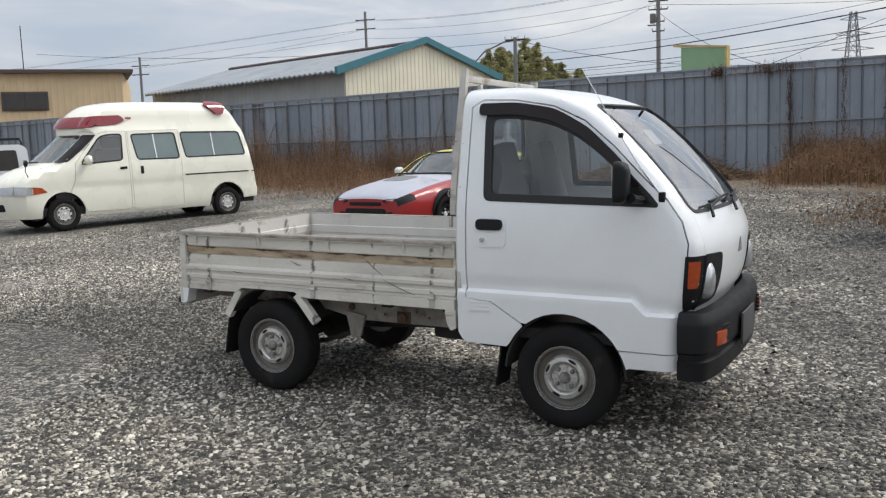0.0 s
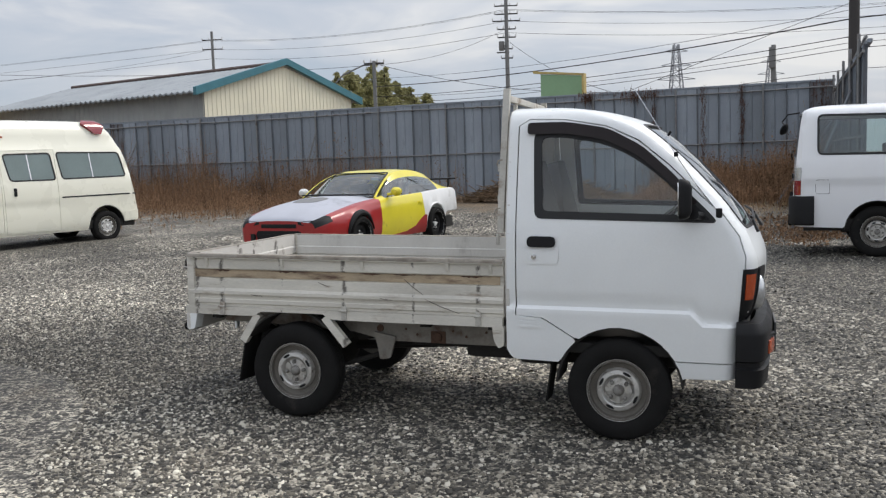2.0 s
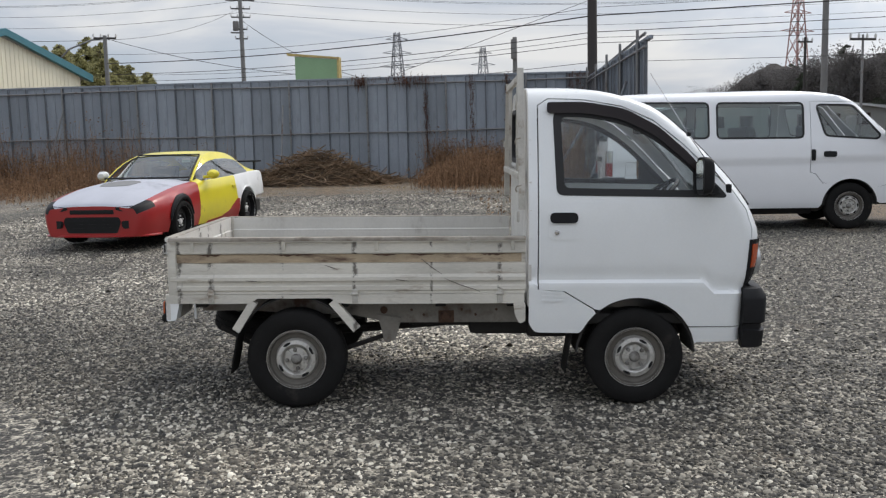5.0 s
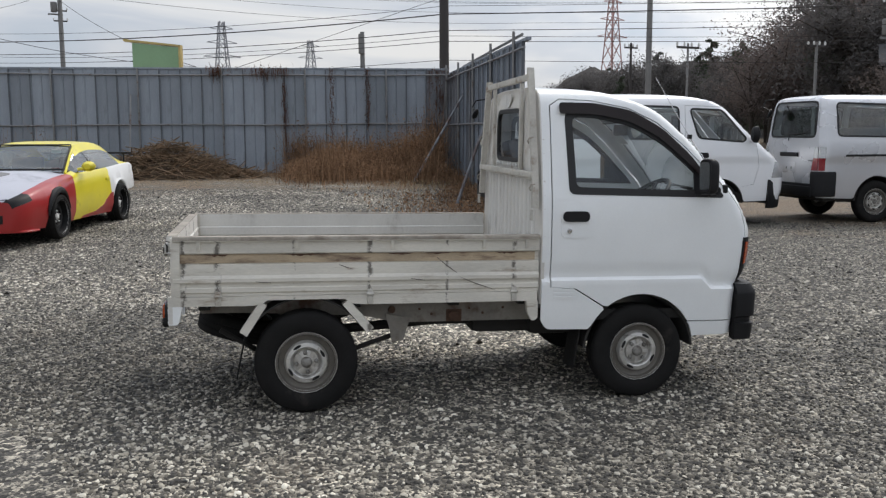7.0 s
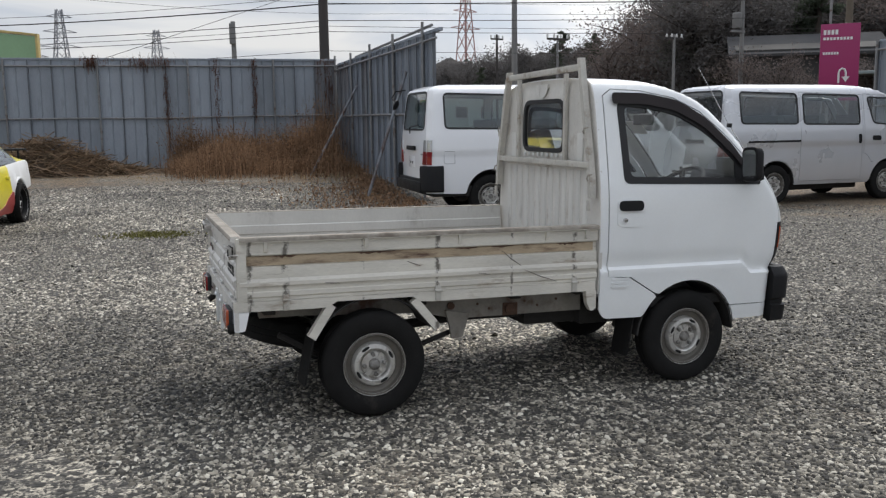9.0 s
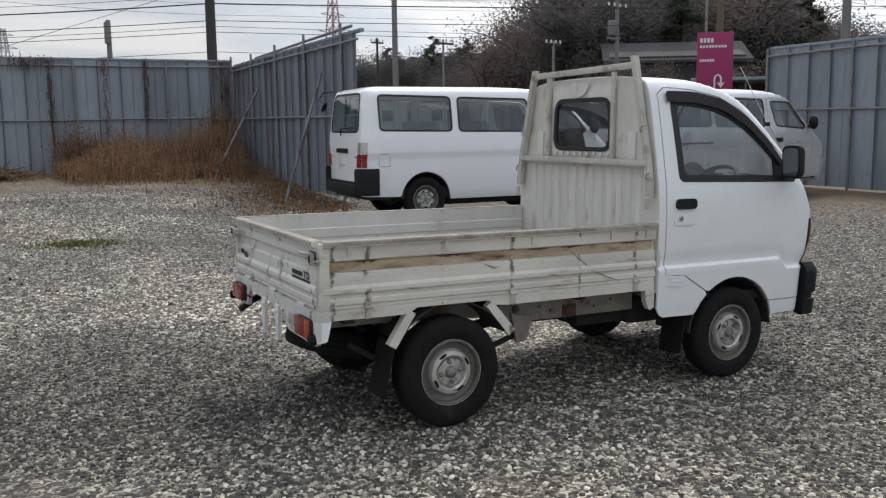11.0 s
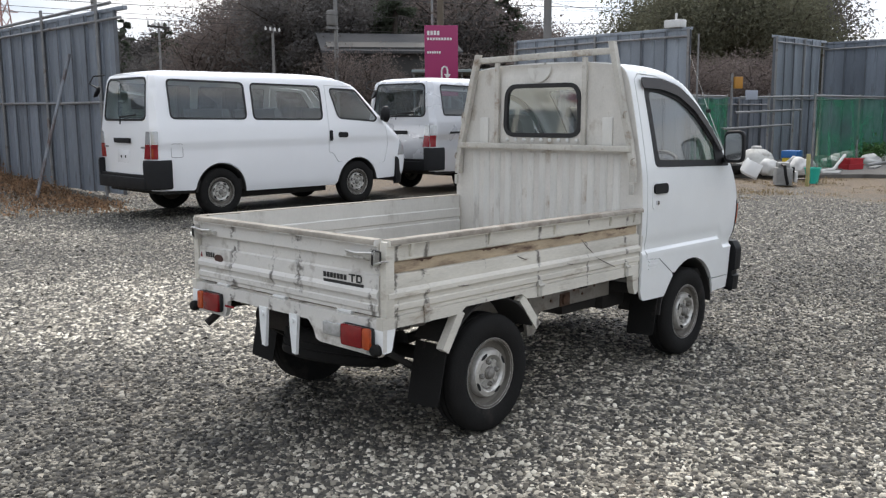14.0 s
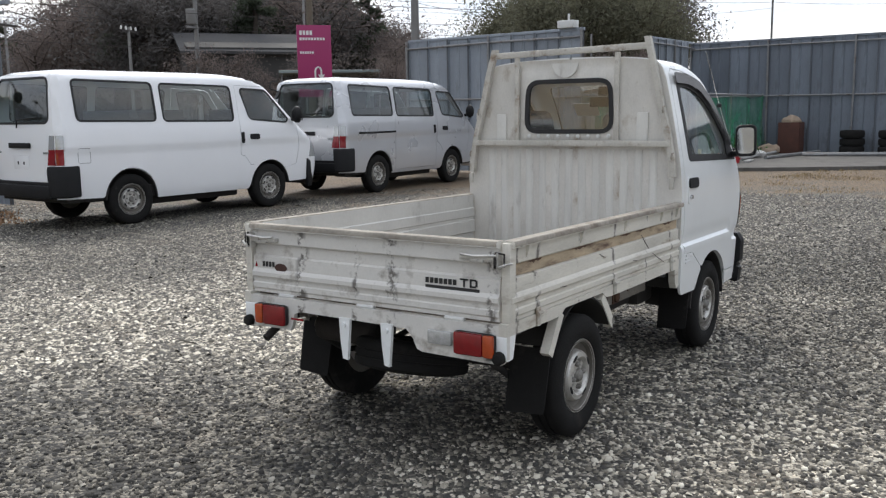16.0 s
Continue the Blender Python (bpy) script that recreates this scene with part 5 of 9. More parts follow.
        box(bm, -0.012, 0.035, way * 0.665, way * 0.702, 0.626, 0.938, 0.004)
        part("corner_post", bm, BED, T, "off-white bed corner post")
    for y in (-0.45, 0.0, 0.45):
        bm = B()
        box(bm, -0.018, 0.002, y - 0.045, y + 0.045, 0.612, 0.628, 0.003)
        lathe(bm, [(0.008, -0.045), (0.008, 0.045)], 8, Matrix.Translation((-0.014, y, 0.622)))
        part("gate_hinge", bm, PLATE, tg)
    # marks on the tailgate as plain bars
    bm = B()
    for i in range(7):
        box(bm, -0.0118, -0.0098, -0.31 - 0.022 * i - 0.016, -0.31 - 0.022 * i, 0.756, 0.778)
    for y0, y1, z0, z1 in ((-0.475, -0.513, 0.779, 0.786), (-0.490, -0.498, 0.752, 0.786), (-0.520, -0.528, 0.752, 0.786), (-0.520, -0.549, 0.779, 0.786), (-0.520, -0.549, 0.752, 0.759), (-0.547, -0.555, 0.757, 0.781)):
        box(bm, -0.0118, -0.0098, y1, y0, z0, z1)
    box(bm, -0.0118, -0.0098, -0.565, -0.31, 0.735, 0.748)
    part("name_mark", bm, PRINT, tg, "black printed bars and two letters")
    bm = B()
    for i in range(4):
        box(bm, -0.0118, -0.0098, 0.585 - 0.020 * i, 0.598 - 0.020 * i, 0.748, 0.772)
    part("maker_mark", bm, PRINT, tg, "black printed bars")
    bm = B()
    oval(bm, 0.0, 0.0, 0.036, 0.020, 0.0, 0, 0.003, 20)
    bmesh.ops.transform(bm, matrix=Matrix.Translation((-0.0105, 0.485, 0.748)) @ pose(0, 0, 0, 0, 0, -90), verts=bm.verts[:])
    part("round_sticker", bm, material("sticker_brown", (0.06, 0.025, 0.02), 0.4), tg, "dark oval sticker")
    bm = B()
    extrude(bm, [(0.63, 0.745), (0.645, 0.745), (0.638, 0.768)], lambda u, v, t: (t, u, v), -0.0118, -0.0098)
    part("badge_mark", bm, LAMP_RED, tg, "small red mark")
    # rear panel with the lamps
    bm = B()
    low = [(0.700, 0.614), (0.700, 0.500), (0.680, 0.470), (0.42, 0.470), (0.405, 0.50), (0.395, 0.548), (0.36, 0.560), (-0.22, 0.556), (-0.255, 0.52), (-0.275, 0.478), (-0.30, 0.468),
           (-0.675, 0.462), (-0.698, 0.485), (-0.700, 0.614)]
    extrude(bm, low, lambda u, v, t: (t, u, v), -0.028, -0.006)
    extrude(bm, [(0.698, 0.614), (0.698, 0.575), (-0.698, 0.575), (-0.698, 0.614)], lambda u, v, t: (t, u, v), -0.006, 0.05)
    rp = part("rear_panel", bm, TAIL, T, "white painted rear lamp panel")
    for way in (-1, 1):
        lamp = new("rear_lamp")
        lamp.parent = T
        lamp.location = (0, -0.042 if way < 0 else 0.0, 0)
        bm = B()
        box(bm, -0.056, -0.026, min(way * 0.426, way * 0.614), max(way * 0.426, way * 0.614), 0.489, 0.584, 0.018)
        part("lamp_base", bm, GASKET, lamp)
        for y0, y1, mat, lab in ((0.43, 0.562, RED_LENS, "red brake lens"), (0.563, 0.612, AMBER, "amber turn lens")):
            bm = B()
            box(bm, -0.064, -0.045, min(way * y0, way * y1), max(way * y0, way * y1), 0.491, 0.582, 0.0125)
            part("lens", bm, mat, lamp, lab)
        bm = B()
        lathe(bm, [(0.026, 0), (0.026, -0.025), (0.018, -0.034), (0.001, -0.035)], 16, Matrix.Translation((-0.026, way * 0.668, 0.492)) @ pose(0, 0, 0, 0, 0, -90))
        part("rubber_buffer", bm, RUBBER, T, "round black rubber buffer")
    bm = B()
    box(bm, -0.046, -0.026, -0.452, -0.338, 0.512, 0.570, 0.008)
    part("reversing_lamp", bm, CLEAR, T, "clear reversing lamp")
    bm = B()
    box(bm, -0.031, -0.029, 0.34, 0.415, 0.520, 0.530)
    part("red_label", bm, LAMP_RED, T, "thin red label strip")
    for y in (0.10, -0.125):
        bm = B()
        extrude(bm, [(y - 0.030, 0.565), (y + 0.030, 0.565), (y + 0.024, 0.47), (y + 0.012, 0.385), (y - 0.014, 0.38), (y - 0.022, 0.47)], lambda u, v, t: (t, u, v), -0.036, -0.020)
        lathe(bm, [(0.012, 0), (0.011, -0.008), (0.001, -0.008)], 10, Matrix.Translation((-0.036, y, 0.535)) @ pose(0, 0, 0, 0, 0, -90))
        part("plate_bracket", bm, WHITE, T, "white hanging bracket")
    # underside: cross members, axle, tank, exhaust, spare wheel
    bm = B()
    for x in (0.15, 0.95, 1.5, 1.9):
        box(bm, x - 0.03, x + 0.03, -0.65, 0.65, 0.545, 0.60, 0.004)
    part("cross_member", bm, UNDER, T)
    bm = B()
    tube(bm, [(RX, -0.55, HZ), (RX, 0.55, HZ)], 0.035, 10)
    lathe(bm, [(0.03, -0.10), (0.10, -0.06), (0.12, 0.0), (0.10, 0.06), (0.03, 0.10)], 16, Matrix.Translation((RX, 0.02, HZ)))
    tube(bm, [(RX, 0.02, HZ), (1.9, 0.0, 0.36)], 0.03, 8)
    tube(bm, [(FX, -0.55, HZ), (FX, 0.55, HZ)], 0.03, 8)
    part("axle", bm, UNDER, T)
    bm = B()
    box(bm, 1.50, 1.98, -0.36, 0.10, 0.37, 0.47, 0.045)
    box(bm, 1.15, 1.65, 0.14, 0.44, 0.31, 0.46, 0.05)
    box(bm, 2.0, 2.25, -0.45, 0.45, 0.32, 0.46, 0.03)
    box(bm, 1.30, 1.98, -0.36, 0.36, 0.37, 0.46, 0.04)
    box(bm, 1.66, 2.06, -0.40, 0.30, 0.325, 0.42, 0.045)
    part("engine_tray", bm, UNDER, T)
    bm = B()
    tube(bm, [(1.3, 0.42, 0.40), (0.4, 0.50, 0.50), (0.12, 0.545, 0.50), (0.05, 0.555, 0.475), (-0.035, 0.57, 0.415)], 0.019, 10)
    lathe(bm, [(0.05, -0.18), (0.07, -0.16), (0.07, 0.16), (0.05, 0.18)], 14, Matrix.Translation((0.25, 0.30, 0.44)))
    part("exhaust_pipe", bm, material("exhaust_soot", (0.03, 0.025, 0.022), 0.8, 0.2, 0.4, 20, 0.1, 80), T, "sooty exhaust tail pipe")
    sp = wheel(T, 0.33, 0.0, 0.335, HZ, 0.152, 0.14, -1, 4, UNDER, UNDER, "tyre", nuts=0)
    sp.name = "spare_wheel"
    sp.rotation_euler = (radians(-78), 0, radians(90))
    for x in (RX, FX):
        for way in (-1, 1):
            wheel(T, x, way * 0.615, HZ - (0.013 if x == RX else 0.007), 0.280 if x == RX else 0.273, 0.158, 0.150, way)
    # cabin
    for way in (-1, 1):
        seat = new("seat")
        seat.parent = T
        bm = B()
        extrude(bm, rounded([(2.16, 0.80), (2.66, 0.82), (2.68, 0.90), (2.60, 0.93), (2.2, 0.90)], 0.05, 4), lambda u, v, t: (u, t, v), way * 0.30 - 0.22, way * 0.30 + 0.22)
        part("seat_cushion", bm, SEAT, seat, "grey cloth seat cushion")
        bm = B()
        back = rounded([(-0.22, 0.88), (0.22, 0.88), (0.21, 1.22), (0.13, 1.30), (0.125, 1.47), (-0.125, 1.47), (-0.13, 1.30), (-0.21, 1.22)], [0.03, 0.03, 0.06, 0.05, 0.06, 0.06, 0.05, 0.06], 4)
        panel(bm, back, [], lambda u, v: (2.28 - (v - 0.88) * 0.28 - 0.9 * u * u, way * 0.30 + u, v), 0.06, 0.09, 1)
        part("seat_back", bm, SEAT, seat, "grey cloth seat back with headrest")
    bm = B()
    extrude(bm, rounded([(3.20, 0.60), (3.19, 1.06), (3.05, 1.10), (2.90, 1.08), (2.86, 0.95), (2.95, 0.60)], 0.04, 4), lambda u, v, t: (u, t, v), -0.60, 0.60)
    part("dashboard", bm, DASH, T, "dark grey dashboard")
    bm = B()
    mm = pose(2.74, -0.30, 1.115, 0, -38, 0)
    tube(bm, [mm @ Vector((0.19 * math.cos(a), 0.19 * math.sin(a), 0)) for a in np.linspace(0, 2 * math.pi, 29)], 0.014, 8, False)
    for a in (0.5, 2.6, 4.7):
        tube(bm, [mm @ Vector((0.03 * math.cos(a), 0.03 * math.sin(a), -0.03)), mm @ Vector((0.185 * math.cos(a), 0.185 * math.sin(a), 0))], 0.012, 6)
    tube(bm, [mm @ Vector((0, 0, -0.01)), mm @ Vector((0.0, 0, -0.25))], [0.06, 0.03], 12)
    part("steering_wheel", bm, BLACK, T, "black steering wheel")
    bm = B()
    box(bm, 2.735, 2.76, -0.10, 0.11, 1.50, 1.57, 0.012, pose(0, 0, 0, 0, 0, 2))
    tube(bm, [(2.75, 0.0, 1.56), (2.80, 0.0, 1.63)], 0.008, 6)
    part("rear_view_mirror", bm, BLACK, T, "black rear view mirror")
    bm = B()
    box(bm, -0.012, 0.012, -0.11, 0.11, -0.03, 0.03, 0.01, pose(2.62, -0.02, 1.60, 0, 12, 0))
    tube(bm, [(2.62, -0.02, 1.62), (2.66, -0.02, 1.67)], 0.008, 6)
    part("inside_mirror", bm, BLACK, T)
    bm = B()
    box(bm, 2.02, 2.06, -0.60, 0.60, 0.5, 1.28, 0.01)
    part("rear_trim", bm, TRIM, T, "grey inner trim panel")
    return T


MIRROR = material("mirror_silver", (0.62, 0.63, 0.63), 0.03, 1.0, 0.02, 9, 0, 40)
truck = kei_truck()


# ---- parked vans ----
def swept(bm, path, prof):
    """A profile of (outward, z) swept along a plan path."""
    rows = []
    for i, (x, y) in enumerate(path):
        t = (Vector(path[min(len(path) - 1, i + 1)]) - Vector(path[max(0, i - 1)])).normalized()
        rows.append([bm.verts.new((x + t.y * o, y - t.x * o, z)) for o, z in prof])
    k = len(prof)
    for a, b in zip(rows, rows[1:]):
        for i in range(k):
            bm.faces.new((a[i], a[(i + 1) % k], b[(i + 1) % k], b[i]))
    bm.faces.new(rows[0])
    bm.faces.new(rows[-1][::-1])
    return bm


def van_glass(T, S, polys, way, mat, label):
    for w in polys:
        w = rounded(w, 0.07, 4)
        bm = B()
        ring(bm, S.poly(grow(w, -0.012)), S.side(way, 0.004), 0.028, 0.012, -way, 0.12)
        fr = part("window_frame", bm, GASKET, T, "black window seal")
        bm = B()
        panel(bm, S.poly(grow(w, 0.004)), [], S.side(way, -0.004), 0.2, 0, -way)
        part("pane", bm, mat, fr, label).visible_shadow = False


def box_van(M, paint, label, group, sliding=False):
    """A boxy cab-over van with side windows, black bumpers and a glazed tailgate."""
    T = thing("van", M, label, "van", group)
    sec = [(0.80, 0.28), (0.85, 0.42), (0.874, 0.72), (0.874, 1.02), (0.890, 1.055), (0.888, 1.085), (0.876, 1.28), (0.858, 1.40), (0.815, 1.68), (0.770, 1.92), (0.735, 2.00), (0.66, 2.055), (0.50, 2.085), (0.25, 2.102), (0.0, 2.108)]
    fro = [(4.60, 0.28), (4.67, 0.50), (4.69, 0.72), (4.65, 0.94), (4.50, 1.12), (4.34, 1.26), (4.14, 1.44), (3.92, 1.65), (3.68, 1.88), (3.45, 1.99), (3.0, 2.065), (2.2, 2.108)]
    rea = [(0.0, 0.28), (0.0, 1.1), (0.02, 1.45), (0.08, 1.95), (0.16, 2.05), (0.36, 2.09), (0.8, 2.108)]
    S = Shell(sec, fro, rea, 0.22, 0.13, 0.12, 0.03)
    hr, hf, r = 1.035, 3.565, 0.345
    bottom = [(0.0, 0.42), (0.60, 0.40)] + arc(hr, 0.36, 0.415, 172, 5) + [(1.47, 0.335), (3.12, 0.325)] + arc(hf, 0.35, 0.405, 176, 8) + [(4.0, 0.38), (4.60, 0.40)]
    w1 = [(0.29, 1.42), (1.49, 1.40), (1.49, 1.92), (0.29, 1.95)]
    w2 = [(1.62, 1.395), (2.87, 1.375), (2.87, 1.885), (1.62, 1.915)]
    w3 = [(3.19, 1.395), (3.93, 1.335), (3.98, 1.385), (3.60, 1.835), (3.06, 1.855)]
    fd = [(2.98, 0.86), (3.06, 0.835), (3.16, 0.70)] + arc(hf, 0.35, 0.405, 122, 40, 8) + [(4.12, 0.66), (4.20, 0.95), (4.14, 1.32), (3.68, 1.845), (3.6, 1.885), (2.98, 1.905)]
    cut = [(2.98, 0.86), (3.06, 0.835), (3.16, 0.70), (3.342, 0.706), (3.46, 0.5), (3.75, 0.5), (3.887, 0.62)] + fd[-6:]
    sd = [(1.55, 0.40), (2.93, 0.395), (2.93, 1.90), (1.55, 1.945)]
    bm = B()
    ws = rounded([(-0.66, S.tz(1.24)), (0.66, S.tz(1.24)), (0.575, S.tz(1.90)), (-0.575, S.tz(1.90))], 0.1, 4)
    rw = rounded([(-0.66, S.rtz(1.40)), (0.66, S.rtz(1.40)), (0.60, S.rtz(1.98)), (-0.60, S.rtz(1.98))], 0.1, 4)
    for way in (-1, 1):
        holes = [grow(S.poly(cut), 0.008), S.poly(rounded(w1, 0.07, 4))]
        holes.append(grow(S.poly(sd), 0.008) if sliding else S.poly(rounded(w2, 0.07, 4)))
        panel(bm, S.outline(bottom), holes, S.side(way), 0.055, 0.02, -way)
    panel(bm, S.front_outline(0.40), [ws], S.front(), 0.12, 0.02, 1)
    panel(bm, S.rear_outline(0.55), [rw], S.rear(), 0.12, 0.02, -1)
    part("van_body", bm, paint, T, "", 35)
    for way in (-1, 1):
        bm = B()
        panel(bm, S.poly(fd), [S.poly(rounded(w3, 0.07, 4))], S.side(way), 0.055, 0.03, -way)
        d = part("front_door", bm, paint, T, "", 35)
        bm = B()
        panel(bm, S.poly(rounded([(3.16, 1.085), (3.35, 1.08), (3.35, 1.165), (3.16, 1.17)], 0.03, 3)), [], S.side(way, 0.012), 0.1, 0.012, -way)
        part("door_handle", bm, BLACK, d, "black door handle")
        bm = B()
        panel(bm, S.poly(rounded([(2.985, 1.04), (3.045, 1.04), (3.045, 1.20), (2.985, 1.20)] if not sliding else [(2.84, 1.04), (2.90, 1.04), (2.90, 1.20), (2.84, 1.20)], 0.02, 3)), [], S.side(way, 0.012), 0.1, 0.012, -way)
        part("side_handle", bm, BLACK, T, "black upright handle")
        if sliding:
            bm = B()
            panel(bm, S.poly(sd), [S.poly(rounded(w2, 0.07, 4))], S.side(way), 0.055, 0.03, -way)
            part("sliding_door", bm, paint, T, "", 35)
            bm = B()
            panel(bm, S.poly([(0.42, 1.085), (1.54, 1.085), (1.54, 1.12), (0.42, 1.12)]), [], S.side(way, 0.004), 0.2, 0.008, -way)
            part("door_track", bm, BLACK, T, "black sliding door track")
        else:
            bm = B()
            q = rounded([(0.26, 0.88), (0.43, 0.875), (0.43, 1.06), (0.26, 1.065)], 0.025, 3)
            ring(bm, S.poly(q), S.side(way, 0.001), 0.006, 0.004, -way, 0.1)
            part("fuel_flap_seam", bm, TRIM, T)
        van_glass(T, S, [w1, w2], way, GLASS_DK, "tinted side window")
        van_glass(T, S, [w3], way, GLASS, "clear door window")
        # arches, sill and lamps
        for hx, rr in ((hr, 0.415), (hf, 0.405)):
            bm = B()
            extrude(bm, arc(hx, 0.355, rr + 0.03, 185, -5, 16), lambda u, v, t: (u, way * t, v), 0.44, 0.47)
            a = arc(hx, 0.355, rr - 0.004, 178, 2, 16)
            extrude(bm, a + [(x - (x - hx) * 0.03, z - 0.01) for x, z in a][::-1], lambda u, v, t: (u, way * t, v), 0.46, 0.855)
            part("wheel_arch", bm, UNDER, T)
        bm = B()
        panel(bm, S.poly([(0.0, 0.86), (0.06, 0.86), (0.066, 1.06), (0.0, 1.06)]), [], S.side(way, 0.012), 0.05, 0.012, -way)
        panel(bm, [(way * 0.62, S.rtz(0.86)), (way * 0.772, S.rtz(0.86)), (way * 0.772, S.rtz(1.06)), (way * 0.66, S.rtz(1.06))], [], S.rear(0.012), 0.06, 0.012, -1)
        part("tail_lamp", bm, LAMP_RED, T, "red tail lamp lens")
        bm = B()
        panel(bm, S.poly([(0.0, 1.062), (0.066, 1.062), (0.072, 1.24), (0.005, 1.24)]), [], S.side(way, 0.012), 0.05, 0.012, -way)
        panel(bm, [(way * 0.66, S.rtz(1.062)), (way * 0.772, S.rtz(1.062)), (way * 0.772, S.rtz(1.24)), (way * 0.69, S.rtz(1.24))], [], S.rear(0.012), 0.06, 0.012, -1)
        part("tail_lamp_top", bm, CLEAR, T, "clear upper tail lamp lens")
        bm = B()
        panel(bm, [(way * 0.42, S.tz(0.76)), (way * 0.70, S.tz(0.76)), (way * 0.70, S.tz(0.99)), (way * 0.46, S.tz(0.94))], [], S.front(0.01), 0.08, 0.012, 1)
        panel(bm, S.poly([(4.42, 0.76), (4.66, 0.76), (4.60, 0.99), (4.48, 1.02)]), [], S.side(way, 0.008), 0.06, 0.012, -way)
        part("headlamp", bm, CLEAR, T, "clear headlamp")
        # mirror
        bm = B()
        y = way * (S.yz(1.45) + 0.13)
        lathe(bm, [(0.06, 0.06), (0.085, 0.03), (0.09, -0.02), (0.05, -0.06), (0.001, -0.065)], 16, Matrix.Translation((4.08, y, 1.45)) @ pose(0, 0, 0, 0, 0, 90) @ Matrix.Diagonal((1, 1, 1.5, 1)))
        tube(bm, [(4.10, way * (S.yz(1.38) - 0.02), 1.37), (4.09, y, 1.40)], 0.03, 8)
        part("door_mirror", bm, BLACK, T, "black door mirror")
        for x in (hr, hf):
            wheel(T, x, way * 0.755, r, r, 0.20, 0.19, way, 7, STEEL, RIM_DIRTY, nuts=6)
    # glazing front and rear
    bm = B()
    panel(bm, grow(ws, 0.01), [], S.front(-0.008), 0.2, 0, 1)
    part("windscreen", bm, GLASS, T, "clear windscreen").visible_shadow = False
    bm = B()
    panel(bm, grow(rw, 0.006), [], S.rear(-0.004), 0.2, 0, -1)
    g = part("rear_window", bm, GLASS_DK, T, "tinted tailgate window")
    g.visible_shadow = False
    bm = B()
    ring(bm, grow(rw, -0.015), S.rear(0.005), 0.03, 0.012, -1, 0.12)
    part("rear_window_seal", bm, GASKET, T)
    bm = B()
    tube(bm, [(-0.05, 0.02, 1.34), (-0.06, -0.02, 1.44), (-0.03, -0.45, 1.47)], 0.010, 6)
    part("rear_wiper", bm, BLACK, T, "black rear wiper")
    bm = B()
    box(bm, -0.055, -0.03, -0.26, 0.26, 1.075, 1.145, 0.01)
    part("tailgate_handle", bm, BLACK, T, "black tailgate handle bar")
    bm = B()
    box(bm, -0.034, -0.028, -0.19, 0.19, 0.80, 0.98, 0.004)
    pr = part("plate_recess", bm, paint, T, "empty plate recess")
    for y in (-0.07, 0.07):
        bm = B()
        box(bm, -0.040, -0.034, y - 0.01, y + 0.01, 0.86, 0.90)
        part("plate_bolt", bm, BLACK, pr)
    for y0, y1 in ((-0.66, -0.52), (0.52, 0.66)):
        bm = B()
        for i in range(4):
            box(bm, -0.022, -0.018, y0 + 0.035 * i, y0 + 0.035 * i + 0.025, 1.005, 1.03)
        part("name_mark", bm, TRIM, T, "small grey bars")
    # under-mirror on a stalk at the tailgate's top corner
    bm = B()
    tube(bm, [(0.05, 0.66, 2.05), (-0.12, 0.66, 2.03), (-0.20, 0.62, 1.92), (-0.16, 0.45, 1.85)], 0.011, 6)
    part("mirror_stalk", bm, BLACK, T)
    bm = B()
    lathe(bm, [(0.001, 0.02), (0.085, 0.016), (0.09, 0.0), (0.06, -0.03), (0.001, -0.04)], 16, Matrix.Translation((-0.17, 0.45, 1.80)) @ pose(0, 0, 0, 25, 0, 60))
    part("rear_view_mirror", bm, BLACK, T, "round black reversing mirror")
    # bumpers
    path = [(0.24, 0.89), (0.10, 0.885), (0.02, 0.86), (-0.04, 0.78), (-0.06, 0.70)]
    for way in (-1, 1):
        bm = B()
        p = [(x, way * y) for x, y in path]
        swept(bm, p if way > 0 else p[::-1], [(o * -1, z) for o, z in ((0.0, 0.44), (-0.03, 0.46), (-0.035, 0.80), (-0.02, 0.845), (0.05, 0.845), (0.05, 0.44))] if way > 0 else [(-o, z) for o, z in ((0.0, 0.44), (-0.03, 0.46), (-0.035, 0.80), (-0.02, 0.845), (0.05, 0.845), (0.05, 0.44))])
        part("rear_bumper_corner", bm, BLACK, T, "black plastic bumper corner", 50)
    bm = B()
    box(bm, -0.10, 0.05, -0.74, 0.74, 0.43, 0.60, 0.02)
    box(bm, -0.07, 0.05, -0.70, 0.70, 0.58, 0.64, 0.01)
    part("rear_bumper", bm, BLACK, T, "black rear step bumper")
    path = [(4.36, 0.868), (4.42, 0.855), (4.53, 0.785), (4.66, 0.62), (4.78, 0.35), (4.82, 0.0)]
    path = [(p.x, p.y) for p in spline(path, 3)]
    bm = B()
    swept(bm, [(x, -y) for x, y in path] + [(x, y) for x, y in path[-2::-1]], [(-0.04, 0.27), (0.015, 0.27), (0.03, 0.34), (0.03, 0.68), (0.01, 0.73), (-0.04, 0.73)])
    part("front_bumper", bm, BLACK if not sliding else paint, T, "front bumper", 50)
    # floor, seats and underside
    bm = B()
    box(bm, 0.1, 4.4, -0.80, 0.80, 0.36, 0.52, 0.02)
    box(bm, 1.5, 3.1, -0.6, 0.6, 0.22, 0.38, 0.03)
    part("underbody", bm, UNDER, T)
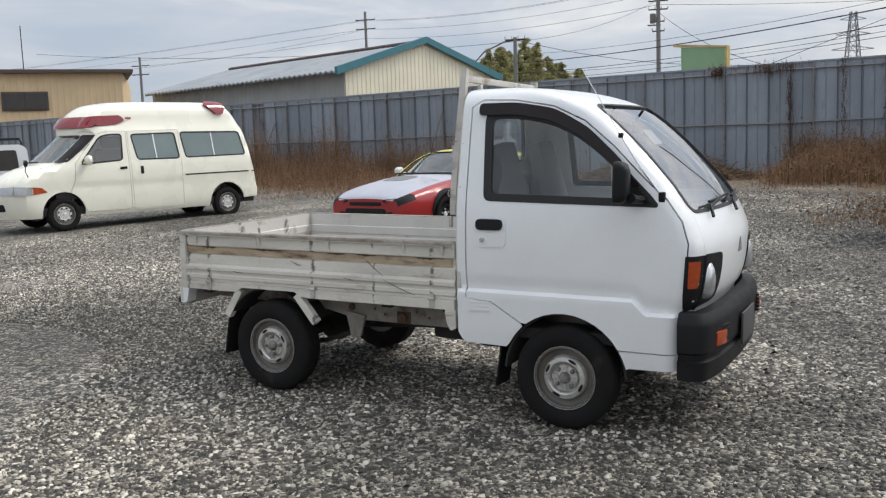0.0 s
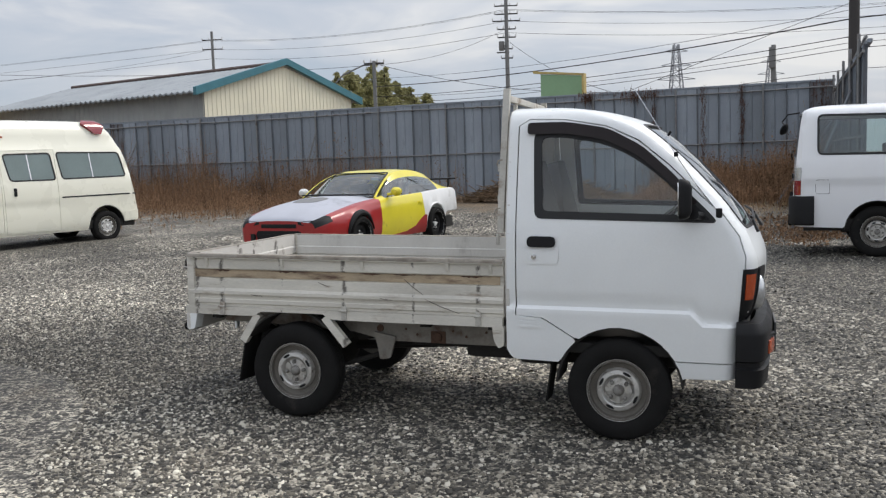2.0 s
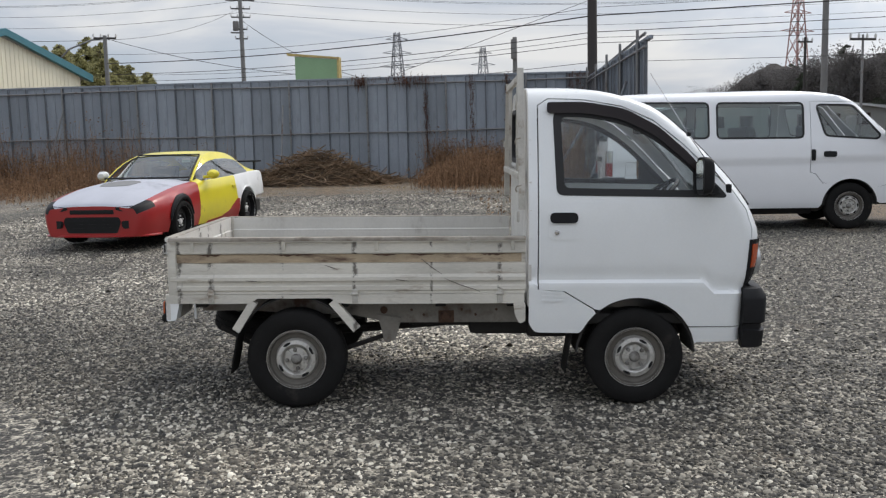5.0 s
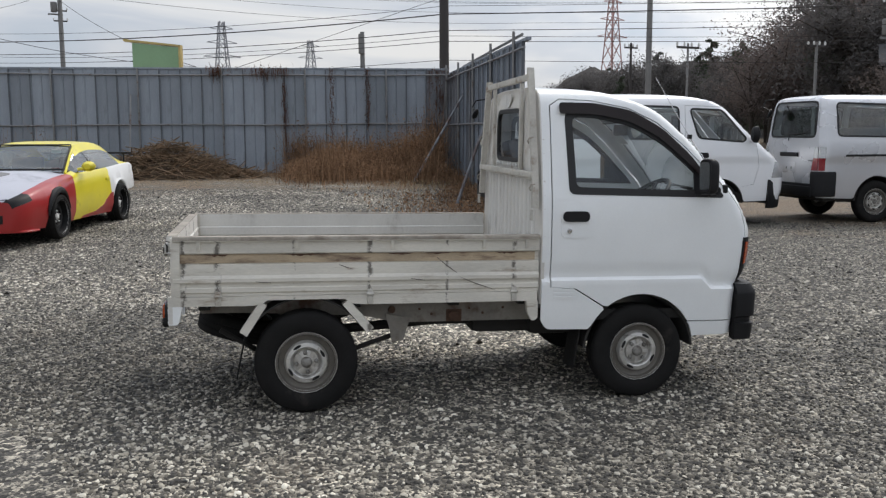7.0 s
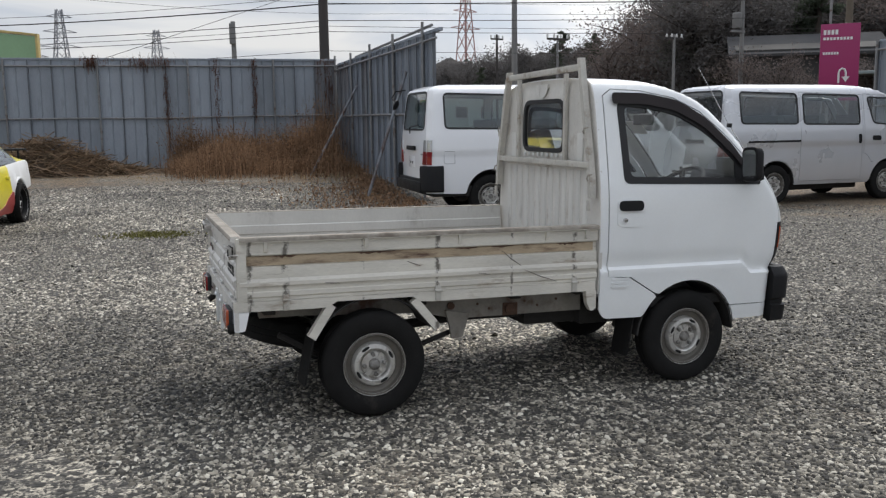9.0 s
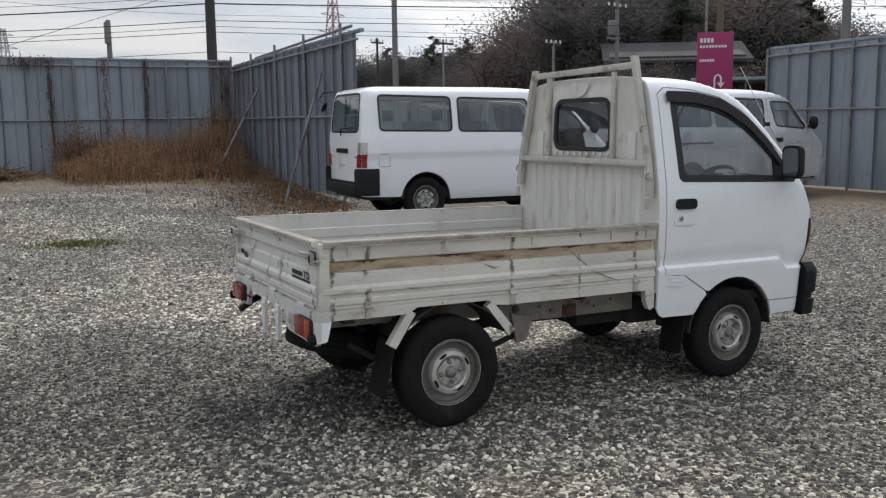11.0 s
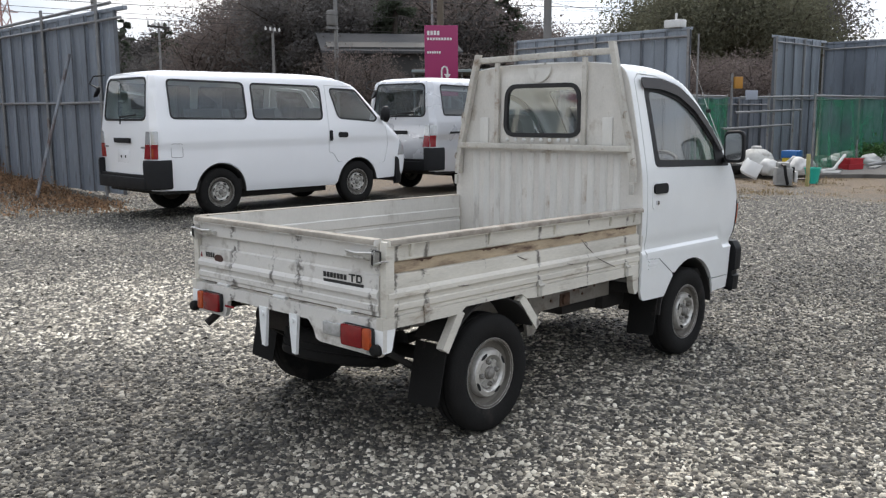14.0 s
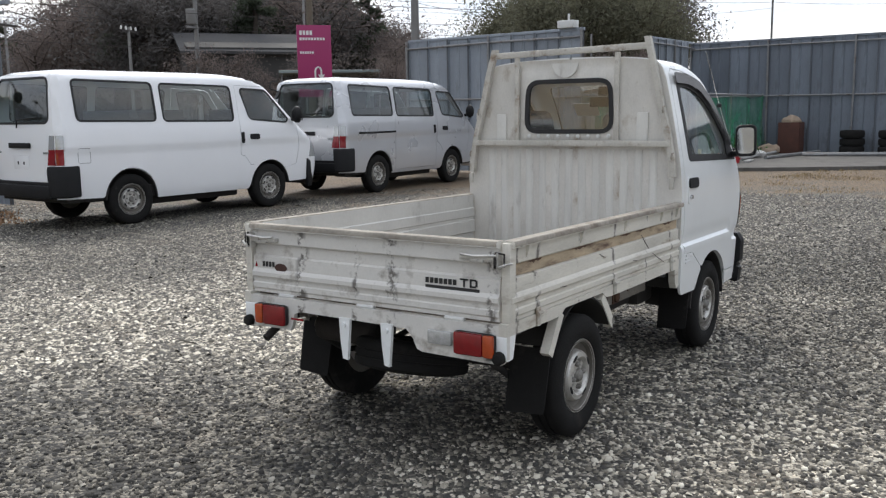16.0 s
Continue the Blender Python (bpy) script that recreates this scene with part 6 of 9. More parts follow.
    for x in (1.35, 2.25, 3.15):
        bm = B()
        extrude(bm, rounded([(x, 0.80), (x + 0.5, 0.82), (x + 0.5, 0.95), (x + 0.12, 0.96), (x - 0.06, 1.55), (x - 0.18, 1.55), (x - 0.10, 0.80)], 0.05, 3), lambda u, v, t: (u, t, v), -0.70, 0.45 if x < 3 else -0.15)
        part("bench_seat", bm, DASH, T, "dark grey bench seat")
    bm = B()
    extrude(bm, rounded([(3.95, 0.6), (4.45, 0.6), (4.40, 1.2), (4.05, 1.28), (3.85, 1.2)], 0.05, 3), lambda u, v, t: (u, t, v), -0.78, 0.78)
    part("dashboard", bm, DASH, T)
    return T


box_van(pose(-1.28, 13.77, 0.0, 0, 0, 1.06), VAN_WHITE, "white box van with black bumpers parked beside the steel fence", "parked vans")
box_van(pose(3.92, 13.85, 0.0, 0, 0, 5.0), VAN_SILVER, "silver grey box van with a sliding door parked nose-out on gravel", "parked vans", True)


# ---- ambulance ----
def ambulance():
    T = thing("ambulance", pose(-14.83, 14.28, 0.055, 0, 0, -103.8) @ Matrix.Translation((0, -0.87, 0)), "cream high-roof ambulance van with red roof lamps on gravel", "ambulance")
    sec = [(0.80, 0.24), (0.85, 0.36), (0.872, 0.62), (0.868, 0.86), (0.882, 0.92), (0.878, 1.15), (0.862, 1.32), (0.825, 1.62), (0.795, 1.88), (0.780, 1.97), (0.735, 2.03), (0.725, 2.12), (0.70, 2.32), (0.64, 2.44), (0.50, 2.51), (0.25, 2.545), (0.0, 2.552)]
    fro = [(4.34, 0.24), (4.42, 0.50), (4.46, 0.78), (4.40, 0.95), (4.22, 1.10), (3.98, 1.21), (3.72, 1.30), (3.42, 1.52), (3.12, 1.78), (3.02, 1.90), (3.06, 1.96), (3.04, 2.05), (2.90, 2.22), (2.62, 2.42), (2.30, 2.50), (1.90, 2.54), (1.3, 2.552)]
    rea = [(-0.80, 0.24), (-0.80, 0.62), (-0.76, 1.0), (-0.60, 1.75), (-0.38, 2.2), (-0.16, 2.44), (0.1, 2.52), (0.6, 2.552)]
    S = Shell(sec, fro, rea, 0.26, 0.24, 0.12, 0.03)
    hr, hf, r = 0.0, 3.60, 0.325
    bottom = [(-0.79, 0.42), (-0.42, 0.40)] + arc(hr, 0.35, 0.42, 170, 4) + [(0.44, 0.27), (3.18, 0.27)] + arc(hf, 0.34, 0.42, 178, 10) + [(4.02, 0.27), (4.34, 0.27)]
    w1 = [(-0.50, 1.37), (0.95, 1.35), (1.03, 1.88), (-0.38, 1.87)]
    w2 = [(1.10, 1.34), (2.03, 1.34), (2.13, 1.85), (1.17, 1.87)]
    w3 = [(2.36, 1.34), (3.20, 1.285), (3.16, 1.36), (2.80, 1.80), (2.66, 1.85), (2.33, 1.86)]
    fd = [(2.22, 0.38), (2.30, 0.34), (3.14, 0.34)] + arc(hf, 0.34, 0.42, 160, 110, 6) + [(3.36, 0.95), (3.32, 1.30), (2.84, 1.86), (2.66, 1.92), (2.24, 1.92)]
    sd = [(1.06, 0.32), (2.16, 0.32), (2.20, 1.92), (1.08, 1.94)]
    ws = rounded([(-0.66, S.tz(1.33)), (0.66, S.tz(1.33)), (0.59, S.tz(1.865)), (-0.59, S.tz(1.865))], 0.1, 4)
    bm = B()
    for way in (-1, 1):
        panel(bm, S.outline(bottom), [grow(S.poly(fd), 0.008), grow(S.poly(sd), 0.008), S.poly(rounded(w1, 0.07, 4))], S.side(way), 0.12, 0.02, -way)
    panel(bm, S.front_outline(0.27), [ws], S.front(), 0.12, 0.02, 1)
    panel(bm, S.rear_outline(0.42), [], S.rear(), 0.15, 0.02, -1)
    part("ambulance_body", bm, AMB_CREAM, T, "", 35)
    for way in (-1, 1):
        bm = B()
        panel(bm, S.poly(fd), [S.poly(rounded(w3, 0.07, 4))], S.side(way), 0.055, 0.03, -way)
        d = part("front_door", bm, AMB_CREAM, T, "", 35)
        bm = B()
        panel(bm, S.poly(rounded([(2.28, 1.155), (2.43, 1.15), (2.43, 1.20), (2.28, 1.205)], 0.02, 3)), [], S.side(way, 0.012), 0.1, 0.012, -way)
        part("door_handle", bm, BLACK, d, "black door handle")
        bm = B()
        panel(bm, S.poly(sd), [S.poly(rounded(w2, 0.07, 4))], S.side(way), 0.055, 0.03, -way)
        s = part("sliding_door", bm, AMB_CREAM, T, "", 35)
        bm = B()
        panel(bm, S.poly(rounded([(1.93, 1.04), (1.99, 1.04), (1.99, 1.20), (1.93, 1.20)], 0.02, 3)), [], S.side(way, 0.012), 0.1, 0.012, -way)
        part("door_handle", bm, BLACK, s, "black upright handle")
        bm = B()
        panel(bm, S.poly([(-0.72, 0.975), (1.0, 0.966), (1.0, 0.994), (-0.72, 1.003)]), [], S.side(way, 0.004), 0.2, 0.008, -way)
        part("door_track", bm, GASKET, T, "dark sliding door track")
        for w, lab in ((w1, "frosted rear side window"), (w2, "frosted sliding door window")):
            w = rounded(w, 0.07, 4)
            bm = B()
            ring(bm, S.poly(grow(w, -0.012)), S.side(way, 0.004), 0.028, 0.012, -way, 0.12)
            fr = part("window_frame", bm, GASKET, T, "black window seal")
            bm = B()
            panel(bm, S.poly(grow(w, 0.004)), [], S.side(way, -0.004), 0.2, 0.005, -way)
            part("pane", bm, FROST, fr, lab)
            xm = (w[0][0] + w[len(w) // 2][0]) / 2
            bm = B()
            panel(bm, S.poly([(xm - 0.012, 1.36), (xm + 0.012, 1.36), (xm + 0.05, 1.86), (xm + 0.026, 1.86)]), [], S.side(way, 0.003), 0.2, 0.006, -way)
            part("pane_divider", bm, CHROME, fr)
        van_glass(T, S, [w3], way, GLASS_DK, "clear door window")
        for hx in (hr, hf):
            bm = B()
            a = arc(hx, 0.345, 0.416, 178, 2, 16)
            extrude(bm, a + [(x - (x - hx) * 0.03, z - 0.01) for x, z in a][::-1], lambda u, v, t: (u, way * t, v), 0.5, 0.85)
            part("wheel_arch", bm, UNDER, T)
            wheel(T, hx, way * 0.765, r, r, 0.195, 0.19, way, 8, STEEL_BRIGHT, STEEL_BRIGHT, nuts=6)
        bm = B()
        panel(bm, S.poly([(3.90, 0.77), (4.17, 0.735), (4.17, 0.885), (4.0, 0.86)]), [], S.side(way, 0.008), 0.06, 0.012, -way)
        part("turn_signal", bm, AMBER, T, "amber corner lamp")
        bm = B()
        panel(bm, [(way * 0.30, S.tz(0.74)), (way * 0.64, S.tz(0.72)), (way * 0.64, S.tz(0.90)), (way * 0.33, S.tz(0.88))], [], S.front(0.012), 0.08, 0.012, 1)
        panel(bm, S.poly([(4.18, 0.735)] + [(S.xf(z) - 0.002, z) for z in (0.72, 0.80, 0.90)] + [(4.18, 0.885)]), [], S.side(way, 0.010), 0.06, 0.012, -way)
        part("headlamp", bm, CLEAR, T, "clear headlamp")
        bm = B()
        zz = np.linspace(1.34, 1.86, 8)
        panel(bm, S.poly([(S.xf(z) - 0.19, z) for z in zz] + [(S.xf(z) - 0.002, z) for z in zz[::-1]]), [], S.side(way, 0.006), 0.06, 0.006, -way)
        part("windscreen_corner", bm, SMOKE, T, "dark wrapped windscreen corner")
        # wrap-round red roof lamp and the small one at the tail
        bm = B()
        panel(bm, S.poly(rounded([(2.20, 2.13), (2.40, 2.06), (3.062, 1.985), (3.05, 2.04), (2.965, 2.14), (2.885, 2.225), (2.30, 2.245)], [0.05, 0.05, 0, 0, 0, 0, 0.05], 3)), [], S.side(way, 0.035), 0.08, 0.05, -way)
        panel(bm, [(0.0, S.tz(1.985)), (way * 0.545, S.tz(1.985)), (way * 0.525, S.tz(2.20)), (0.0, S.tz(2.21))], [], S.front(0.04), 0.08, 0.05, 1)
        # the lens runs on round the corner
        rows = []
        for z, x in ((1.985, 3.06), (2.04, 3.045), (2.10, 3.00), (2.15, 2.955), (2.205, 2.90)):
            a, b = Vector(S.side(way, 0.035)(x - 0.05, S.sz(z))), Vector(S.front(0.04)(way * 0.54, S.tz(z)))
            n = (Vector((3.3, way * 0.9, 0)) - Vector((2.6, 0, 0))).normalized()
            rows.append([bm.verts.new(a.lerp(b, f) + n * 0.05 * math.sin(math.pi * f)) for f in np.linspace(0, 1, 7)])
        for ra, rb in zip(rows, rows[1:]):
            for i in range(6):
                bm.faces.new((ra[i], ra[i + 1], rb[i + 1], rb[i]))
        part("roof_lamp", bm, LAMP_RED, T, "red wrap-round roof lamp")
        bm = B()
        panel(bm, S.poly(rounded([(-0.14, 2.40), (-0.04, 2.245), (0.10, 2.25), (0.36, 2.45), (0.30, 2.50), (-0.06, 2.49)], 0.04, 3)), [], S.side(way, 0.055), 0.04, 0.07, -way)
        part("tail_roof_lamp", bm, LAMP_RED, T, "red rear roof lamp")
        bm = B()
        panel(bm, S.poly(rounded([(2.06, 2.17), (2.18, 2.17), (2.18, 2.205), (2.06, 2.205)], 0.012, 3)), [], S.side(way, 0.02), 0.06, 0.03, -way)
        part("side_marker", bm, AMBER, T)
        bm = B()
        y = way * (S.yz(1.3) + 0.12)
        lathe(bm, [(0.06, 0.05), (0.085, 0.03), (0.088, -0.02), (0.05, -0.07), (0.001, -0.08)], 16, Matrix.Translation((3.10, y, 1.36)) @ pose(0, 0, 0, 0, 0, 90) @ Matrix.Diagonal((1.2, 1, 1.15, 1)))
        tube(bm, [(3.16, way * (S.yz(1.3) - 0.02), 1.31), (3.12, y, 1.33)], 0.025, 8)
        part("door_mirror", bm, AMB_CREAM, T, "cream door mirror")
        bm = B()
        panel(bm, S.poly([(-0.80, 0.44), (-0.40, 0.42), (-0.42, 0.60), (-0.79, 0.64)]), [], S.side(way, 0.012), 0.1, 0.02, -way)
        part("bumper_corner", bm, AMB_CREAM, T)
    bm = B()
    panel(bm, grow(ws, 0.01), [], S.front(-0.008), 0.2, 0, 1)
    part("windscreen", bm, GLASS_DK, T, "clear windscreen").visible_shadow = False
    bm = B()
    at = S.front(0.03)
    for k in range(4):
        tube(bm, [at(y, S.tz(0.72 + 0.035 * k)) for y in np.linspace(-0.28, 0.28, 9)], 0.012, 6)
    part("grille", bm, BLACK, T, "black front grille")
    bm = B()
    panel(bm, rounded([(-0.40, S.tz(0.42)), (0.40, S.tz(0.42)), (0.40, S.tz(0.56)), (-0.40, S.tz(0.56))], 0.03, 3), [], S.front(0.01), 0.1, 0.012, 1)
    part("air_intake", bm, DARKSLOT, T, "dark air intake")
    bm = B()
    y = 0.80
    tube(bm, [(4.16, y - 0.1, 1.02), (4.20, y - 0.06, 1.10), (4.26, y, 1.18), (4.24, y, 1.30)], 0.008, 6)
    lathe(bm, [(0.06, 0.02), (0.062, -0.02), (0.001, -0.04)], 14, Matrix.Translation((4.24, y, 1.34)) @ pose(0, 0, 0, 0, 0, 90))
    part("wing_mirror", bm, BLACK, T, "black wing mirror on a bent stalk")
    bm = B()
    tube(bm, [at(y, S.tz(1.335)) for y in np.linspace(-0.55, 0.35, 9)], 0.012, 6)
    part("wiper", bm, BLACK, T)
    bm = B()
    box(bm, -0.7, 4.2, -0.80, 0.80, 0.30, 0.46, 0.02)
    part("underbody", bm, UNDER, T)
    bm = B()
    extrude(bm, rounded([(2.25, 0.7), (2.75, 0.72), (2.72, 0.9), (2.4, 0.92), (2.25, 1.6), (2.12, 1.6)], 0.05, 3), lambda u, v, t: (u, t, v), -0.7, 0.7)
    part("seat", bm, DASH, T)
    bm = B()
    extrude(bm, rounded([(3.2, 0.6), (3.7, 0.6), (3.7, 1.22), (3.3, 1.28), (3.12, 1.15)], 0.05, 3), lambda u, v, t: (u, t, v), -0.75, 0.75)
    part("dashboard", bm, DASH, T)
    return T


FROST = material("frosted_glass", (0.15, 0.20, 0.195), 0.12, 0, 0.18, 1.5, 0, 40, coat=0.5)
ambulance()


GLASS_COUPE = glass("coupe_windscreen", (0.74, 0.92, 0.88), 0.74, 0.09)


# ---- two-door coupe with panels of many colours ----
def coupe():
    yaw = -95.07
    T = thing("sports_coupe", pose(-7.29, 14.27, ground_at(-7.6, 13.0) + 0.005, 0, 0, yaw) @ Matrix.Translation((0, -0.86, 0)), "low two-door coupe with yellow, red, white and grey primer panels", "car")
    zc = [(-1.12, 0.80), (-1.08, 0.92), (-0.95, 0.97), (-0.72, 0.985), (-0.45, 1.10), (-0.15, 1.215), (0.2, 1.285), (0.55, 1.305), (0.85, 1.29), (1.1, 1.235), (1.5, 1.05), (1.82, 0.905), (2.2, 0.89), (2.7, 0.82), (3.1, 0.735), (3.30, 0.67), (3.37, 0.635), (3.40, 0.60)]
    zb = [(-1.12, 0.78), (-1.0, 0.90), (-0.5, 0.93), (0.5, 0.885), (1.5, 0.855), (1.9, 0.83), (2.5, 0.77), (3.0, 0.685), (3.25, 0.625), (3.37, 0.585), (3.40, 0.56)]
    wd = [(-1.12, 0.80), (-1.05, 0.88), (-0.8, 0.95), (-0.3, 1.0), (2.5, 1.0), (2.9, 0.99), (3.15, 0.96), (3.28, 0.91), (3.37, 0.84), (3.40, 0.78)]
    hf, hr, rr = 2.48, 0.0, 0.355
    zcs, zbs, wds = [[(p.x, p.y) for p in spline(q, 4)] for q in (zc, zb, wd)]

    def station(x):
        c, b, w = along(zcs, x), along(zbs, x), along(wds, x)
        z0 = 0.19 + 0.30 * smooth((-0.30 - x) / 0.08)
        for h in (hf, hr):
            if abs(x - h) < rr:
                z0 = max(z0, 0.30 + math.sqrt(rr * rr - (x - h) ** 2))
        flare = 0.035 * max(smooth(1.6 - abs(x - hf) / 0.4), smooth(1.6 - abs(x - hr) / 0.4))
        rows = [(0.80 * w + flare, z0), (0.845 * w + flare, max(min(0.32, b - 0.2), z0 + 0.01)), (0.86 * w + flare * 0.8, max(min(0.50, b - 0.13), z0 + 0.03)), (0.852 * w + flare * 0.3, max(min(0.66, b - 0.075), z0 + 0.05)),
                (0.825 * w, max(b - 0.03, z0 + 0.06)), (0.795 * w, b)]
        g = smooth((c - b) / 0.30)
        yt, zt = 0.55 * w, c - 0.025
        for k in (0.35, 0.72, 1.0):
            y1, z1 = 0.795 * w + (yt - 0.795 * w) * k ** 1.15, b + (zt - b) * k
            y2, z2 = 0.795 * w * (1 - 0.32 * k), b + (c - b) * (1 - (1 - 0.32 * k) ** 2)
            rows.append((y1 * g + y2 * (1 - g), z1 * g + z2 * (1 - g)))
        y, z = rows[-1]
        rows += [(y * 0.90, z + (c - z) * 0.45), (y * 0.5, z + (c - z) * 0.88), (0.0, c)]
        return rows

    xs = sorted({*np.arange(-1.12, 3.36, 0.07).round(3).tolist(), 3.37, 3.385, 3.40, 3.33, 3.26, hf - rr, hf + rr, hr - rr, hr + rr, hf - rr + 0.02, hf + rr - 0.02, hr - rr + 0.02, hr + rr - 0.02, 0.36, 1.82, 1.52, 1.06, 3.02, 1.30})
    grid = [station(x) for x in xs]
    bms = {}

    def key(x, r):
        if 1.06 <= x < 1.80 and r >= (8 if x < 1.22 else 7 if x < 1.46 else 6):
            return "windscreen"
        if 5 <= r <= 6 and -0.22 < x < 1.66 and along(zcs, x) - along(zbs, x) > 0.16:
            return "side_window"
        if r >= 8 and -0.70 < x < -0.18:
            return "rear_window"
        if 3.12 <= x < 3.40 and 3 <= r <= 5:
            return "headlamp_cover"
        if x >= 3.02 and r <= 5:
            return "front_bumper"
        if r >= 5 and x >= 1.80:
            return "bonnet" if r >= 6 else "front_wing"
        if x >= 1.80 and r <= 5:
            return "front_wing"
        if 0.43 <= x < 1.80 and r <= 5:
            return "door"
        if r >= 5 and x > -0.70:
            return "roof"
        if r >= 5:
            return "boot_lid"
        return "rear_wing"

    mats = {"windscreen": GLASS_COUPE, "side_window": GLASS_DK, "rear_window": GLASS_DK, "front_bumper": GLOSS_RED, "headlamp_cover": BLACK, "bonnet": PRIMER, "front_wing": GLOSS_RED,
            "door": YELLOW, "roof": YELLOW, "boot_lid": COUPE_WHITE, "rear_wing": COUPE_WHITE}
    labels = {"bonnet": "grey primer bonnet", "door": "bright yellow door", "front_wing": "red front wing", "rear_wing": "white rear wing", "roof": "yellow roof", "front_bumper": "red front bumper", "headlamp_cover": "black headlamp cover"}
    for way in (1, -1):
        for i in range(len(xs) - 1):
            for r in range(len(grid[0]) - 1):
                bm = bms.setdefault((key((xs[i] + xs[i + 1]) / 2, r), 0 if key((xs[i] + xs[i + 1]) / 2, r) in ("windscreen", "bonnet", "roof", "boot_lid", "rear_window", "front_bumper") else way), B())
                a, b, c, d = grid[i][r], grid[i + 1][r], grid[i + 1][r + 1], grid[i][r + 1]
                q = [(xs[i], *a), (xs[i + 1], *b), (xs[i + 1], *c), (xs[i], *d)]
                bm.faces.new([bm.verts.new((x, way * y, z)) for x, y, z in q])
    for i, nm in ((0, "rear_wing"), (len(xs) - 1, "front_bumper")):
        bm = bms[(nm, 0)] if (nm, 0) in bms else bms.setdefault((nm, 1), B())
        for way in (1, -1):
            bm.faces.new([bm.verts.new((xs[i], way * y, z)) for y, z in [(0.0, grid[i][0][1])] + grid[i]])
    for (nm, way), bm in bms.items():
        bmesh.ops.remove_doubles(bm, verts=bm.verts[:], dist=0.0005)
        ob = part(nm, bm, mats[nm], T, labels.get(nm, ""), 38)
        if "window" in nm or nm == "windscreen":
            ob.visible_shadow = False
    # slanting red sill behind the door
    def flank(x, z, way):
        rows = station(x)[:6]
        return float(np.interp(z, [q[1] for q in rows], [q[0] for q in rows])) * way

    for way in (-1, 1):
        bm = B()
        sill = [(0.372, 0.192), (1.55, 0.192), (1.50, 0.225), (1.0, 0.255), (0.72, 0.33), (0.56, 0.43), (0.44, 0.50), (0.372, 0.50)]
        panel(bm, sill, [], lambda u, v: (u, flank(u, v, way) + 0.008 * way, v), 0.05, 0.007, -way)
        part("side_skirt", bm, GLOSS_RED, T, "red side sill")
    # nose openings, lamps, splitter
    bm = B()
    extrude(bm, rounded([(-0.40, 0.45), (0.40, 0.45), (0.43, 0.38), (0.37, 0.23), (-0.37, 0.23), (-0.43, 0.38)], 0.03, 3), lambda u, v, t: (t, u, v), 3.30, 3.406)
    part("nose_opening", bm, DARKSLOT, T, "wide dark nose opening")
    for z in (0.30, 0.35, 0.40):
        bm = B()
        box(bm, 3.404, 3.409, -0.36, 0.36, z - 0.004, z + 0.004)
        part("grille_bar", bm, BLACK, T)
    bm = B()
    path = [(3.06, 0.84), (3.22, 0.80), (3.34, 0.66), (3.415, 0.40), (3.44, 0.0)]
    path = [(p.x, p.y) for p in spline(path, 4)]
    swept(bm, [(x, -y) for x, y in path] + [(x, y) for x, y in path[-2::-1]], [(-0.08, 0.175), (0.012, 0.175), (0.018, 0.19), (0.0, 0.205), (-0.08, 0.205)])
    part("front_lip", bm, GLOSS_RED, T, "red front lip")
    bm = B()
    extrude(bm, rounded([(2.30, -0.42), (2.62, -0.34), (2.62, 0.10), (2.30, 0.20), (2.16, -0.1)], 0.10, 4), lambda u, v, t: (u, v, along(zcs, u) - 0.03 * (v / 0.6) ** 2 + t), -0.01, 0.006)
    part("bonnet_patch", bm, TRIM, T, "dark worn patch on the bonnet")
    bm = B()
    box(bm, 3.30, 3.404, -0.33, 0.33, 0.488, 0.552, 0.01)
    part("nose_strip", bm, BLACK, T)
    for way in (-1, 1):
        bm = B()
        extrude(bm, rounded([(-0.10, 0.40), (0.10, 0.40), (0.09, 0.30), (-0.08, 0.29)], 0.04, 4), lambda u, v, t: pose(3.375, way * 0.53, 0, 0, 0, way * 20) @ Vector((t, u, v)), -0.06, 0.028)
        part("fog_opening", bm, DARKSLOT, T, "dark oval bumper opening")
        bm = B()
        extrude(bm, rounded([(way * 0.36, 0.552), (way * 0.36, 0.585), (way * 0.60, 0.605), (way * 0.63, 0.575), (way * 0.58, 0.535), (way * 0.44, 0.530)], 0.012, 3), lambda u, v, t: (t - 0.35 * max(0, abs(u) - 0.50), u, v), 3.30, 3.408)
        part("headlamp_cover", bm, BLACK, T, "black headlamp cover")
        bm = B()
        ends = (Vector((1.80, way * station(1.80)[6][0], station(1.80)[6][1])), Vector((1.04, way * station(1.04)[8][0], station(1.04)[8][1])))
        bow = [ends[0].lerp(ends[1], f) + Vector((0, way * 0.012, 0.045)) * math.sin(math.pi * f) for f in np.linspace(0, 1, 9)]
        tube(bm, bow, 0.020, 8)
        part("windscreen_pillar", bm, YELLOW, T, "yellow windscreen pillar")
        bm = B()
        tube(bm, [q + Vector((0.02, -way * 0.03, 0.006)) for q in bow], 0.013, 6)
        part("windscreen_seal", bm, GASKET, T)
        bm = B()
        swept_path = [(hf + (rr + 0.012) * math.cos(a), 0.30 + (rr + 0.012) * math.sin(a)) for a in np.linspace(0.15, 2.9, 18)]
        tube(bm, [(x, way * 0.89, z) for x, z in swept_path], [0.012 + 0.038 * math.sin(math.pi * min(1.0, i / 15)) for i in range(len(swept_path))], 8)
        part("arch_flare", bm, BLACK, T, "black wheel arch flare")
        for h in (hf, hr):
            wheel(T, h, way * 0.815, 0.305, 0.305, 0.228, 0.215, way, 8, BLACK, STEEL_BRIGHT, "tyre", True, 5)
        bm = B()
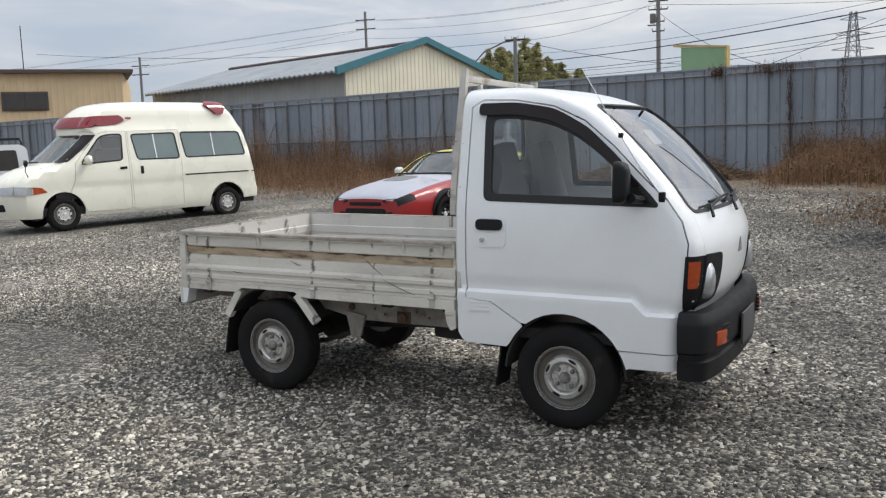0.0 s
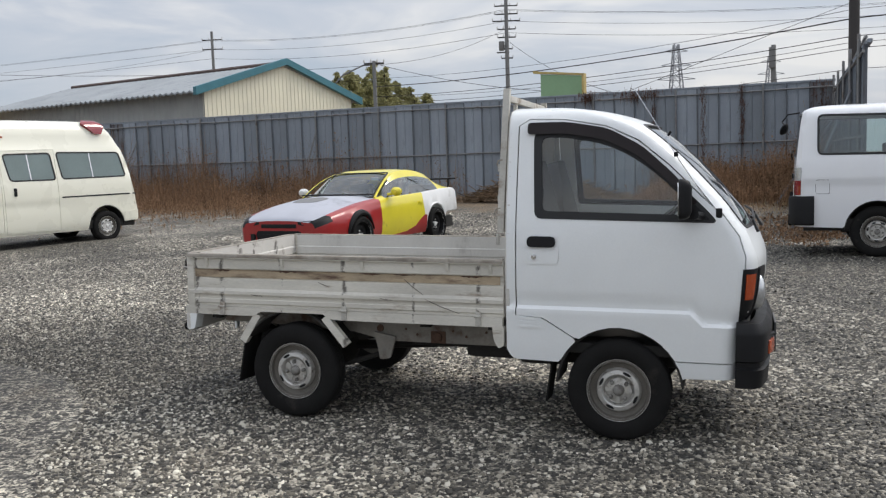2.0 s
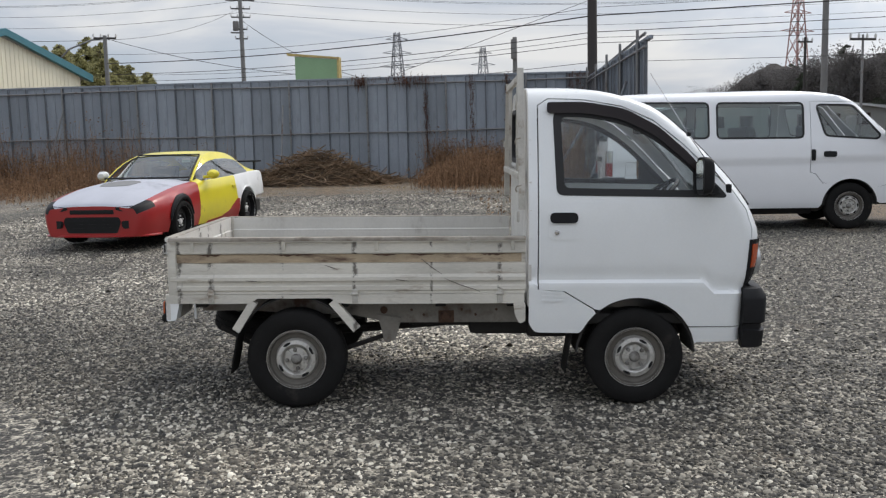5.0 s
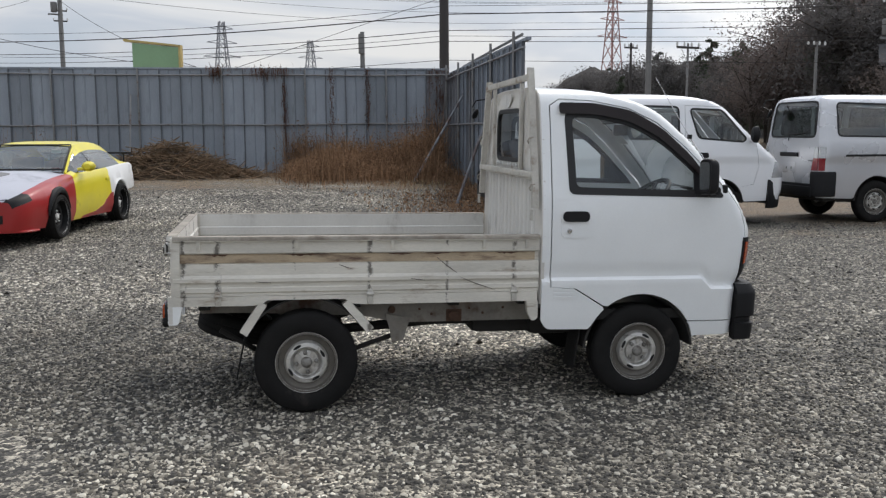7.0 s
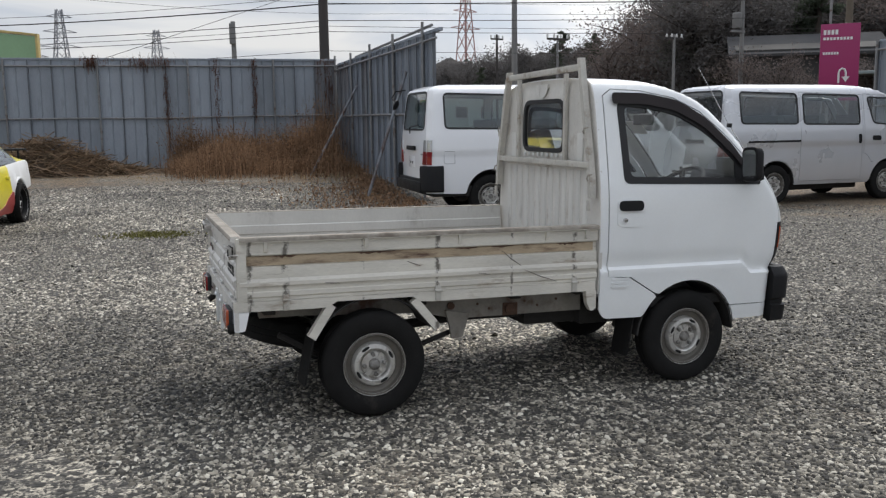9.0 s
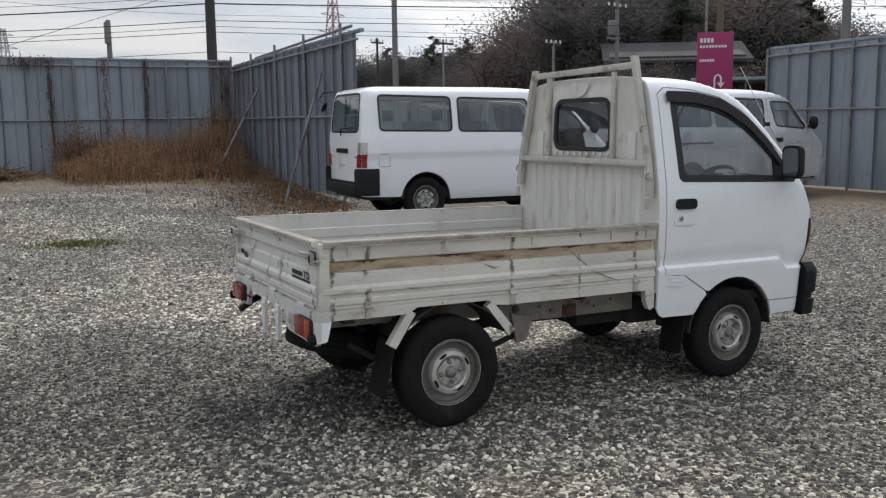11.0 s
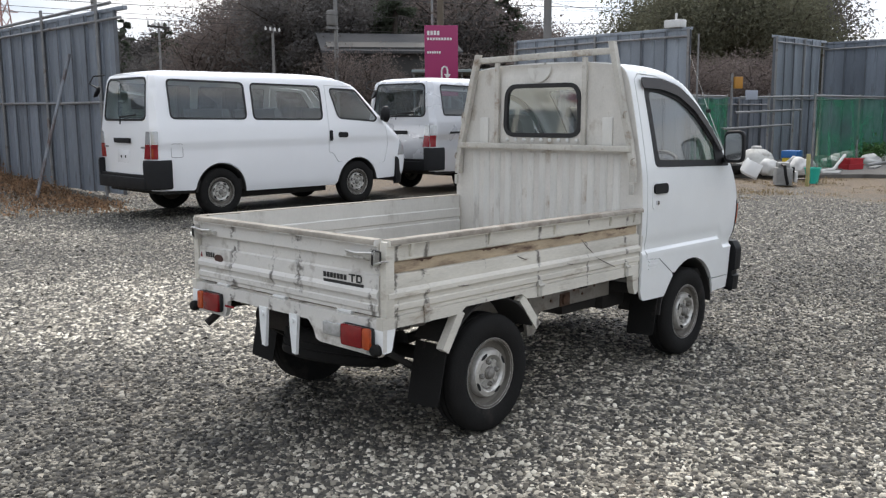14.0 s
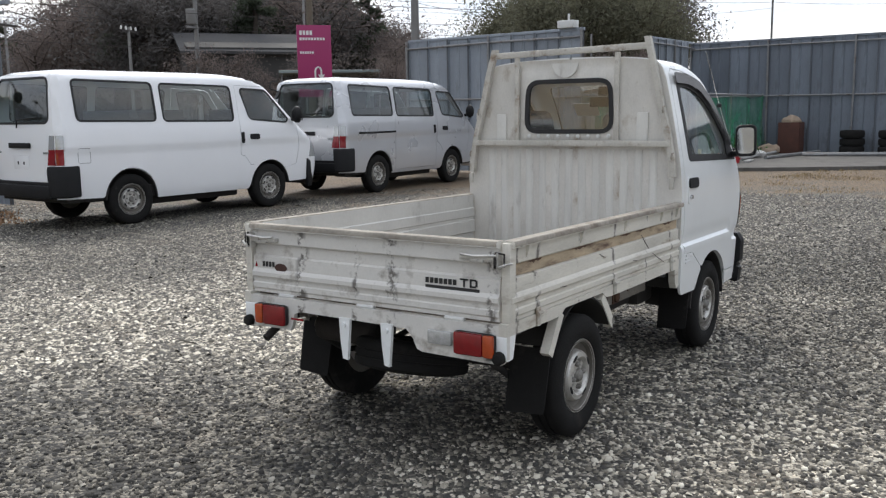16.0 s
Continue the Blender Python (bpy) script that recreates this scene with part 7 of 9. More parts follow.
        lathe(bm, [(0.05, 0.05), (0.075, 0.02), (0.078, -0.03), (0.04, -0.08), (0.001, -0.085)], 14, Matrix.Translation((1.46, way * 0.93, 0.945)) @ pose(0, 0, 0, 0, 0, 90) @ Matrix.Diagonal((1.25, 1, 0.95, 1)))
        tube(bm, [(1.48, way * 0.77, 0.90), (1.47, way * 0.93, 0.92)], 0.025, 6)
        part("door_mirror", bm, YELLOW if way > 0 else COUPE_WHITE, T, "yellow door mirror" if way > 0 else "white door mirror")
        bm = B()
        box(bm, 0.46, 0.60, way * 0.862 - 0.01, way * 0.862 + 0.01, 0.70, 0.735, 0.006)
        part("door_handle", bm, YELLOW, T)
        bm = B()
        box(bm, -1.0, -0.96, way * 0.62 - 0.012, way * 0.62 + 0.012, 0.93, 1.08, 0.004)
        part("spoiler_stay", bm, BLACK, T)
        bm = B()
        box(bm, -1.14, -1.02, way * 0.45 - 0.2, way * 0.45 + 0.2, 0.72, 0.84, 0.01)
        part("tail_lamp", bm, RED_LENS, T)
    bm = B()
    box(bm, -1.10, -0.90, -0.72, 0.72, 1.07, 1.10, 0.01)
    part("rear_spoiler", bm, BLACK, T, "black rear spoiler")
    bm = B()
    tube(bm, [(1.83, y, along(zcs, 1.83) + 0.012 - 0.0 * abs(y)) for y in np.linspace(-0.70, 0.70, 9)], 0.014, 6)
    part("windscreen_trim", bm, GASKET, T)
    bm = B()
    box(bm, 1.22, 1.225, 0.30, 0.44, 1.13, 1.19, 0, )
    part("paper_notice", bm, PLATE, T, "white paper sheet behind the glass")
    bm = B()
    extrude(bm, [(1.70, 0.93), (1.28, 1.15), (1.14, 1.19), (1.46, 0.93)], lambda u, v, t: (u, t, v), -0.555, -0.545)
    pl = part("pillar_plate", bm, PLATE, T, "white drilled plate inside the pillar")
    for i in range(6):
        bm = B()
        f = (i + 0.5) / 6
        oval(bm, 1.58 - 0.36 * f, 0.945 + 0.21 * f, 0.022, 0.022, 0.0, 0, 0.004, 10)
        bmesh.ops.translate(bm, verts=bm.verts[:], vec=(0, -0.5425, 0))
        part("drilled_hole", bm, DARKSLOT, pl)
    bm = B()
    box(bm, -0.9, 3.2, -0.74, 0.74, 0.20, 0.40, 0.02)
    box(bm, 1.55, 1.85, -0.68, 0.68, 0.55, 0.88, 0.05)
    part("floor_pan", bm, UNDER, T)
    for way in (-1, 1):
        bm = B()
        extrude(bm, rounded([(0.55, 0.40), (1.0, 0.42), (0.98, 0.55), (0.72, 0.56), (0.55, 1.06), (0.43, 1.06)], 0.05, 3), lambda u, v, t: (u, t, v), way * 0.36 - 0.22, way * 0.36 + 0.22)
        part("seat", bm, DASH, T, "dark bucket seat")
    bm = B()
    tube(bm, [(1.06, y, along(zcs, 1.06) + 0.004) for y in np.linspace(-0.53, 0.53, 9)], 0.010, 6)
    part("windscreen_seal", bm, GASKET, T)
    return T


coupe()


# ---- buildings beyond the fence ----
ROOF = material("roof_sheet", (0.31, 0.33, 0.345), 0.5, 0.2, 0.2, 0.6, 0.05, 20, stain=(0.20, 0.21, 0.22), amount=0.3, sscale=0.8)
TEAL = material("teal_trim", (0.045, 0.17, 0.21), 0.5, 0, 0.15, 2, 0.05, 20)
CREAM = material("cream_sheet", (0.76, 0.715, 0.56), 0.6, 0, 0.1, 1, 0.05, 20)
GREYWALL = material("grey_wall", (0.34, 0.35, 0.335), 0.7, 0, 0.15, 1, 0.05, 20)
OCHRE = material("ochre_sheet", (0.70, 0.53, 0.32), 0.65, 0, 0.12, 0.8, 0.05, 20)
DARKPANE = material("dark_pane", (0.05, 0.045, 0.04), 0.2, 0, 0.2, 2, 0, 20)
BROWN = material("brown_trim", (0.09, 0.06, 0.05), 0.6, 0, 0.2, 2, 0.05, 20)


def sheeted(bm, a, b, z0, z1, pitch=0.25, deep=0.03):
    """A wall of ribbed sheet from a to b (plan), facing to the right of the way."""
    a, b = Vector(a), Vector(b)
    d = b - a
    nrm = Vector((d.y, -d.x)).normalized()
    k = max(2, int(d.length / pitch))
    pts = []
    for i in range(k):
        for f, o in ((0.0, 0.0), (0.55, 0.0), (0.65, deep), (0.9, deep)):
            pts.append(a + d * ((i + f) / k) + nrm * o)
    pts.append(b)
    zt = z1 if callable(z1) else (lambda p: z1)
    low = [bm.verts.new((p.x, p.y, z0)) for p in pts]
    top = [bm.verts.new((p.x, p.y, zt(p))) for p in pts]
    for i in range(len(pts) - 1):
        bm.faces.new((low[i], low[i + 1], top[i + 1], top[i]))
    back = [bm.verts.new((p.x - nrm.x * 0.1, p.y - nrm.y * 0.1, z)) for p in (a, b) for z in (z0, zt(p))]
    bm.faces.new((back[0], back[1], back[3], back[2]))
    return bm


def shed():
    W, L, ze, zr = 12.0, 18.5, 5.40, 6.98
    H = thing("shed", pose(-28.9, 35.8, 0, 0, 0, 80.0), "grey-roofed shed with teal roof edge and cream gable", "building")
    # local x runs along the gable, local y back along the ridge
    ridge = lambda p: ze + (zr - ze) * (1 - abs(p.x - W / 2) / (W / 2))
    bm = B()
    sheeted(bm, (0.25, -0.22), (W - 0.25, -0.22), 0, ridge, 0.3)
    part("gable_wall", bm, CREAM, H, "cream ribbed sheet gable", 0)
    bm = B()
    sheeted(bm, (0.3, L), (0.3, -0.2), 0, ze - 0.1, 0.4)
    sheeted(bm, (W - 0.3, -0.2), (W - 0.3, L), 0, ze - 0.1, 0.4)
    part("side_wall", bm, GREYWALL, H, "grey side wall", 0)
    for way in (0, 1):
        bm = B()
        k = int(L / 0.42)
        rows = []
        for i in range(k + 1):
            for f, o in ((0, 0.10), (0.5, 0.0)):
                y = L * min(1.0, (i + f) / k) - 0.35
                x0, x1 = (-0.4, W / 2) if way == 0 else (W + 0.4, W / 2)
                rows.append((bm.verts.new((x0, y, ze - 0.13 + o)), bm.verts.new((x1, y, zr + o)), bm.verts.new((x0, y, ze - 0.22 + o)), bm.verts.new((x1, y, zr - 0.1 + o))))
        for a, b in zip(rows, rows[1:]):
            bm.faces.new((a[0], b[0], b[1], a[1]))
            bm.faces.new((a[2], a[3], b[3], b[2]))
            bm.faces.new((a[0], a[2], b[2], b[0]))
        part("roof", bm, ROOF, H, "corrugated grey roof sheet", 0)
        bm = B()
        s = -1 if way == 0 else 1
        x0 = W / 2 + s * (W / 2 + 0.5)
        extrude(bm, [(x0, ze - 0.30), (W / 2, zr + 0.02), (W / 2, zr + 0.36), (x0, ze + 0.10)], lambda u, v, t: (u, t, v), -0.52, -0.30)
        part("verge_board", bm, TEAL, H, "teal metal verge")
    bm = B()
    tube(bm, [(W / 2, -0.4, zr + 0.13), (W / 2, L - 0.4, zr + 0.13)], 0.11, 6)
    part("ridge_cap", bm, BROWN, H, "dark ridge cap")
    return H


shed()


def ochre_building():
    H = thing("building", pose(-45.8, 36.1, 0, 0, 0, 55.0), "ochre ribbed sheet building with a flat brown roof edge", "building")
    bm = B()
    sheeted(bm, (-22, 0.0), (0.0, 0.0), 0, 6.45, 0.35)
    sheeted(bm, (0.0, 0.0), (1.0, 10.0), 0, 6.45, 0.35)
    part("wall", bm, OCHRE, H, "ochre ribbed sheet wall", 0)
    bm = B()
    box(bm, -22.5, 0.6, -0.5, 10.5, 6.45, 6.65)
    part("roof", bm, BROWN, H, "flat brown roof edge")
    for x in (-6.6, -12.0):
        bm = B()
        box(bm, x - 0.1, x + 2.4, -0.12, -0.04, 4.3, 5.4)
        w = part("window", bm, BROWN, H, "dark sliding window")
        bm = B()
        box(bm, x, x + 1.12, -0.16, -0.1, 4.4, 5.3)
        box(bm, x + 1.18, x + 2.3, -0.16, -0.1, 4.4, 5.3)
        part("pane", bm, DARKPANE, w)
    bm = B()
    tube(bm, [(-5.4, 0.4, 6.6), (-5.4, 0.4, 9.2)], 0.03, 6)
    part("aerial", bm, DARKPANE, H, "thin aerial mast")
    return H


ochre_building()


def far_house(x, y, yaw, w, d, ze, zr, wall, roof, label):
    H = thing("house", pose(x, y, 0, 0, 0, yaw), label, "building", "far buildings")
    bm = B()
    extrude(bm, [(-w / 2, 0), (w / 2, 0), (w / 2, ze), (0, zr - 0.15), (-w / 2, ze)], lambda u, v, t: (u, t, v), 0, d)
    part("wall", bm, wall, H, "", 0)
    for s in (-1, 1):
        bm = B()
        extrude(bm, [(s * (w / 2 + 0.4), ze - 0.25), (0, zr), (0, zr - 0.15), (s * (w / 2 + 0.4), ze - 0.4)], lambda u, v, t: (u, t, v), -0.4, d + 0.4)
        part("roof", bm, roof, H, "", 0)
    for i in range(max(1, int(w / 2.6))):
        cx = -w / 2 + 1.5 + 2.6 * i
        bm = B()
        box(bm, cx - 0.6, cx + 0.6, -0.06, 0.02, ze * 0.55, ze * 0.55 + 1.1)
        win = part("window", bm, BROWN, H)
        bm = B()
        box(bm, cx - 0.52, cx + 0.52, -0.08, -0.05, ze * 0.55 + 0.08, ze * 0.55 + 1.02)
        part("pane", bm, DARKPANE, win)
    return H


DULL = material("dull_render", (0.20, 0.195, 0.18), 0.8, 0, 0.2, 0.7, 0.05, 12)
far_house(27.9, 49.8, -120.7, 7.0, 8.0, 5.4, 6.5, material("pale_render", (0.048, 0.047, 0.045), 0.8, 0, 0.2, 0.7, 0.05, 12), material("old_roof", (0.075, 0.075, 0.077), 0.95, 0, 0.25, 0.7, 0.05, 12, spec=0.05), "long weathered grey house among dark trees")
far_house(20, 88, -8, 26, 10, 3.4, 5.2, GREYWALL, material("white_roof", (0.62, 0.63, 0.64), 0.5, 0, 0.1, 0.5, 0.05, 8), "long low hall with a pale roof")
far_house(78, 22, -70, 12, 8, 5.0, 7.0, DULL, BROWN, "distant house with a dark tiled roof")
# open carport with a pale roof in front of the house
C = thing("carport", pose(27.6, 36.7, 0, 0, 0, -42) @ Matrix.Diagonal((0.65, 1, 1, 1)), "open carport with a pale green-grey roof on thin posts", "carport")
bm = B()
box(bm, -4, 4, -2.5, 2.5, 3.45, 3.6, 0.03)
part("roof", bm, material("carport_roof", (0.20, 0.24, 0.24), 0.4, 0, 0.1, 1, 0, 10), C)
for x in (-3.8, 0, 3.8):
    for y in (-2.3, 2.3):
        bm = B()
        tube(bm, [(x, y, 0), (x, y, 3.47)], 0.06, 8)
        part("post", bm, PIPE, C)

# ---- signs ----
S = thing("green_sign_board", pose(-11.6, 39.2, 0, 0, 0, -6), "pale green sign board with a yellow edge behind the fence", "sign")
bm = B()
extrude(bm, [(-1.0, 0.0), (1.0, 0.0), (1.0, 5.10), (-1.0, 5.30)], lambda u, v, t: (u, t, v), 0.0, 0.25)
part("board", bm, material("pale_green", (0.26, 0.42, 0.24), 0.6, 0, 0.12, 1, 0.02, 10), S, "pale green board")
bm = B()
extrude(bm, [(-1.35, 5.36), (1.04, 5.12), (1.04, 5.20), (-1.35, 5.46)], lambda u, v, t: (u, t, v), -0.05, 0.3)
extrude(bm, [(0.97, 2.4), (1.06, 2.4), (1.06, 5.2), (0.97, 5.2)], lambda u, v, t: (u, t, v), -0.05, 0.3)
part("edge", bm, material("yellow_edge", (0.55, 0.42, 0.16), 0.6), S, "yellow sheet edge")

S = thing("pink_sign_board", pose(18.6, 28.5, 0, 0, 0, -36), "tall magenta roadside sign board with a white turn arrow", "sign")
MAGENTA = material("magenta_board", (0.30, 0.02, 0.11), 0.45, 0, 0.06, 1, 0, 10)
bm = B()
box(bm, -0.68, 0.68, 0.0, 0.12, 2.1, 4.92, 0.01)
part("board", bm, MAGENTA, S, "magenta board")
for z, n, h, x0, gap in ((4.53, 4, 0.17, -0.58, 0.135), (4.33, 9, 0.10, -0.58, 0.115), (3.80, 6, 0.09, -0.58, 0.095)):
    for i in range(n):
        bm = B()
        box(bm, x0 + gap * i, x0 + gap * i + gap * 0.72, -0.012, 0.0, z, z + h)
        part("text_bar", bm, WPRINT, S)
bm = B()
tube(bm, [(0.0, -0.01, 2.75), (0.0, -0.01, 3.12), (0.03, -0.01, 3.22), (0.11, -0.01, 3.28), (0.2, -0.01, 3.24), (0.24, -0.01, 3.14), (0.24, -0.01, 2.96)], 0.036, 6)
extrude(bm, [(0.10, 2.98), (0.38, 2.98), (0.24, 2.78)], lambda u, v, t: (u, t, v), -0.03, -0.002)
part("turn_arrow", bm, WPRINT, S, "white turning arrow")
for x in (-0.35, 0.35):
    bm = B()
    tube(bm, [(x, 0.2, 0), (x, 0.2, 4.5 if x > 0 else 7.0)], 0.05, 8)
    part("post", bm, PIPE, S)

# ---- poles, pylons and wires ----
CONC = material("pole_concrete", (0.20, 0.20, 0.195), 0.8, 0, 0.2, 1.5, 0.05, 20)
DARKPOLE = material("pole_dark", (0.045, 0.04, 0.038), 0.7, 0, 0.2, 1.5, 0.05, 20)


def pole(x, y, h, r, mat, arms=(), gear=False, label="grey concrete utility pole with cross arms", yaw=20):
    P = thing("utility_pole", pose(x, y, 0, 0, 0, yaw), label, "utility pole", "utility poles")
    bm = B()
    tube(bm, [(0, 0, 0), (0, 0, h)], [r, r * 0.72], 10)
    part("shaft", bm, mat, P)
    for z, w in arms:
        bm = B()
        box(bm, -w / 2, w / 2, -0.05, 0.05, z - 0.05, z + 0.05)
        part("cross_arm", bm, DARKPOLE, P)
        for k in range(4):
            bm = B()
            lathe(bm, [(0.05, 0), (0.06, 0.1), (0.03, 0.2)], 6, Matrix.Translation((-w / 2 + w * k / 3, 0, z + 0.05)) @ pose(0, 0, 0, 90, 0, 0))
            part("insulator", bm, PLATE, P)
    if gear:
        bm = B()
        lathe(bm, [(0.22, -0.4), (0.25, -0.35), (0.25, 0.35), (0.2, 0.4)], 12, Matrix.Translation((-0.45, 0, h * 0.74)) @ pose(0, 0, 0, 90, 0, 0))
        box(bm, -0.9, 0.2, -0.06, 0.06, h * 0.74 - 0.62, h * 0.74 - 0.5)
        part("transformer", bm, CONC, P, "grey drum transformer")
    return P


pole(-26.2, 75.7, 15.5, 0.22, CONC, ((14.9, 2.0), (14.2, 2.0), (13.6, 2.4), (12.9, 1.6), (12.2, 1.6), (11.2, 1.0), (10.4, 1.0)), True)
pole(-25.9, 49.1, 7.75, 0.15, CONC, ((7.6, 1.2),), label="concrete lamp pole with a bent lamp arm")
pole(0.13, 33.7, 12.5, 0.20, DARKPOLE, label="dark weathered wooden pole behind the fence corner")
pole(-2.8, 41.9, 6.1, 0.14, CONC, label="short grey post with a meter box")
pole(15.7, 56.0, 13.5, 0.22, CONC, ((12.4, 1.8),))
pole(15.0, 57.5, 7.2, 0.10, DARKPOLE, ((6.9, 1.0),), label="thin dark street lamp pole")
pole(-62.0, 82.0, 16.5, 0.2, CONC, ((15.6, 2.2), (14.6, 2.2)))
pole(-88.0, 72.0, 13.0, 0.2, CONC, ((12.0, 2.2), (11.0, 2.2)))
pole(21.8, 32.0, 11.0, 0.17, material("pole_brown", (0.12, 0.10, 0.075), 0.8, 0, 0.2, 2, 0.05, 20), label="brown wooden pole among the trees")
pole(29.5, 32.2, 12.0, 0.24, CONC, ((8.4, 1.6),), True)
pole(24.0, 43.0, 9.0, 0.14, CONC, ((8.4, 1.6), (7.8, 1.6)), True)
pole(12.5, 41.0, 5.6, 0.07, PIPE, ((5.4, 1.3),), label="thin floodlight pole beside the trees")
pole(20.5, 44.0, 6.0, 0.10, CONC, ((5.8, 1.2),))
pole(34.0, 26.5, 10.0, 0.10, PIPE, label="thin steel pole by the fence")
pole(62.0, 24.5, 9.5, 0.10, CONC, ((9.0, 1.5),), label="far thin pole with lamps")
bm = B()
tube(bm, [(-25.9, 49.1, 7.6), (-26.6, 48.9, 7.5), (-27.8, 48.6, 7.0), (-28.3, 48.5, 6.5), (-28.3, 48.5, 4.0)], 0.05, 6)
solid("service_pipe", bm, PIPE, "bent grey service pipe beside the lamp pole", "pipe")
bm = B()
box(bm, -2.98, -2.72, 41.65, 41.95, 5.1, 6.0, 0.03)
solid("meter_box", bm, CONC, "grey box on the short post", "box")


def pylon(x, y, h, base, mat, label):
    P = thing("pylon", pose(x, y, 0, 0, 0, 25), label, "pylon", "far pylons")
    bm = B()
    lv = [0, 0.2, 0.38, 0.54, 0.66, 0.76, 0.84, 0.92, 1.0]
    wd = [base * (1 - 0.82 * t ** 0.8) for t in lv]
    for sx, sy in ((1, 1), (1, -1), (-1, -1), (-1, 1)):
        tube(bm, [(sx * w / 2, sy * w / 2, h * t) for t, w in zip(lv, wd)], 0.16, 4)
    for (t0, w0), (t1, w1) in zip(zip(lv, wd), zip(lv[1:], wd[1:])):
        for a, b in (((1, 1), (1, -1)), ((1, -1), (-1, -1)), ((-1, -1), (-1, 1)), ((-1, 1), (1, 1))):
            tube(bm, [(a[0] * w0 / 2, a[1] * w0 / 2, h * t0), (b[0] * w1 / 2, b[1] * w1 / 2, h * t1)], 0.09, 4)
            tube(bm, [(b[0] * w0 / 2, b[1] * w0 / 2, h * t0), (a[0] * w1 / 2, a[1] * w1 / 2, h * t1)], 0.09, 4)
    part("lattice_mast", bm, mat, P)
    for t, w in ((0.70, base * 1.5), (0.82, base * 1.2), (0.94, base * 0.9)):
        bm = B()
        for s in (-1, 1):
            tube(bm, [(s * w / 2, 0, h * t), (0, 0.3, h * t + 0.9)], 0.12, 4)
            tube(bm, [(s * w / 2, 0, h * t), (0, 0, h * t - 0.3)], 0.12, 4)
        part("cross_arm", bm, mat, P)
    return P


PYL = material("pylon_grey", (0.26, 0.27, 0.29), 0.6, 0.2, 0.1, 1, 0, 10)
pylon(-37.0, 255.0, 31.5, 7.0, PYL, "far grey lattice power pylon")
pylon(-15.5, 320.0, 33.0, 7.5, PYL, "far grey lattice power pylon")
pylon(68.0, 240.0, 38.0, 7.0, material("pylon_red", (0.40, 0.24, 0.22), 0.6, 0.1, 0.4, 0.25, 0, 10), "far red and white lattice power pylon")
pylon(-190.0, 250.0, 34.0, 8.0, PYL, "far grey lattice power pylon")


def wire(pts, sag, r=0.016):
    bm, r = B(), 0.75 * r
    for a, b in zip(pts, pts[1:]):
        a, b = Vector(a), Vector(b)
        row = []
        for i in range(15):
            t = i / 14
            p = a.lerp(b, t)
            p.z -= sag * 4 * t * (1 - t)
            row.append(p)
        tube(bm, row, r, 4, False)
    return solid("overhead_wire", bm, DARKPOLE, "thin dark overhead wire", "wire", group="overhead wires")


for z, r in ((14.6, 0.022), (14.5, 0.018), (13.6, 0.022), (12.6, 0.025)):
    wire([(-190, 90, z + 3), (-62, 82, z + 1), (-26.2, 75.7, z), (15.7, 90.0, z - 0.3), (160, 95, z + 5)], 0.8, r)
for z, r, e in ((5.9, 0.035, 9.4), (5.3, 0.022, 8.2), (4.9, 0.018, 7.0), (4.2, 0.016, 5.6)):
    wire([(-25.9, 49.1, z + 0.3), (0.13, 33.7, z), (60.0, 40.0, e)], 0.35, r)
for z, e in ((6.2, 9.9), (5.1, 7.4)):
    wire([(-62, 60, z + 2.6), (-25.9, 49.1, z + 0.5), (0.13, 33.7, z), (60.0, 40.0, e)], 0.45, 0.014)
wire([(-25.9, 49.1, 7.6), (-12.0, 52.0, 5.2), (-26.2, 75.7, 12.0)], 0.5, 0.025)
wire([(-60, 40, 9.0), (-25.9, 49.1, 7.5), (-26.2, 75.7, 13.0)], 0.6, 0.02)
wire([(-10.0, 33.0, 3.0), (4.0, 37.0, 8.2), (22.0, 44.0, 16.0)], 0.0, 0.016)
wire([(15.7, 56, 12.4), (24, 43, 8.6), (29.5, 32.2, 8.4), (62, 24.5, 9.0), (90, 10, 11.0)], 0.5, 0.02)
wire([(15.7, 56, 11.6), (21.8, 32, 9.5), (29.5, 32.2, 9.6), (70, 18, 12.0)], 0.6, 0.018)
wire([(-88, 72, 12.0), (-62, 82, 14.6)], 0.6, 0.02)
wire([(29.5, 32.2, 7.0), (34, 26.5, 6.6), (62, 24.5, 8.6)], 0.4, 0.018)
bm = B()
tube(bm, [(-0.35, 24.3, 3.3), (-0.25, 16.4, 3.34)], 0.03, 6)
solid("loose_pipe", bm, PIPE, "loose pipe lying along the fence top", "pipe")


# ---- trees ----
def foliage(name, rgb, spread=0.5):
    m = bpy.data.materials.new(name)
    m.use_nodes = True
    n, l = m.node_tree.nodes, m.node_tree.links
    b = n["Principled BSDF"]
    b.inputs["Roughness"].default_value = 0.85
    b.inputs["Specular IOR Level"].default_value = 0.15
    g = n.new("ShaderNodeNewGeometry")
    r = n.new("ShaderNodeValToRGB")
    r.color_ramp.elements[0].color = (*[c * (1 - spread) for c in rgb], 1)
    r.color_ramp.elements[1].color = (*[c * (1 + spread) for c in rgb], 1)
    l.new(g.outputs["Random Per Island"], r.inputs["Fac"])
    l.new(r.outputs["Color"], b.inputs["Base Color"])
    # light that passes through the blades
    tl, mx = n.new("ShaderNodeBsdfTranslucent"), n.new("ShaderNodeMixShader")
    mx.inputs["Fac"].default_value = 0.35
    l.new(r.outputs["Color"], tl.inputs["Color"])
    l.new(b.outputs["BSDF"], mx.inputs[1])
    l.new(tl.outputs["BSDF"], mx.inputs[2])
    l.new(mx.outputs["Shader"], n["Material Output"].inputs["Surface"])
    return m


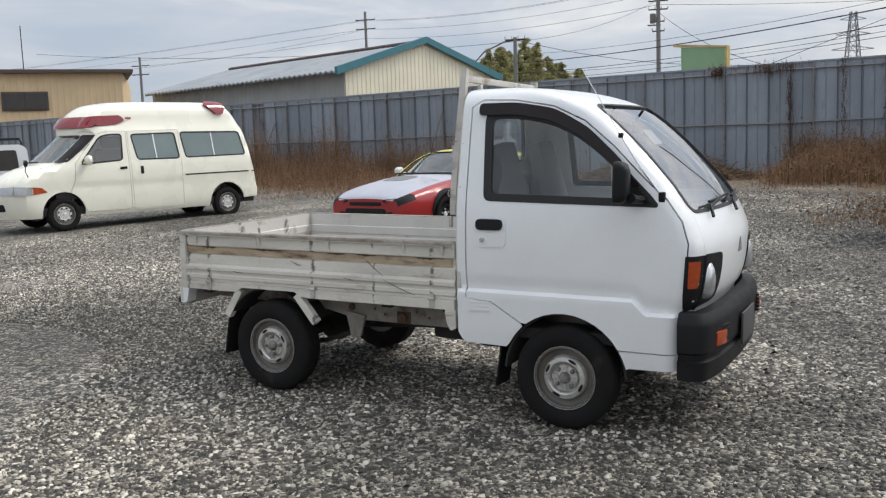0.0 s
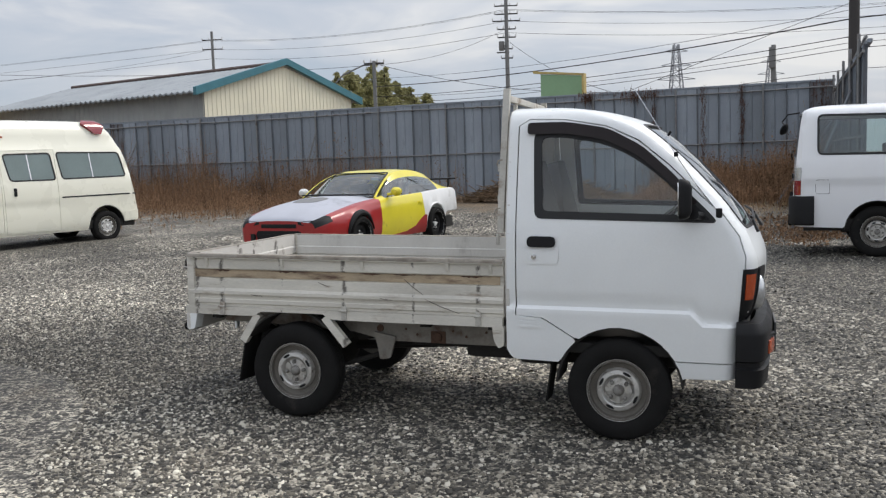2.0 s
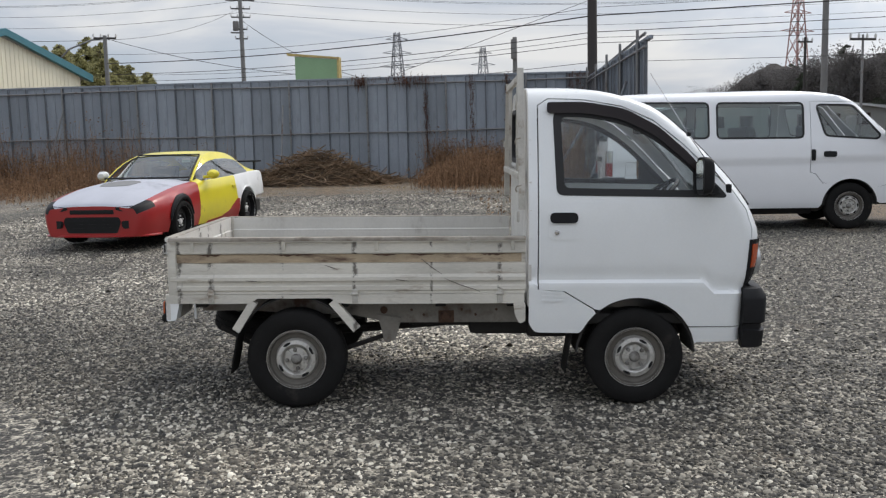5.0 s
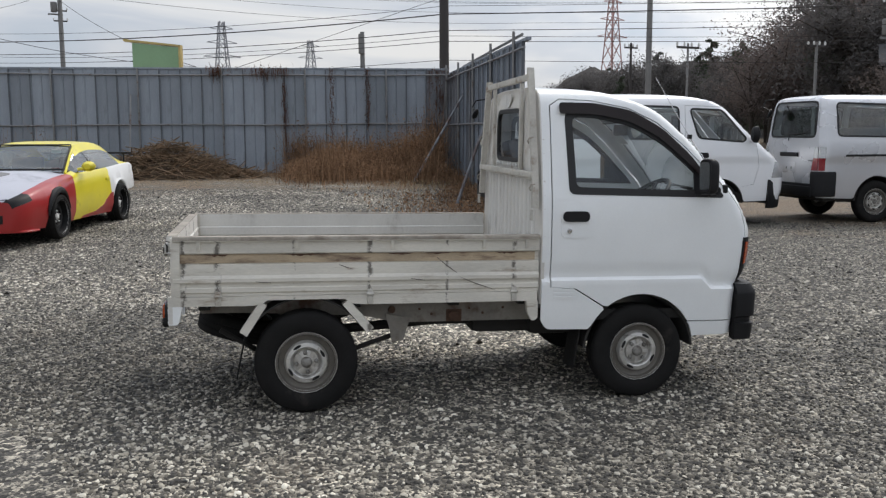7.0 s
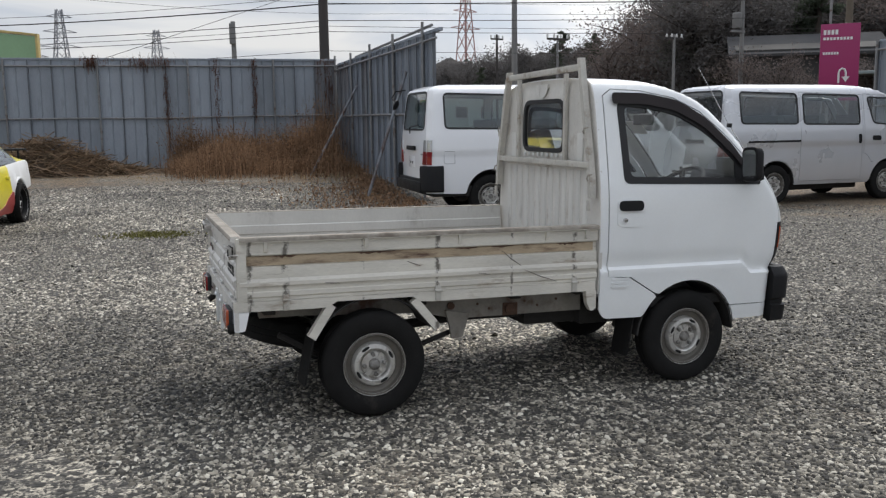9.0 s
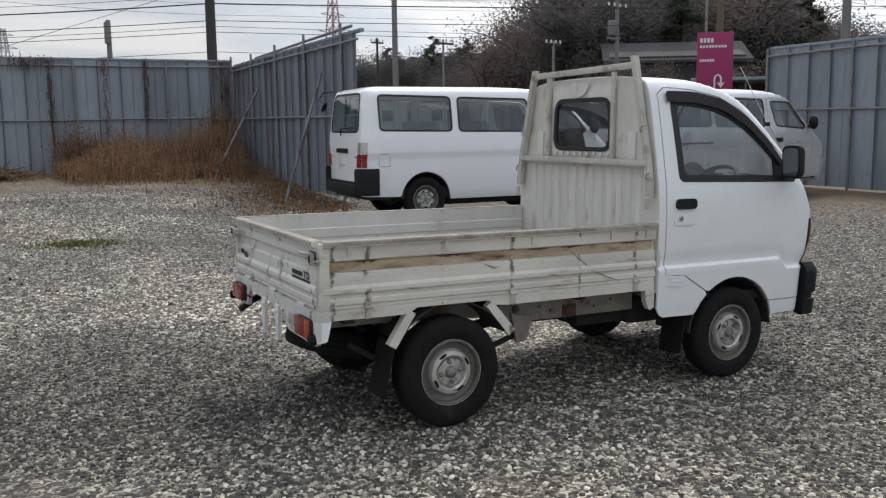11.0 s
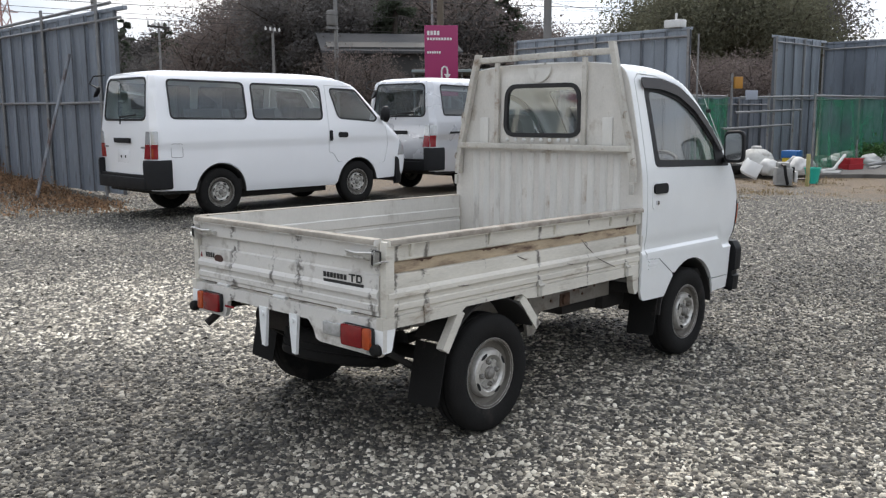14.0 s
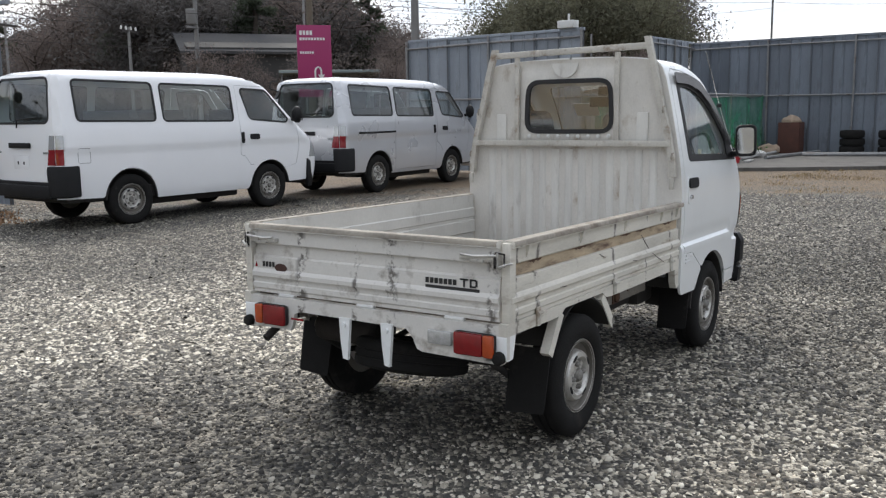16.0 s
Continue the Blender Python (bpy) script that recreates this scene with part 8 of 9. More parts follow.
BARK = material("bark", (0.05, 0.04, 0.032), 0.9, 0, 0.3, 5, 0.3, 30)
# crown colours lifted, dark and bare ones greyed, to stand in for distance haze
LEAF_DARK = foliage("leaf_dark", (0.125, 0.118, 0.115), 0.2)
LEAF_CONIFER = foliage("leaf_conifer", (0.085, 0.10, 0.072), 0.25)
LEAF_CEDAR = foliage("leaf_cedar", (0.36, 0.345, 0.17), 0.4)
LEAF_OLIVE = foliage("leaf_olive", (0.128, 0.128, 0.09), 0.3)
LEAF_BARE = foliage("twig_brown", (0.165, 0.137, 0.127), 0.22)


def cards(rng, pts, size, jit=0.5):
    """Small leaf sprays: folded four-cornered blades at the points."""
    k = len(pts)
    a = rng.normal(size=(k, 3))
    a /= np.linalg.norm(a, axis=1)[:, None]
    b = np.cross(a, rng.normal(size=(k, 3)))
    b /= np.linalg.norm(b, axis=1)[:, None]
    s = size * rng.uniform(1 - jit, 1 + jit, size=(k, 1))
    c = np.cross(a, b) * s * 0.25
    v = np.stack([pts - a * s, pts - b * s * 0.45 + c, pts + a * s, pts + b * s * 0.45 - c], 1).reshape(-1, 3)
    f = np.arange(4 * k).reshape(-1, 4)
    return v, f


def leaves(rng, pts, size):
    """Three-cornered leaf sprays at the points."""
    k = len(pts)
    a = rng.normal(size=(k, 3))
    a /= np.linalg.norm(a, axis=1)[:, None]
    b = np.cross(a, rng.normal(size=(k, 3)))
    b /= np.linalg.norm(b, axis=1)[:, None]
    s = size * rng.uniform(0.5, 1.5, size=(k, 1))
    return np.stack([pts - a * s, pts + a * s - b * s * 0.38, pts + a * s * 0.6 + b * s * 0.5], 1).reshape(-1, 3), np.arange(3 * k).reshape(-1, 3)


def mesh_np(name, v, f, mat):
    me = bpy.data.meshes.new(name)
    me.from_pydata(v.tolist(), [], f.tolist())
    me.materials.append(mat)
    return me


def make_tree(seed, kind, h, label):
    """One tree with a tapered trunk, limbs and a crown of many small sprays, standing at the origin."""
    rng = np.random.default_rng(seed)
    T = thing("tree", pose(0, 0, 0), label, "tree", "trees beyond the yard")
    lean = rng.normal(size=2) * 0.03 * h
    bm = B()
    tube(bm, [(0, 0, 0), (lean[0] * 0.4, lean[1] * 0.4, h * 0.4), (lean[0], lean[1], h * (0.97 if kind in ("conifer", "cedar") else 0.75))], [h * 0.022, h * 0.016, h * 0.004], 8)
    pts = []
    tall = kind in ("conifer", "cedar")
    limbs = 60 if kind == "cedar" else 34 if tall else 20
    for i in range(limbs):
        t = 0.18 + 0.80 * i / limbs if tall else rng.uniform(0.2, 0.75)
        a = rng.uniform(0, 2 * math.pi)
        base = np.array([lean[0] * t, lean[1] * t, h * t])
        if tall:
            reach = h * 0.19 * (1.08 - t) ** 0.8 * rng.uniform(0.7, 1.2)
            tip = base + [reach * math.cos(a), reach * math.sin(a), -reach * 0.12]
        else:
            reach = h * rng.uniform(0.16, 0.32)
            up = rng.uniform(0.25, 1.0) * (0.95 - t) * h * 0.75
            tip = base + [reach * math.cos(a), reach * math.sin(a), up]
        tube(bm, [tuple(base), tuple(base * 0.5 + tip * 0.5 + [0, 0, 0.02 * h]), tuple(tip)], [h * 0.006, h * 0.004, h * 0.0015], 5)
        k = {"conifer": 330, "cedar": 300, "broad": 620, "bamboo": 560, "bare": 260}[kind]
        w = rng.uniform(0.2, 1.05, size=(k, 1))
        spread = reach * (0.46 if kind == "cedar" else 0.30 if tall else 0.42)
        ball = rng.normal(size=(k, 3))
        ball *= 1.55 * rng.uniform(0, 1, (k, 1)) ** 0.45 / np.linalg.norm(ball, axis=1)[:, None]
        pts.append(base + (tip - base) * w + ball * spread * np.array([1, 1, 0.75]) * (0.4 + 0.6 * w))
    part("trunk", bm, BARK, T, "dark tapered trunk with limbs")
    pts = np.concatenate(pts)
    pts = pts[pts[:, 2] > h * 0.08]
    size = {"conifer": 0.0115, "cedar": 0.0085, "broad": 0.0105, "bamboo": 0.0105, "bare": 0.010}[kind] * h
    v, f = leaves(rng, pts, size)
    mat = {"conifer": LEAF_CONIFER, "cedar": LEAF_CEDAR, "broad": LEAF_DARK, "bamboo": LEAF_OLIVE, "bare": LEAF_BARE}[kind]
    crown = new("crown", mesh_np("crown", v, f, mat))
    crown.parent = T
    return T


kinds = {"broad": [make_tree(10 + i, "broad", 10.0, "dark evergreen broadleaf tree beyond the yard") for i in range(3)],
         "conifer": [make_tree(20 + i, "conifer", 10.0, "dark conifer beyond the yard") for i in range(3)],
         "bamboo": [make_tree(30 + i, "bamboo", 10.0, "olive green leafy tree beyond the fence") for i in range(2)],
         "cedar": [make_tree(50 + i, "cedar", 10.0, "olive green cedar beyond the fence") for i in range(2)],
         "bare": [make_tree(40 + i, "bare", 10.0, "bare brown winter tree beyond the yard") for i in range(2)]}
rt = random.Random(5)


def wooded_hill():
    """Rising ground behind the trees: one uneven sheet round the yard's far side, its crest at the given elevations."""
    crest = [(8, 0.0), (11, 0.3), (12.5, 1.6), (14.2, 3.3), (16, 4.0), (17.5, 3.6), (18.6, 3.2), (20, 3.9), (25, 4.3), (27.5, 4.9), (30, 6.6), (33, 8.6), (41, 8.4), (45, 7.2), (47.5, 4.4), (52, 4.2), (54.8, 6.6), (59, 8.6), (62, 7.6), (64.5, 2.4), (67, 0.0)]
    az, depth = np.linspace(8, 67, 190), np.linspace(0, 1, 14)
    verts = []
    for a in az:
        far = 165 - 70 * smooth((a - 26) / 4) - 28 * smooth((a - 48) / 5)
        for d in depth:
            r = far * (0.84 + 0.30 * d)
            top = (1.5 + far * math.tan(radians(along(crest, a)))) * smooth(d / 0.55)
            q = Vector((-5 + r * math.sin(radians(a)), 0.5 + r * math.cos(radians(a)), 0))
            verts.append((q.x, q.y, -0.3 + top * (1 + 0.10 * noise.noise(q * 0.16) + 0.05 * noise.noise(q * 0.55))))
    k = len(depth)
    faces = [(i * k + j, (i + 1) * k + j, (i + 1) * k + j + 1, i * k + j + 1) for i in range(len(az) - 1) for j in range(k - 1)]
    me = bpy.data.meshes.new("hill")
    me.from_pydata(verts, [], faces)
    me.materials.append(material("hill_thicket", (0.066, 0.061, 0.058), 0.95, 0, 0.5, 0.35, 0.4, 2.0, stain=(0.06, 0.052, 0.044), amount=0.3, sscale=0.12, spec=0.1))
    return tagged(new("hill", me), "dark thicket-covered hill behind the trees", "hill", kind="structure")


wooded_hill()


def plant(kind, az, dist, el, first=[0]):
    """A tree in the direction az (degrees from +y towards +x) seen from the yard, its top at the elevation el."""
    x, y = -5 + dist * math.sin(radians(az)), 0.5 + dist * math.cos(radians(az))
    h = 1.5 + dist * math.tan(radians(el))
    src = rt.choice(kinds[kind])
    t = copy_thing(src, pose(x, y, -0.1, 0, 0, rt.uniform(0, 360)))
    w = h / 10 * rt.uniform(0.9, 1.25)
    t.scale = (w, w, h / 10)


skyline = [(11, 1.2), (13, 2.7), (14.5, 4.1), (16, 4.7), (17.5, 4.4), (18.6, 3.9), (20, 4.9), (23, 5.4), (25.5, 5.5)]
for i in range(26):
    az = 11.5 + 14.5 * (i + rt.uniform(-0.3, 0.3)) / 25
    plant("broad" if az < 17 or rt.random() < 0.35 else "conifer", az, rt.uniform(105, 150), along(skyline, az) * rt.uniform(0.82, 1.06))
for i in range(46):
    az = 28.4 + 19.6 * (i + rt.uniform(-0.4, 0.4)) / 45
    el = along([(28.4, 6.0), (29.6, 7.8), (31, 9.6), (34, 10.5), (41, 10.0), (45, 9.0), (47, 7.2), (48.5, 5.2)], az)
    plant(rt.choice(("broad", "conifer", "broad", "bare")), az, rt.uniform(62, 95), el * rt.uniform(0.75, 1.08))
for i in range(16):
    plant("broad", 24 + 24 * i / 15 + rt.uniform(-0.5, 0.5), rt.uniform(88, 100), rt.uniform(4.0, 5.2))
for az, el in ((26.4, 5.6), (27.2, 6.3), (28.0, 7.0), (28.6, 7.6)):
    plant("bare", az, rt.uniform(70, 80), el)
for i in range(9):
    plant("bare", 34 + 16 * i / 8 + rt.uniform(-1, 1), rt.uniform(44, 58), rt.uniform(3.2, 4.6))
for i in range(8):
    plant(rt.choice(("bare", "broad")), 47.5 + 5 * i / 7, rt.uniform(70, 90), rt.uniform(3.6, 4.6))
for i in range(22):
    az = 53.6 + 9.9 * (i + rt.uniform(-0.4, 0.4)) / 21
    el = along([(53.2, 5.6), (55.5, 8.5), (60, 10.5), (62, 9.5), (64, 6.5)], az)
    plant("bamboo" if az < 62 or rt.random() < 0.3 else "broad", az, rt.uniform(42, 62), el * rt.uniform(0.75, 1.06))
for i in range(20):
    az = -28.5 + 7.0 * i / 19
    plant("cedar", az, rt.uniform(120, 140), along([(-28.5, 5.2), (-26.5, 6.6), (-25.0, 6.4), (-23.5, 5.0), (-21.5, 4.3)], az) * rt.uniform(0.88, 1.05))
for az, el in ((80.0, 5.6), (82.0, 5.0), (-55.0, 4.2), (-14.0, 3.3), (-10.0, 3.2)):
    plant("broad", az, rt.uniform(80, 100), el)
for i in range(14):
    plant("bare", 49 + 12 * i / 13 + rt.uniform(-0.4, 0.4), rt.uniform(30, 37), rt.uniform(3.4, 4.6))
for group in kinds.values():
    for t in group:
        t.matrix_world = pose(-95 - 6 * rt.uniform(0, 6), 120 + rt.uniform(0, 25), -0.1)


# ---- dry weeds, brush and grass ----
def blades(rng, base, height, lean, width):
    """Thin bent blades: two quads each, standing at the base points."""
    k = len(base)
    a = rng.uniform(0, 2 * math.pi, k)
    d = np.stack([np.cos(a), np.sin(a), np.zeros(k)], 1)
    s = np.stack([-np.sin(a), np.cos(a), np.zeros(k)], 1) * width[:, None]
    up = np.array([0, 0, 1.0])
    mid = base + up * (height * 0.55)[:, None] + d * (lean * 0.35)[:, None]
    tip = base + up * height[:, None] + d * lean[:, None]
    v = np.stack([base - s, base + s, mid + s * 0.8, mid - s * 0.8, tip + s * 0.25, tip - s * 0.25], 1).reshape(-1, 3)
    o = 6 * np.arange(k)[:, None]
    return v, np.concatenate([o + [0, 1, 2, 3], o + [3, 2, 4, 5]])


def weeds(name, label, rng, spots, hmin, hmax, mat, sprays=True, width=0.006, fall=0.14):
    z = np.array([ground_at(x, y) for x, y in spots])
    base = np.column_stack([spots, z - 0.02])
    patch = np.array([0.40 + 1.15 * max(0.0, 0.5 + noise.noise(Vector((x * 0.55, y * 0.8, 3.7)))) for x, y in spots])
    h = rng.uniform(hmin, hmax, len(spots)) * rng.uniform(0.55, 1.0, len(spots)) * patch
    h *= np.where(spots[:, 1] > 13, np.clip(1.15 - fall * (26.2 - spots[:, 1]), 0.2, 1.0), 1.0)
    v, f = blades(rng, base, h, h * rng.uniform(0.05, 0.55, len(spots)), np.full(len(spots), width) * rng.uniform(0.6, 1.5, len(spots)))
    faces, verts = f.tolist(), v.tolist()
    if sprays:
        pick = np.repeat(np.arange(len(spots)), 3)
        w = rng.uniform(0.45, 1.0, len(pick))
        p = base[pick] + np.column_stack([rng.normal(0, 0.08, (len(pick), 2)), h[pick] * w])
        v2, f2 = cards(rng, p, 0.028)
        faces += (f2 + len(verts)).tolist()
        verts += v2.tolist()
    me = bpy.data.meshes.new(name)
    me.from_pydata(verts, [], faces)
    me.materials.append(mat)
    return tagged(new(name, me), label, "weeds", kind="stuff")


DRY = foliage("dry_weed", (0.225, 0.14, 0.085), 0.6)
DRY_VINE = foliage("dry_vine", (0.115, 0.06, 0.04), 0.5)
STRAW = foliage("straw", (0.34, 0.27, 0.16), 0.45)
rng = np.random.default_rng(3)
k = 15000
sx = rng.uniform(-30, -10.8, k)
spots = np.column_stack([sx, 26.2 - np.abs(rng.normal(0, 2.6 + 0.9 * np.clip((sx + 20) / 4, 0, 1), k))])
spots = spots[(sx < -14.6 + rng.normal(0, 0.6, k)) | (rng.uniform(0, 1, k) < 0.10)]
weeds("dry_weeds", "tall rust-brown dry weeds along the steel fence", rng, spots, 0.5, 1.95, DRY)
k = 11000
sx = -0.9 - 4.1 * rng.uniform(0, 1, k) ** 1.1 - np.abs(rng.normal(0, 0.25, k))
spots = np.column_stack([sx, 26.1 - np.abs(rng.normal(0, 1.75, k))])
weeds("dry_weeds", "thick rust-brown dry weeds in the fence corner", rng, spots, 0.4, 1.5, DRY)
k = 1800
c = rng.normal(size=(k, 2)) * [0.9, 0.8] + [-2.2, 25.2]
spots = c[(c[:, 1] < 26.2) & (c[:, 0] < -0.8)]
weeds("dry_weeds", "tall rust-brown weeds climbing the fence corner", rng, spots, 0.9, 2.1, DRY)
k = 1500
spots = np.column_stack([-0.7 - np.abs(rng.normal(0, 1.1, k)), rng.uniform(14.5, 22, k)])
weeds("dry_grass", "short straw grass along the foot of the fence", rng, spots, 0.05, 0.32, STRAW, False, 0.008)
k = 1500
c = rng.normal(size=(k, 2)) * [0.26, 0.19] + [-5.27, 12.14]
weeds("moss_patch", "small patch of low green moss and grass on the gravel", rng, c, 0.01, 0.045, foliage("moss_green", (0.13, 0.125, 0.045), 0.4), False, 0.012)
k = 900
spots = np.column_stack([-0.6 - np.abs(rng.normal(0, 0.4, k)), rng.uniform(15.5, 24, k)])
weeds("dry_weeds", "sparse dry weeds below the fence run", rng, spots, 0.2, 0.9, DRY)
k = 500
spots = np.column_stack([-0.9 - np.abs(rng.normal(0, 0.9, k)), rng.uniform(14.2, 19, k)])
weeds("dry_weeds", "low straggling brown weeds on the gravel edge", rng, spots, 0.04, 0.30, DRY, True, 0.005, 0.0)
k = 6000
spots = np.column_stack([rng.uniform(-22, 0, k), rng.normal(22.6, 1.9, k)])
spots = spots[np.array([noise.noise(Vector((x * 0.8, y * 0.8, 1.0))) > -0.05 for x, y in spots])]
weeds("dry_grass", "short dry grass on bare earth", rng, spots, 0.03, 0.14, STRAW, False, 0.008)
k = 30000
spots = np.column_stack([rng.uniform(6.8, 15.5, k), rng.uniform(2.0, 10.5, k)])
spots = spots[(spots[:, 0] + spots[:, 1] > 14.5 + rng.normal(0, 0.9, k)) & (spots[:, 1] < 22.8 - spots[:, 0] * 1.07 + 1.6)]
spots = spots[np.array([noise.noise(Vector((x * 0.9, y * 0.9, 5.0))) + 0.5 * noise.noise(Vector((x * 3, y * 3, 2.0))) > -0.02 for x, y in spots])]
weeds("dry_grass", "patchy straw-coloured dry grass before the concrete pad", rng, spots, 0.015, 0.07, foliage("dull_straw", (0.25, 0.19, 0.11), 0.5), False, 0.006)

# dead vines that hang down the fence from its top
for cx, deep, wide in ((-5.40, 2.6, 0.05), (-4.02, 3.0, 0.045), (-2.96, 1.7, 0.05), (-0.85, 3.0, 0.14), (-7.4, 0.25, 0.15), (-5.9, 0.22, 0.5)):
    k = int(420 * (0.3 + deep * wide))
    w = rng.uniform(0, 1, k) ** 1.1
    p = np.column_stack([cx + rng.normal(0, wide, k) * (1 - 0.55 * w), rng.uniform(26.28, 26.40, k), 3.42 - deep * w])
    va, fa = blades(rng, p, rng.uniform(-0.35, 0.18, k), rng.uniform(0.0, 0.14, k), np.full(k, 0.006))
    vb, fb = leaves(rng, p[::2] + rng.normal(0, 0.03, (len(p[::2]), 3)) * [1, 0.3, 1], 0.03)
    me = bpy.data.meshes.new("dead_vine")
    me.from_pydata(va.tolist() + vb.tolist(), [], fa.tolist() + (fb + len(va)).tolist())
    me.materials.append(DRY_VINE)
    tagged(new("dead_vine", me), "dead brown vine hanging down the steel fence", "vine", kind="stuff")

# heap of cut brush
k = 2200
p = np.column_stack([rng.normal(-8.5, 1.2, k), rng.normal(24.8, 0.45, k)])
hz = 0.92 * np.exp(-((p[:, 0] + 8.5) / 1.6) ** 2 - ((p[:, 1] - 24.8) / 0.8) ** 2)
verts, faces = [], []
for (x, y), z in zip(p, hz * rng.uniform(0.2, 1.05, k)):
    a, b, ln = rng.uniform(0, math.pi), rng.normal(0, 0.28), rng.uniform(0.3, 0.9)
    d = Vector((math.cos(a) * math.cos(b), math.sin(a) * math.cos(b), math.sin(b))) * ln
    s = d.orthogonal().normalized() * rng.uniform(0.005, 0.013)
    q = d.cross(s).normalized() * s.length
    c = Vector((x, y, ground_at(x, y) + 0.03 + z))
    o = len(verts)
    for e in (-0.5, 0.5):
        verts += [tuple(c + d * e + s), tuple(c + d * e - s * 0.5 + q), tuple(c + d * e - s * 0.5 - q)]
    faces += [(o, o + 1, o + 4, o + 3), (o + 1, o + 2, o + 5, o + 4), (o + 2, o, o + 3, o + 5)]
me = bpy.data.meshes.new("brush_heap")
me.from_pydata(verts, [], faces)
me.materials.append(foliage("cut_brush", (0.27, 0.195, 0.13), 0.55))
tagged(new("brush_heap", me), "heap of cut brown brush before the steel fence", "brush heap", kind="stuff")
bm = B()
bmesh.ops.create_icosphere(bm, subdivisions=3, radius=1)
for v in bm.verts:
    v.co = (v.co.x * 1.9, v.co.y * 0.75, max(-0.1, v.co.z * 0.62) * (1 + 0.25 * noise.noise(v.co * 2)))
solid("brush_mound", bm, material("earth_brown", (0.12, 0.085, 0.058), 0.95, 0, 0.4, 5, 0.4, 20), "low mound of earth and brush litter", "mound", pose(-8.5, 24.9, 0.22))


# ---- clutter on and by the concrete pad ----
def net(name, a, b, z0, z1, sag, label):
    m = bpy.data.materials.get("green_net")
    if not m:
        m = bpy.data.materials.new("green_net")
        m.use_nodes = True
        n, l = m.node_tree.nodes, m.node_tree.links
        bs = n["Principled BSDF"]
        bs.inputs["Base Color"].default_value, bs.inputs["Roughness"].default_value = (0.014, 0.19, 0.095, 1), 0.7
        tr, mx, tx = n.new("ShaderNodeBsdfTransparent"), n.new("ShaderNodeMixShader"), n.new("ShaderNodeTexNoise")
        rg, tc = n.new("ShaderNodeMapRange"), n.new("ShaderNodeTexCoord")
        tx.inputs["Scale"].default_value, tx.inputs["Detail"].default_value = 1.5, 6
        rg.inputs["From Min"].default_value, rg.inputs["From Max"].default_value = 0.35, 0.65
        rg.inputs["To Min"].default_value, rg.inputs["To Max"].default_value = 0.25, 0.75
        l.new(tc.outputs["Object"], tx.inputs["Vector"])
        l.new(tx.outputs["Fac"], rg.inputs["Value"])
        l.new(rg.outputs["Result"], mx.inputs["Fac"])
        l.new(tr.outputs["BSDF"], mx.inputs[1])
        l.new(bs.outputs["BSDF"], mx.inputs[2])
        l.new(mx.outputs["Shader"], n["Material Output"].inputs["Surface"])
    a, b = Vector((*a, 0)), Vector((*b, 0))
    d = b - a
    nr = Vector((d.y, -d.x, 0)).normalized()
    bm = B()
    k, r = 40, 10
    g = [[bm.verts.new(a + d * (i / k) + nr * (0.10 * math.sin(i * 1.3 + j * 0.4) * (1 - j / r) + 0.05 * math.sin(i * 0.5)) + Vector((0, 0, z0 + (z1 - z0) * j / r - sag * math.sin(math.pi * (i / k * 2 % 1)) * (j / r)))) for i in range(k + 1)] for j in range(r + 1)]
    for j in range(r):
        for i in range(k):
            bm.faces.new((g[j][i], g[j][i + 1], g[j + 1][i + 1], g[j + 1][i]))
    N = thing("netting", pose(0, 0, 0), label, "netting", "green netting")
    part("net", bm, m, N, "green plastic mesh")
    bm = B()
    tube(bm, [a + Vector((0, 0, z1 + 0.02)), b + Vector((0, 0, z1 + 0.02))], 0.026, 8)
    part("top_pipe", bm, PIPE, N, "grey pipe rail")
    for t in (0.0, 0.46, 1.0):
        q = a + d * t
        bm = B()
        tube(bm, [q + Vector((0, 0, 0)), q + Vector((0, 0, z1 + 0.08))], 0.026, 8)
        part("post", bm, PIPE, N, "grey pipe post")
    return N


net("netting", (13.0, 10.3), (20.0, 11.1), 0.12, 1.74, 0.06, "torn green netting on a pipe rail before the fence")
net("netting", (11.0, 12.2), (12.9, 12.4), 0.12, 1.76, 0.05, "green netting on pipes in the fence gap")
for z, x0, x1 in ((1.77, 12.8, 16.8), (1.42, 12.6, 16.0), (1.05, 12.1, 15.5)):
    bm = B()
    tube(bm, [(x0, 12.0, z - 0.02), (x1, 12.05, z + 0.03)], 0.026, 8)
    solid("loose_pipe", bm, PIPE, "grey pipe rail across the fence gap", "pipe", group="fence gap rails")


for x, z in ((12.52, 2.3), (14.3, 1.85), (15.6, 1.8)):
    bm = B()
    tube(bm, [(x, 12.06, 0.0), (x, 12.06, z)], 0.028, 8)
    solid("rail_post", bm, PIPE, "upright grey pipe post in the fence gap", "post", group="fence gap posts")
bm = B()
box(bm, -0.095, 0.095, -0.06, 0.06, 1.95, 2.22, 0.015)
solid("warning_box", bm, material("orange_box", (0.42, 0.20, 0.03), 0.5, 0, 0.15, 6, 0.02, 30), "orange box on a post in the fence gap", "box", pose(12.60, 11.96, 0.0, 0, 0, -30))
bm = B()
box(bm, -0.24, 0.24, -0.008, 0.008, 1.70, 1.92, 0.004)
solid("notice_board", bm, material("pale_notice", (0.34, 0.36, 0.42), 0.5, 0, 0.1, 6, 0.02, 30), "pale notice sheet tied to the pipe rail", "notice", pose(13.25, 11.96, 0.0, 0, 0, -6))
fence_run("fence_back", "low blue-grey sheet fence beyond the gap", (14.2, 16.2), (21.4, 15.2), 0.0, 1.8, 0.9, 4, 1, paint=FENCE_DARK)


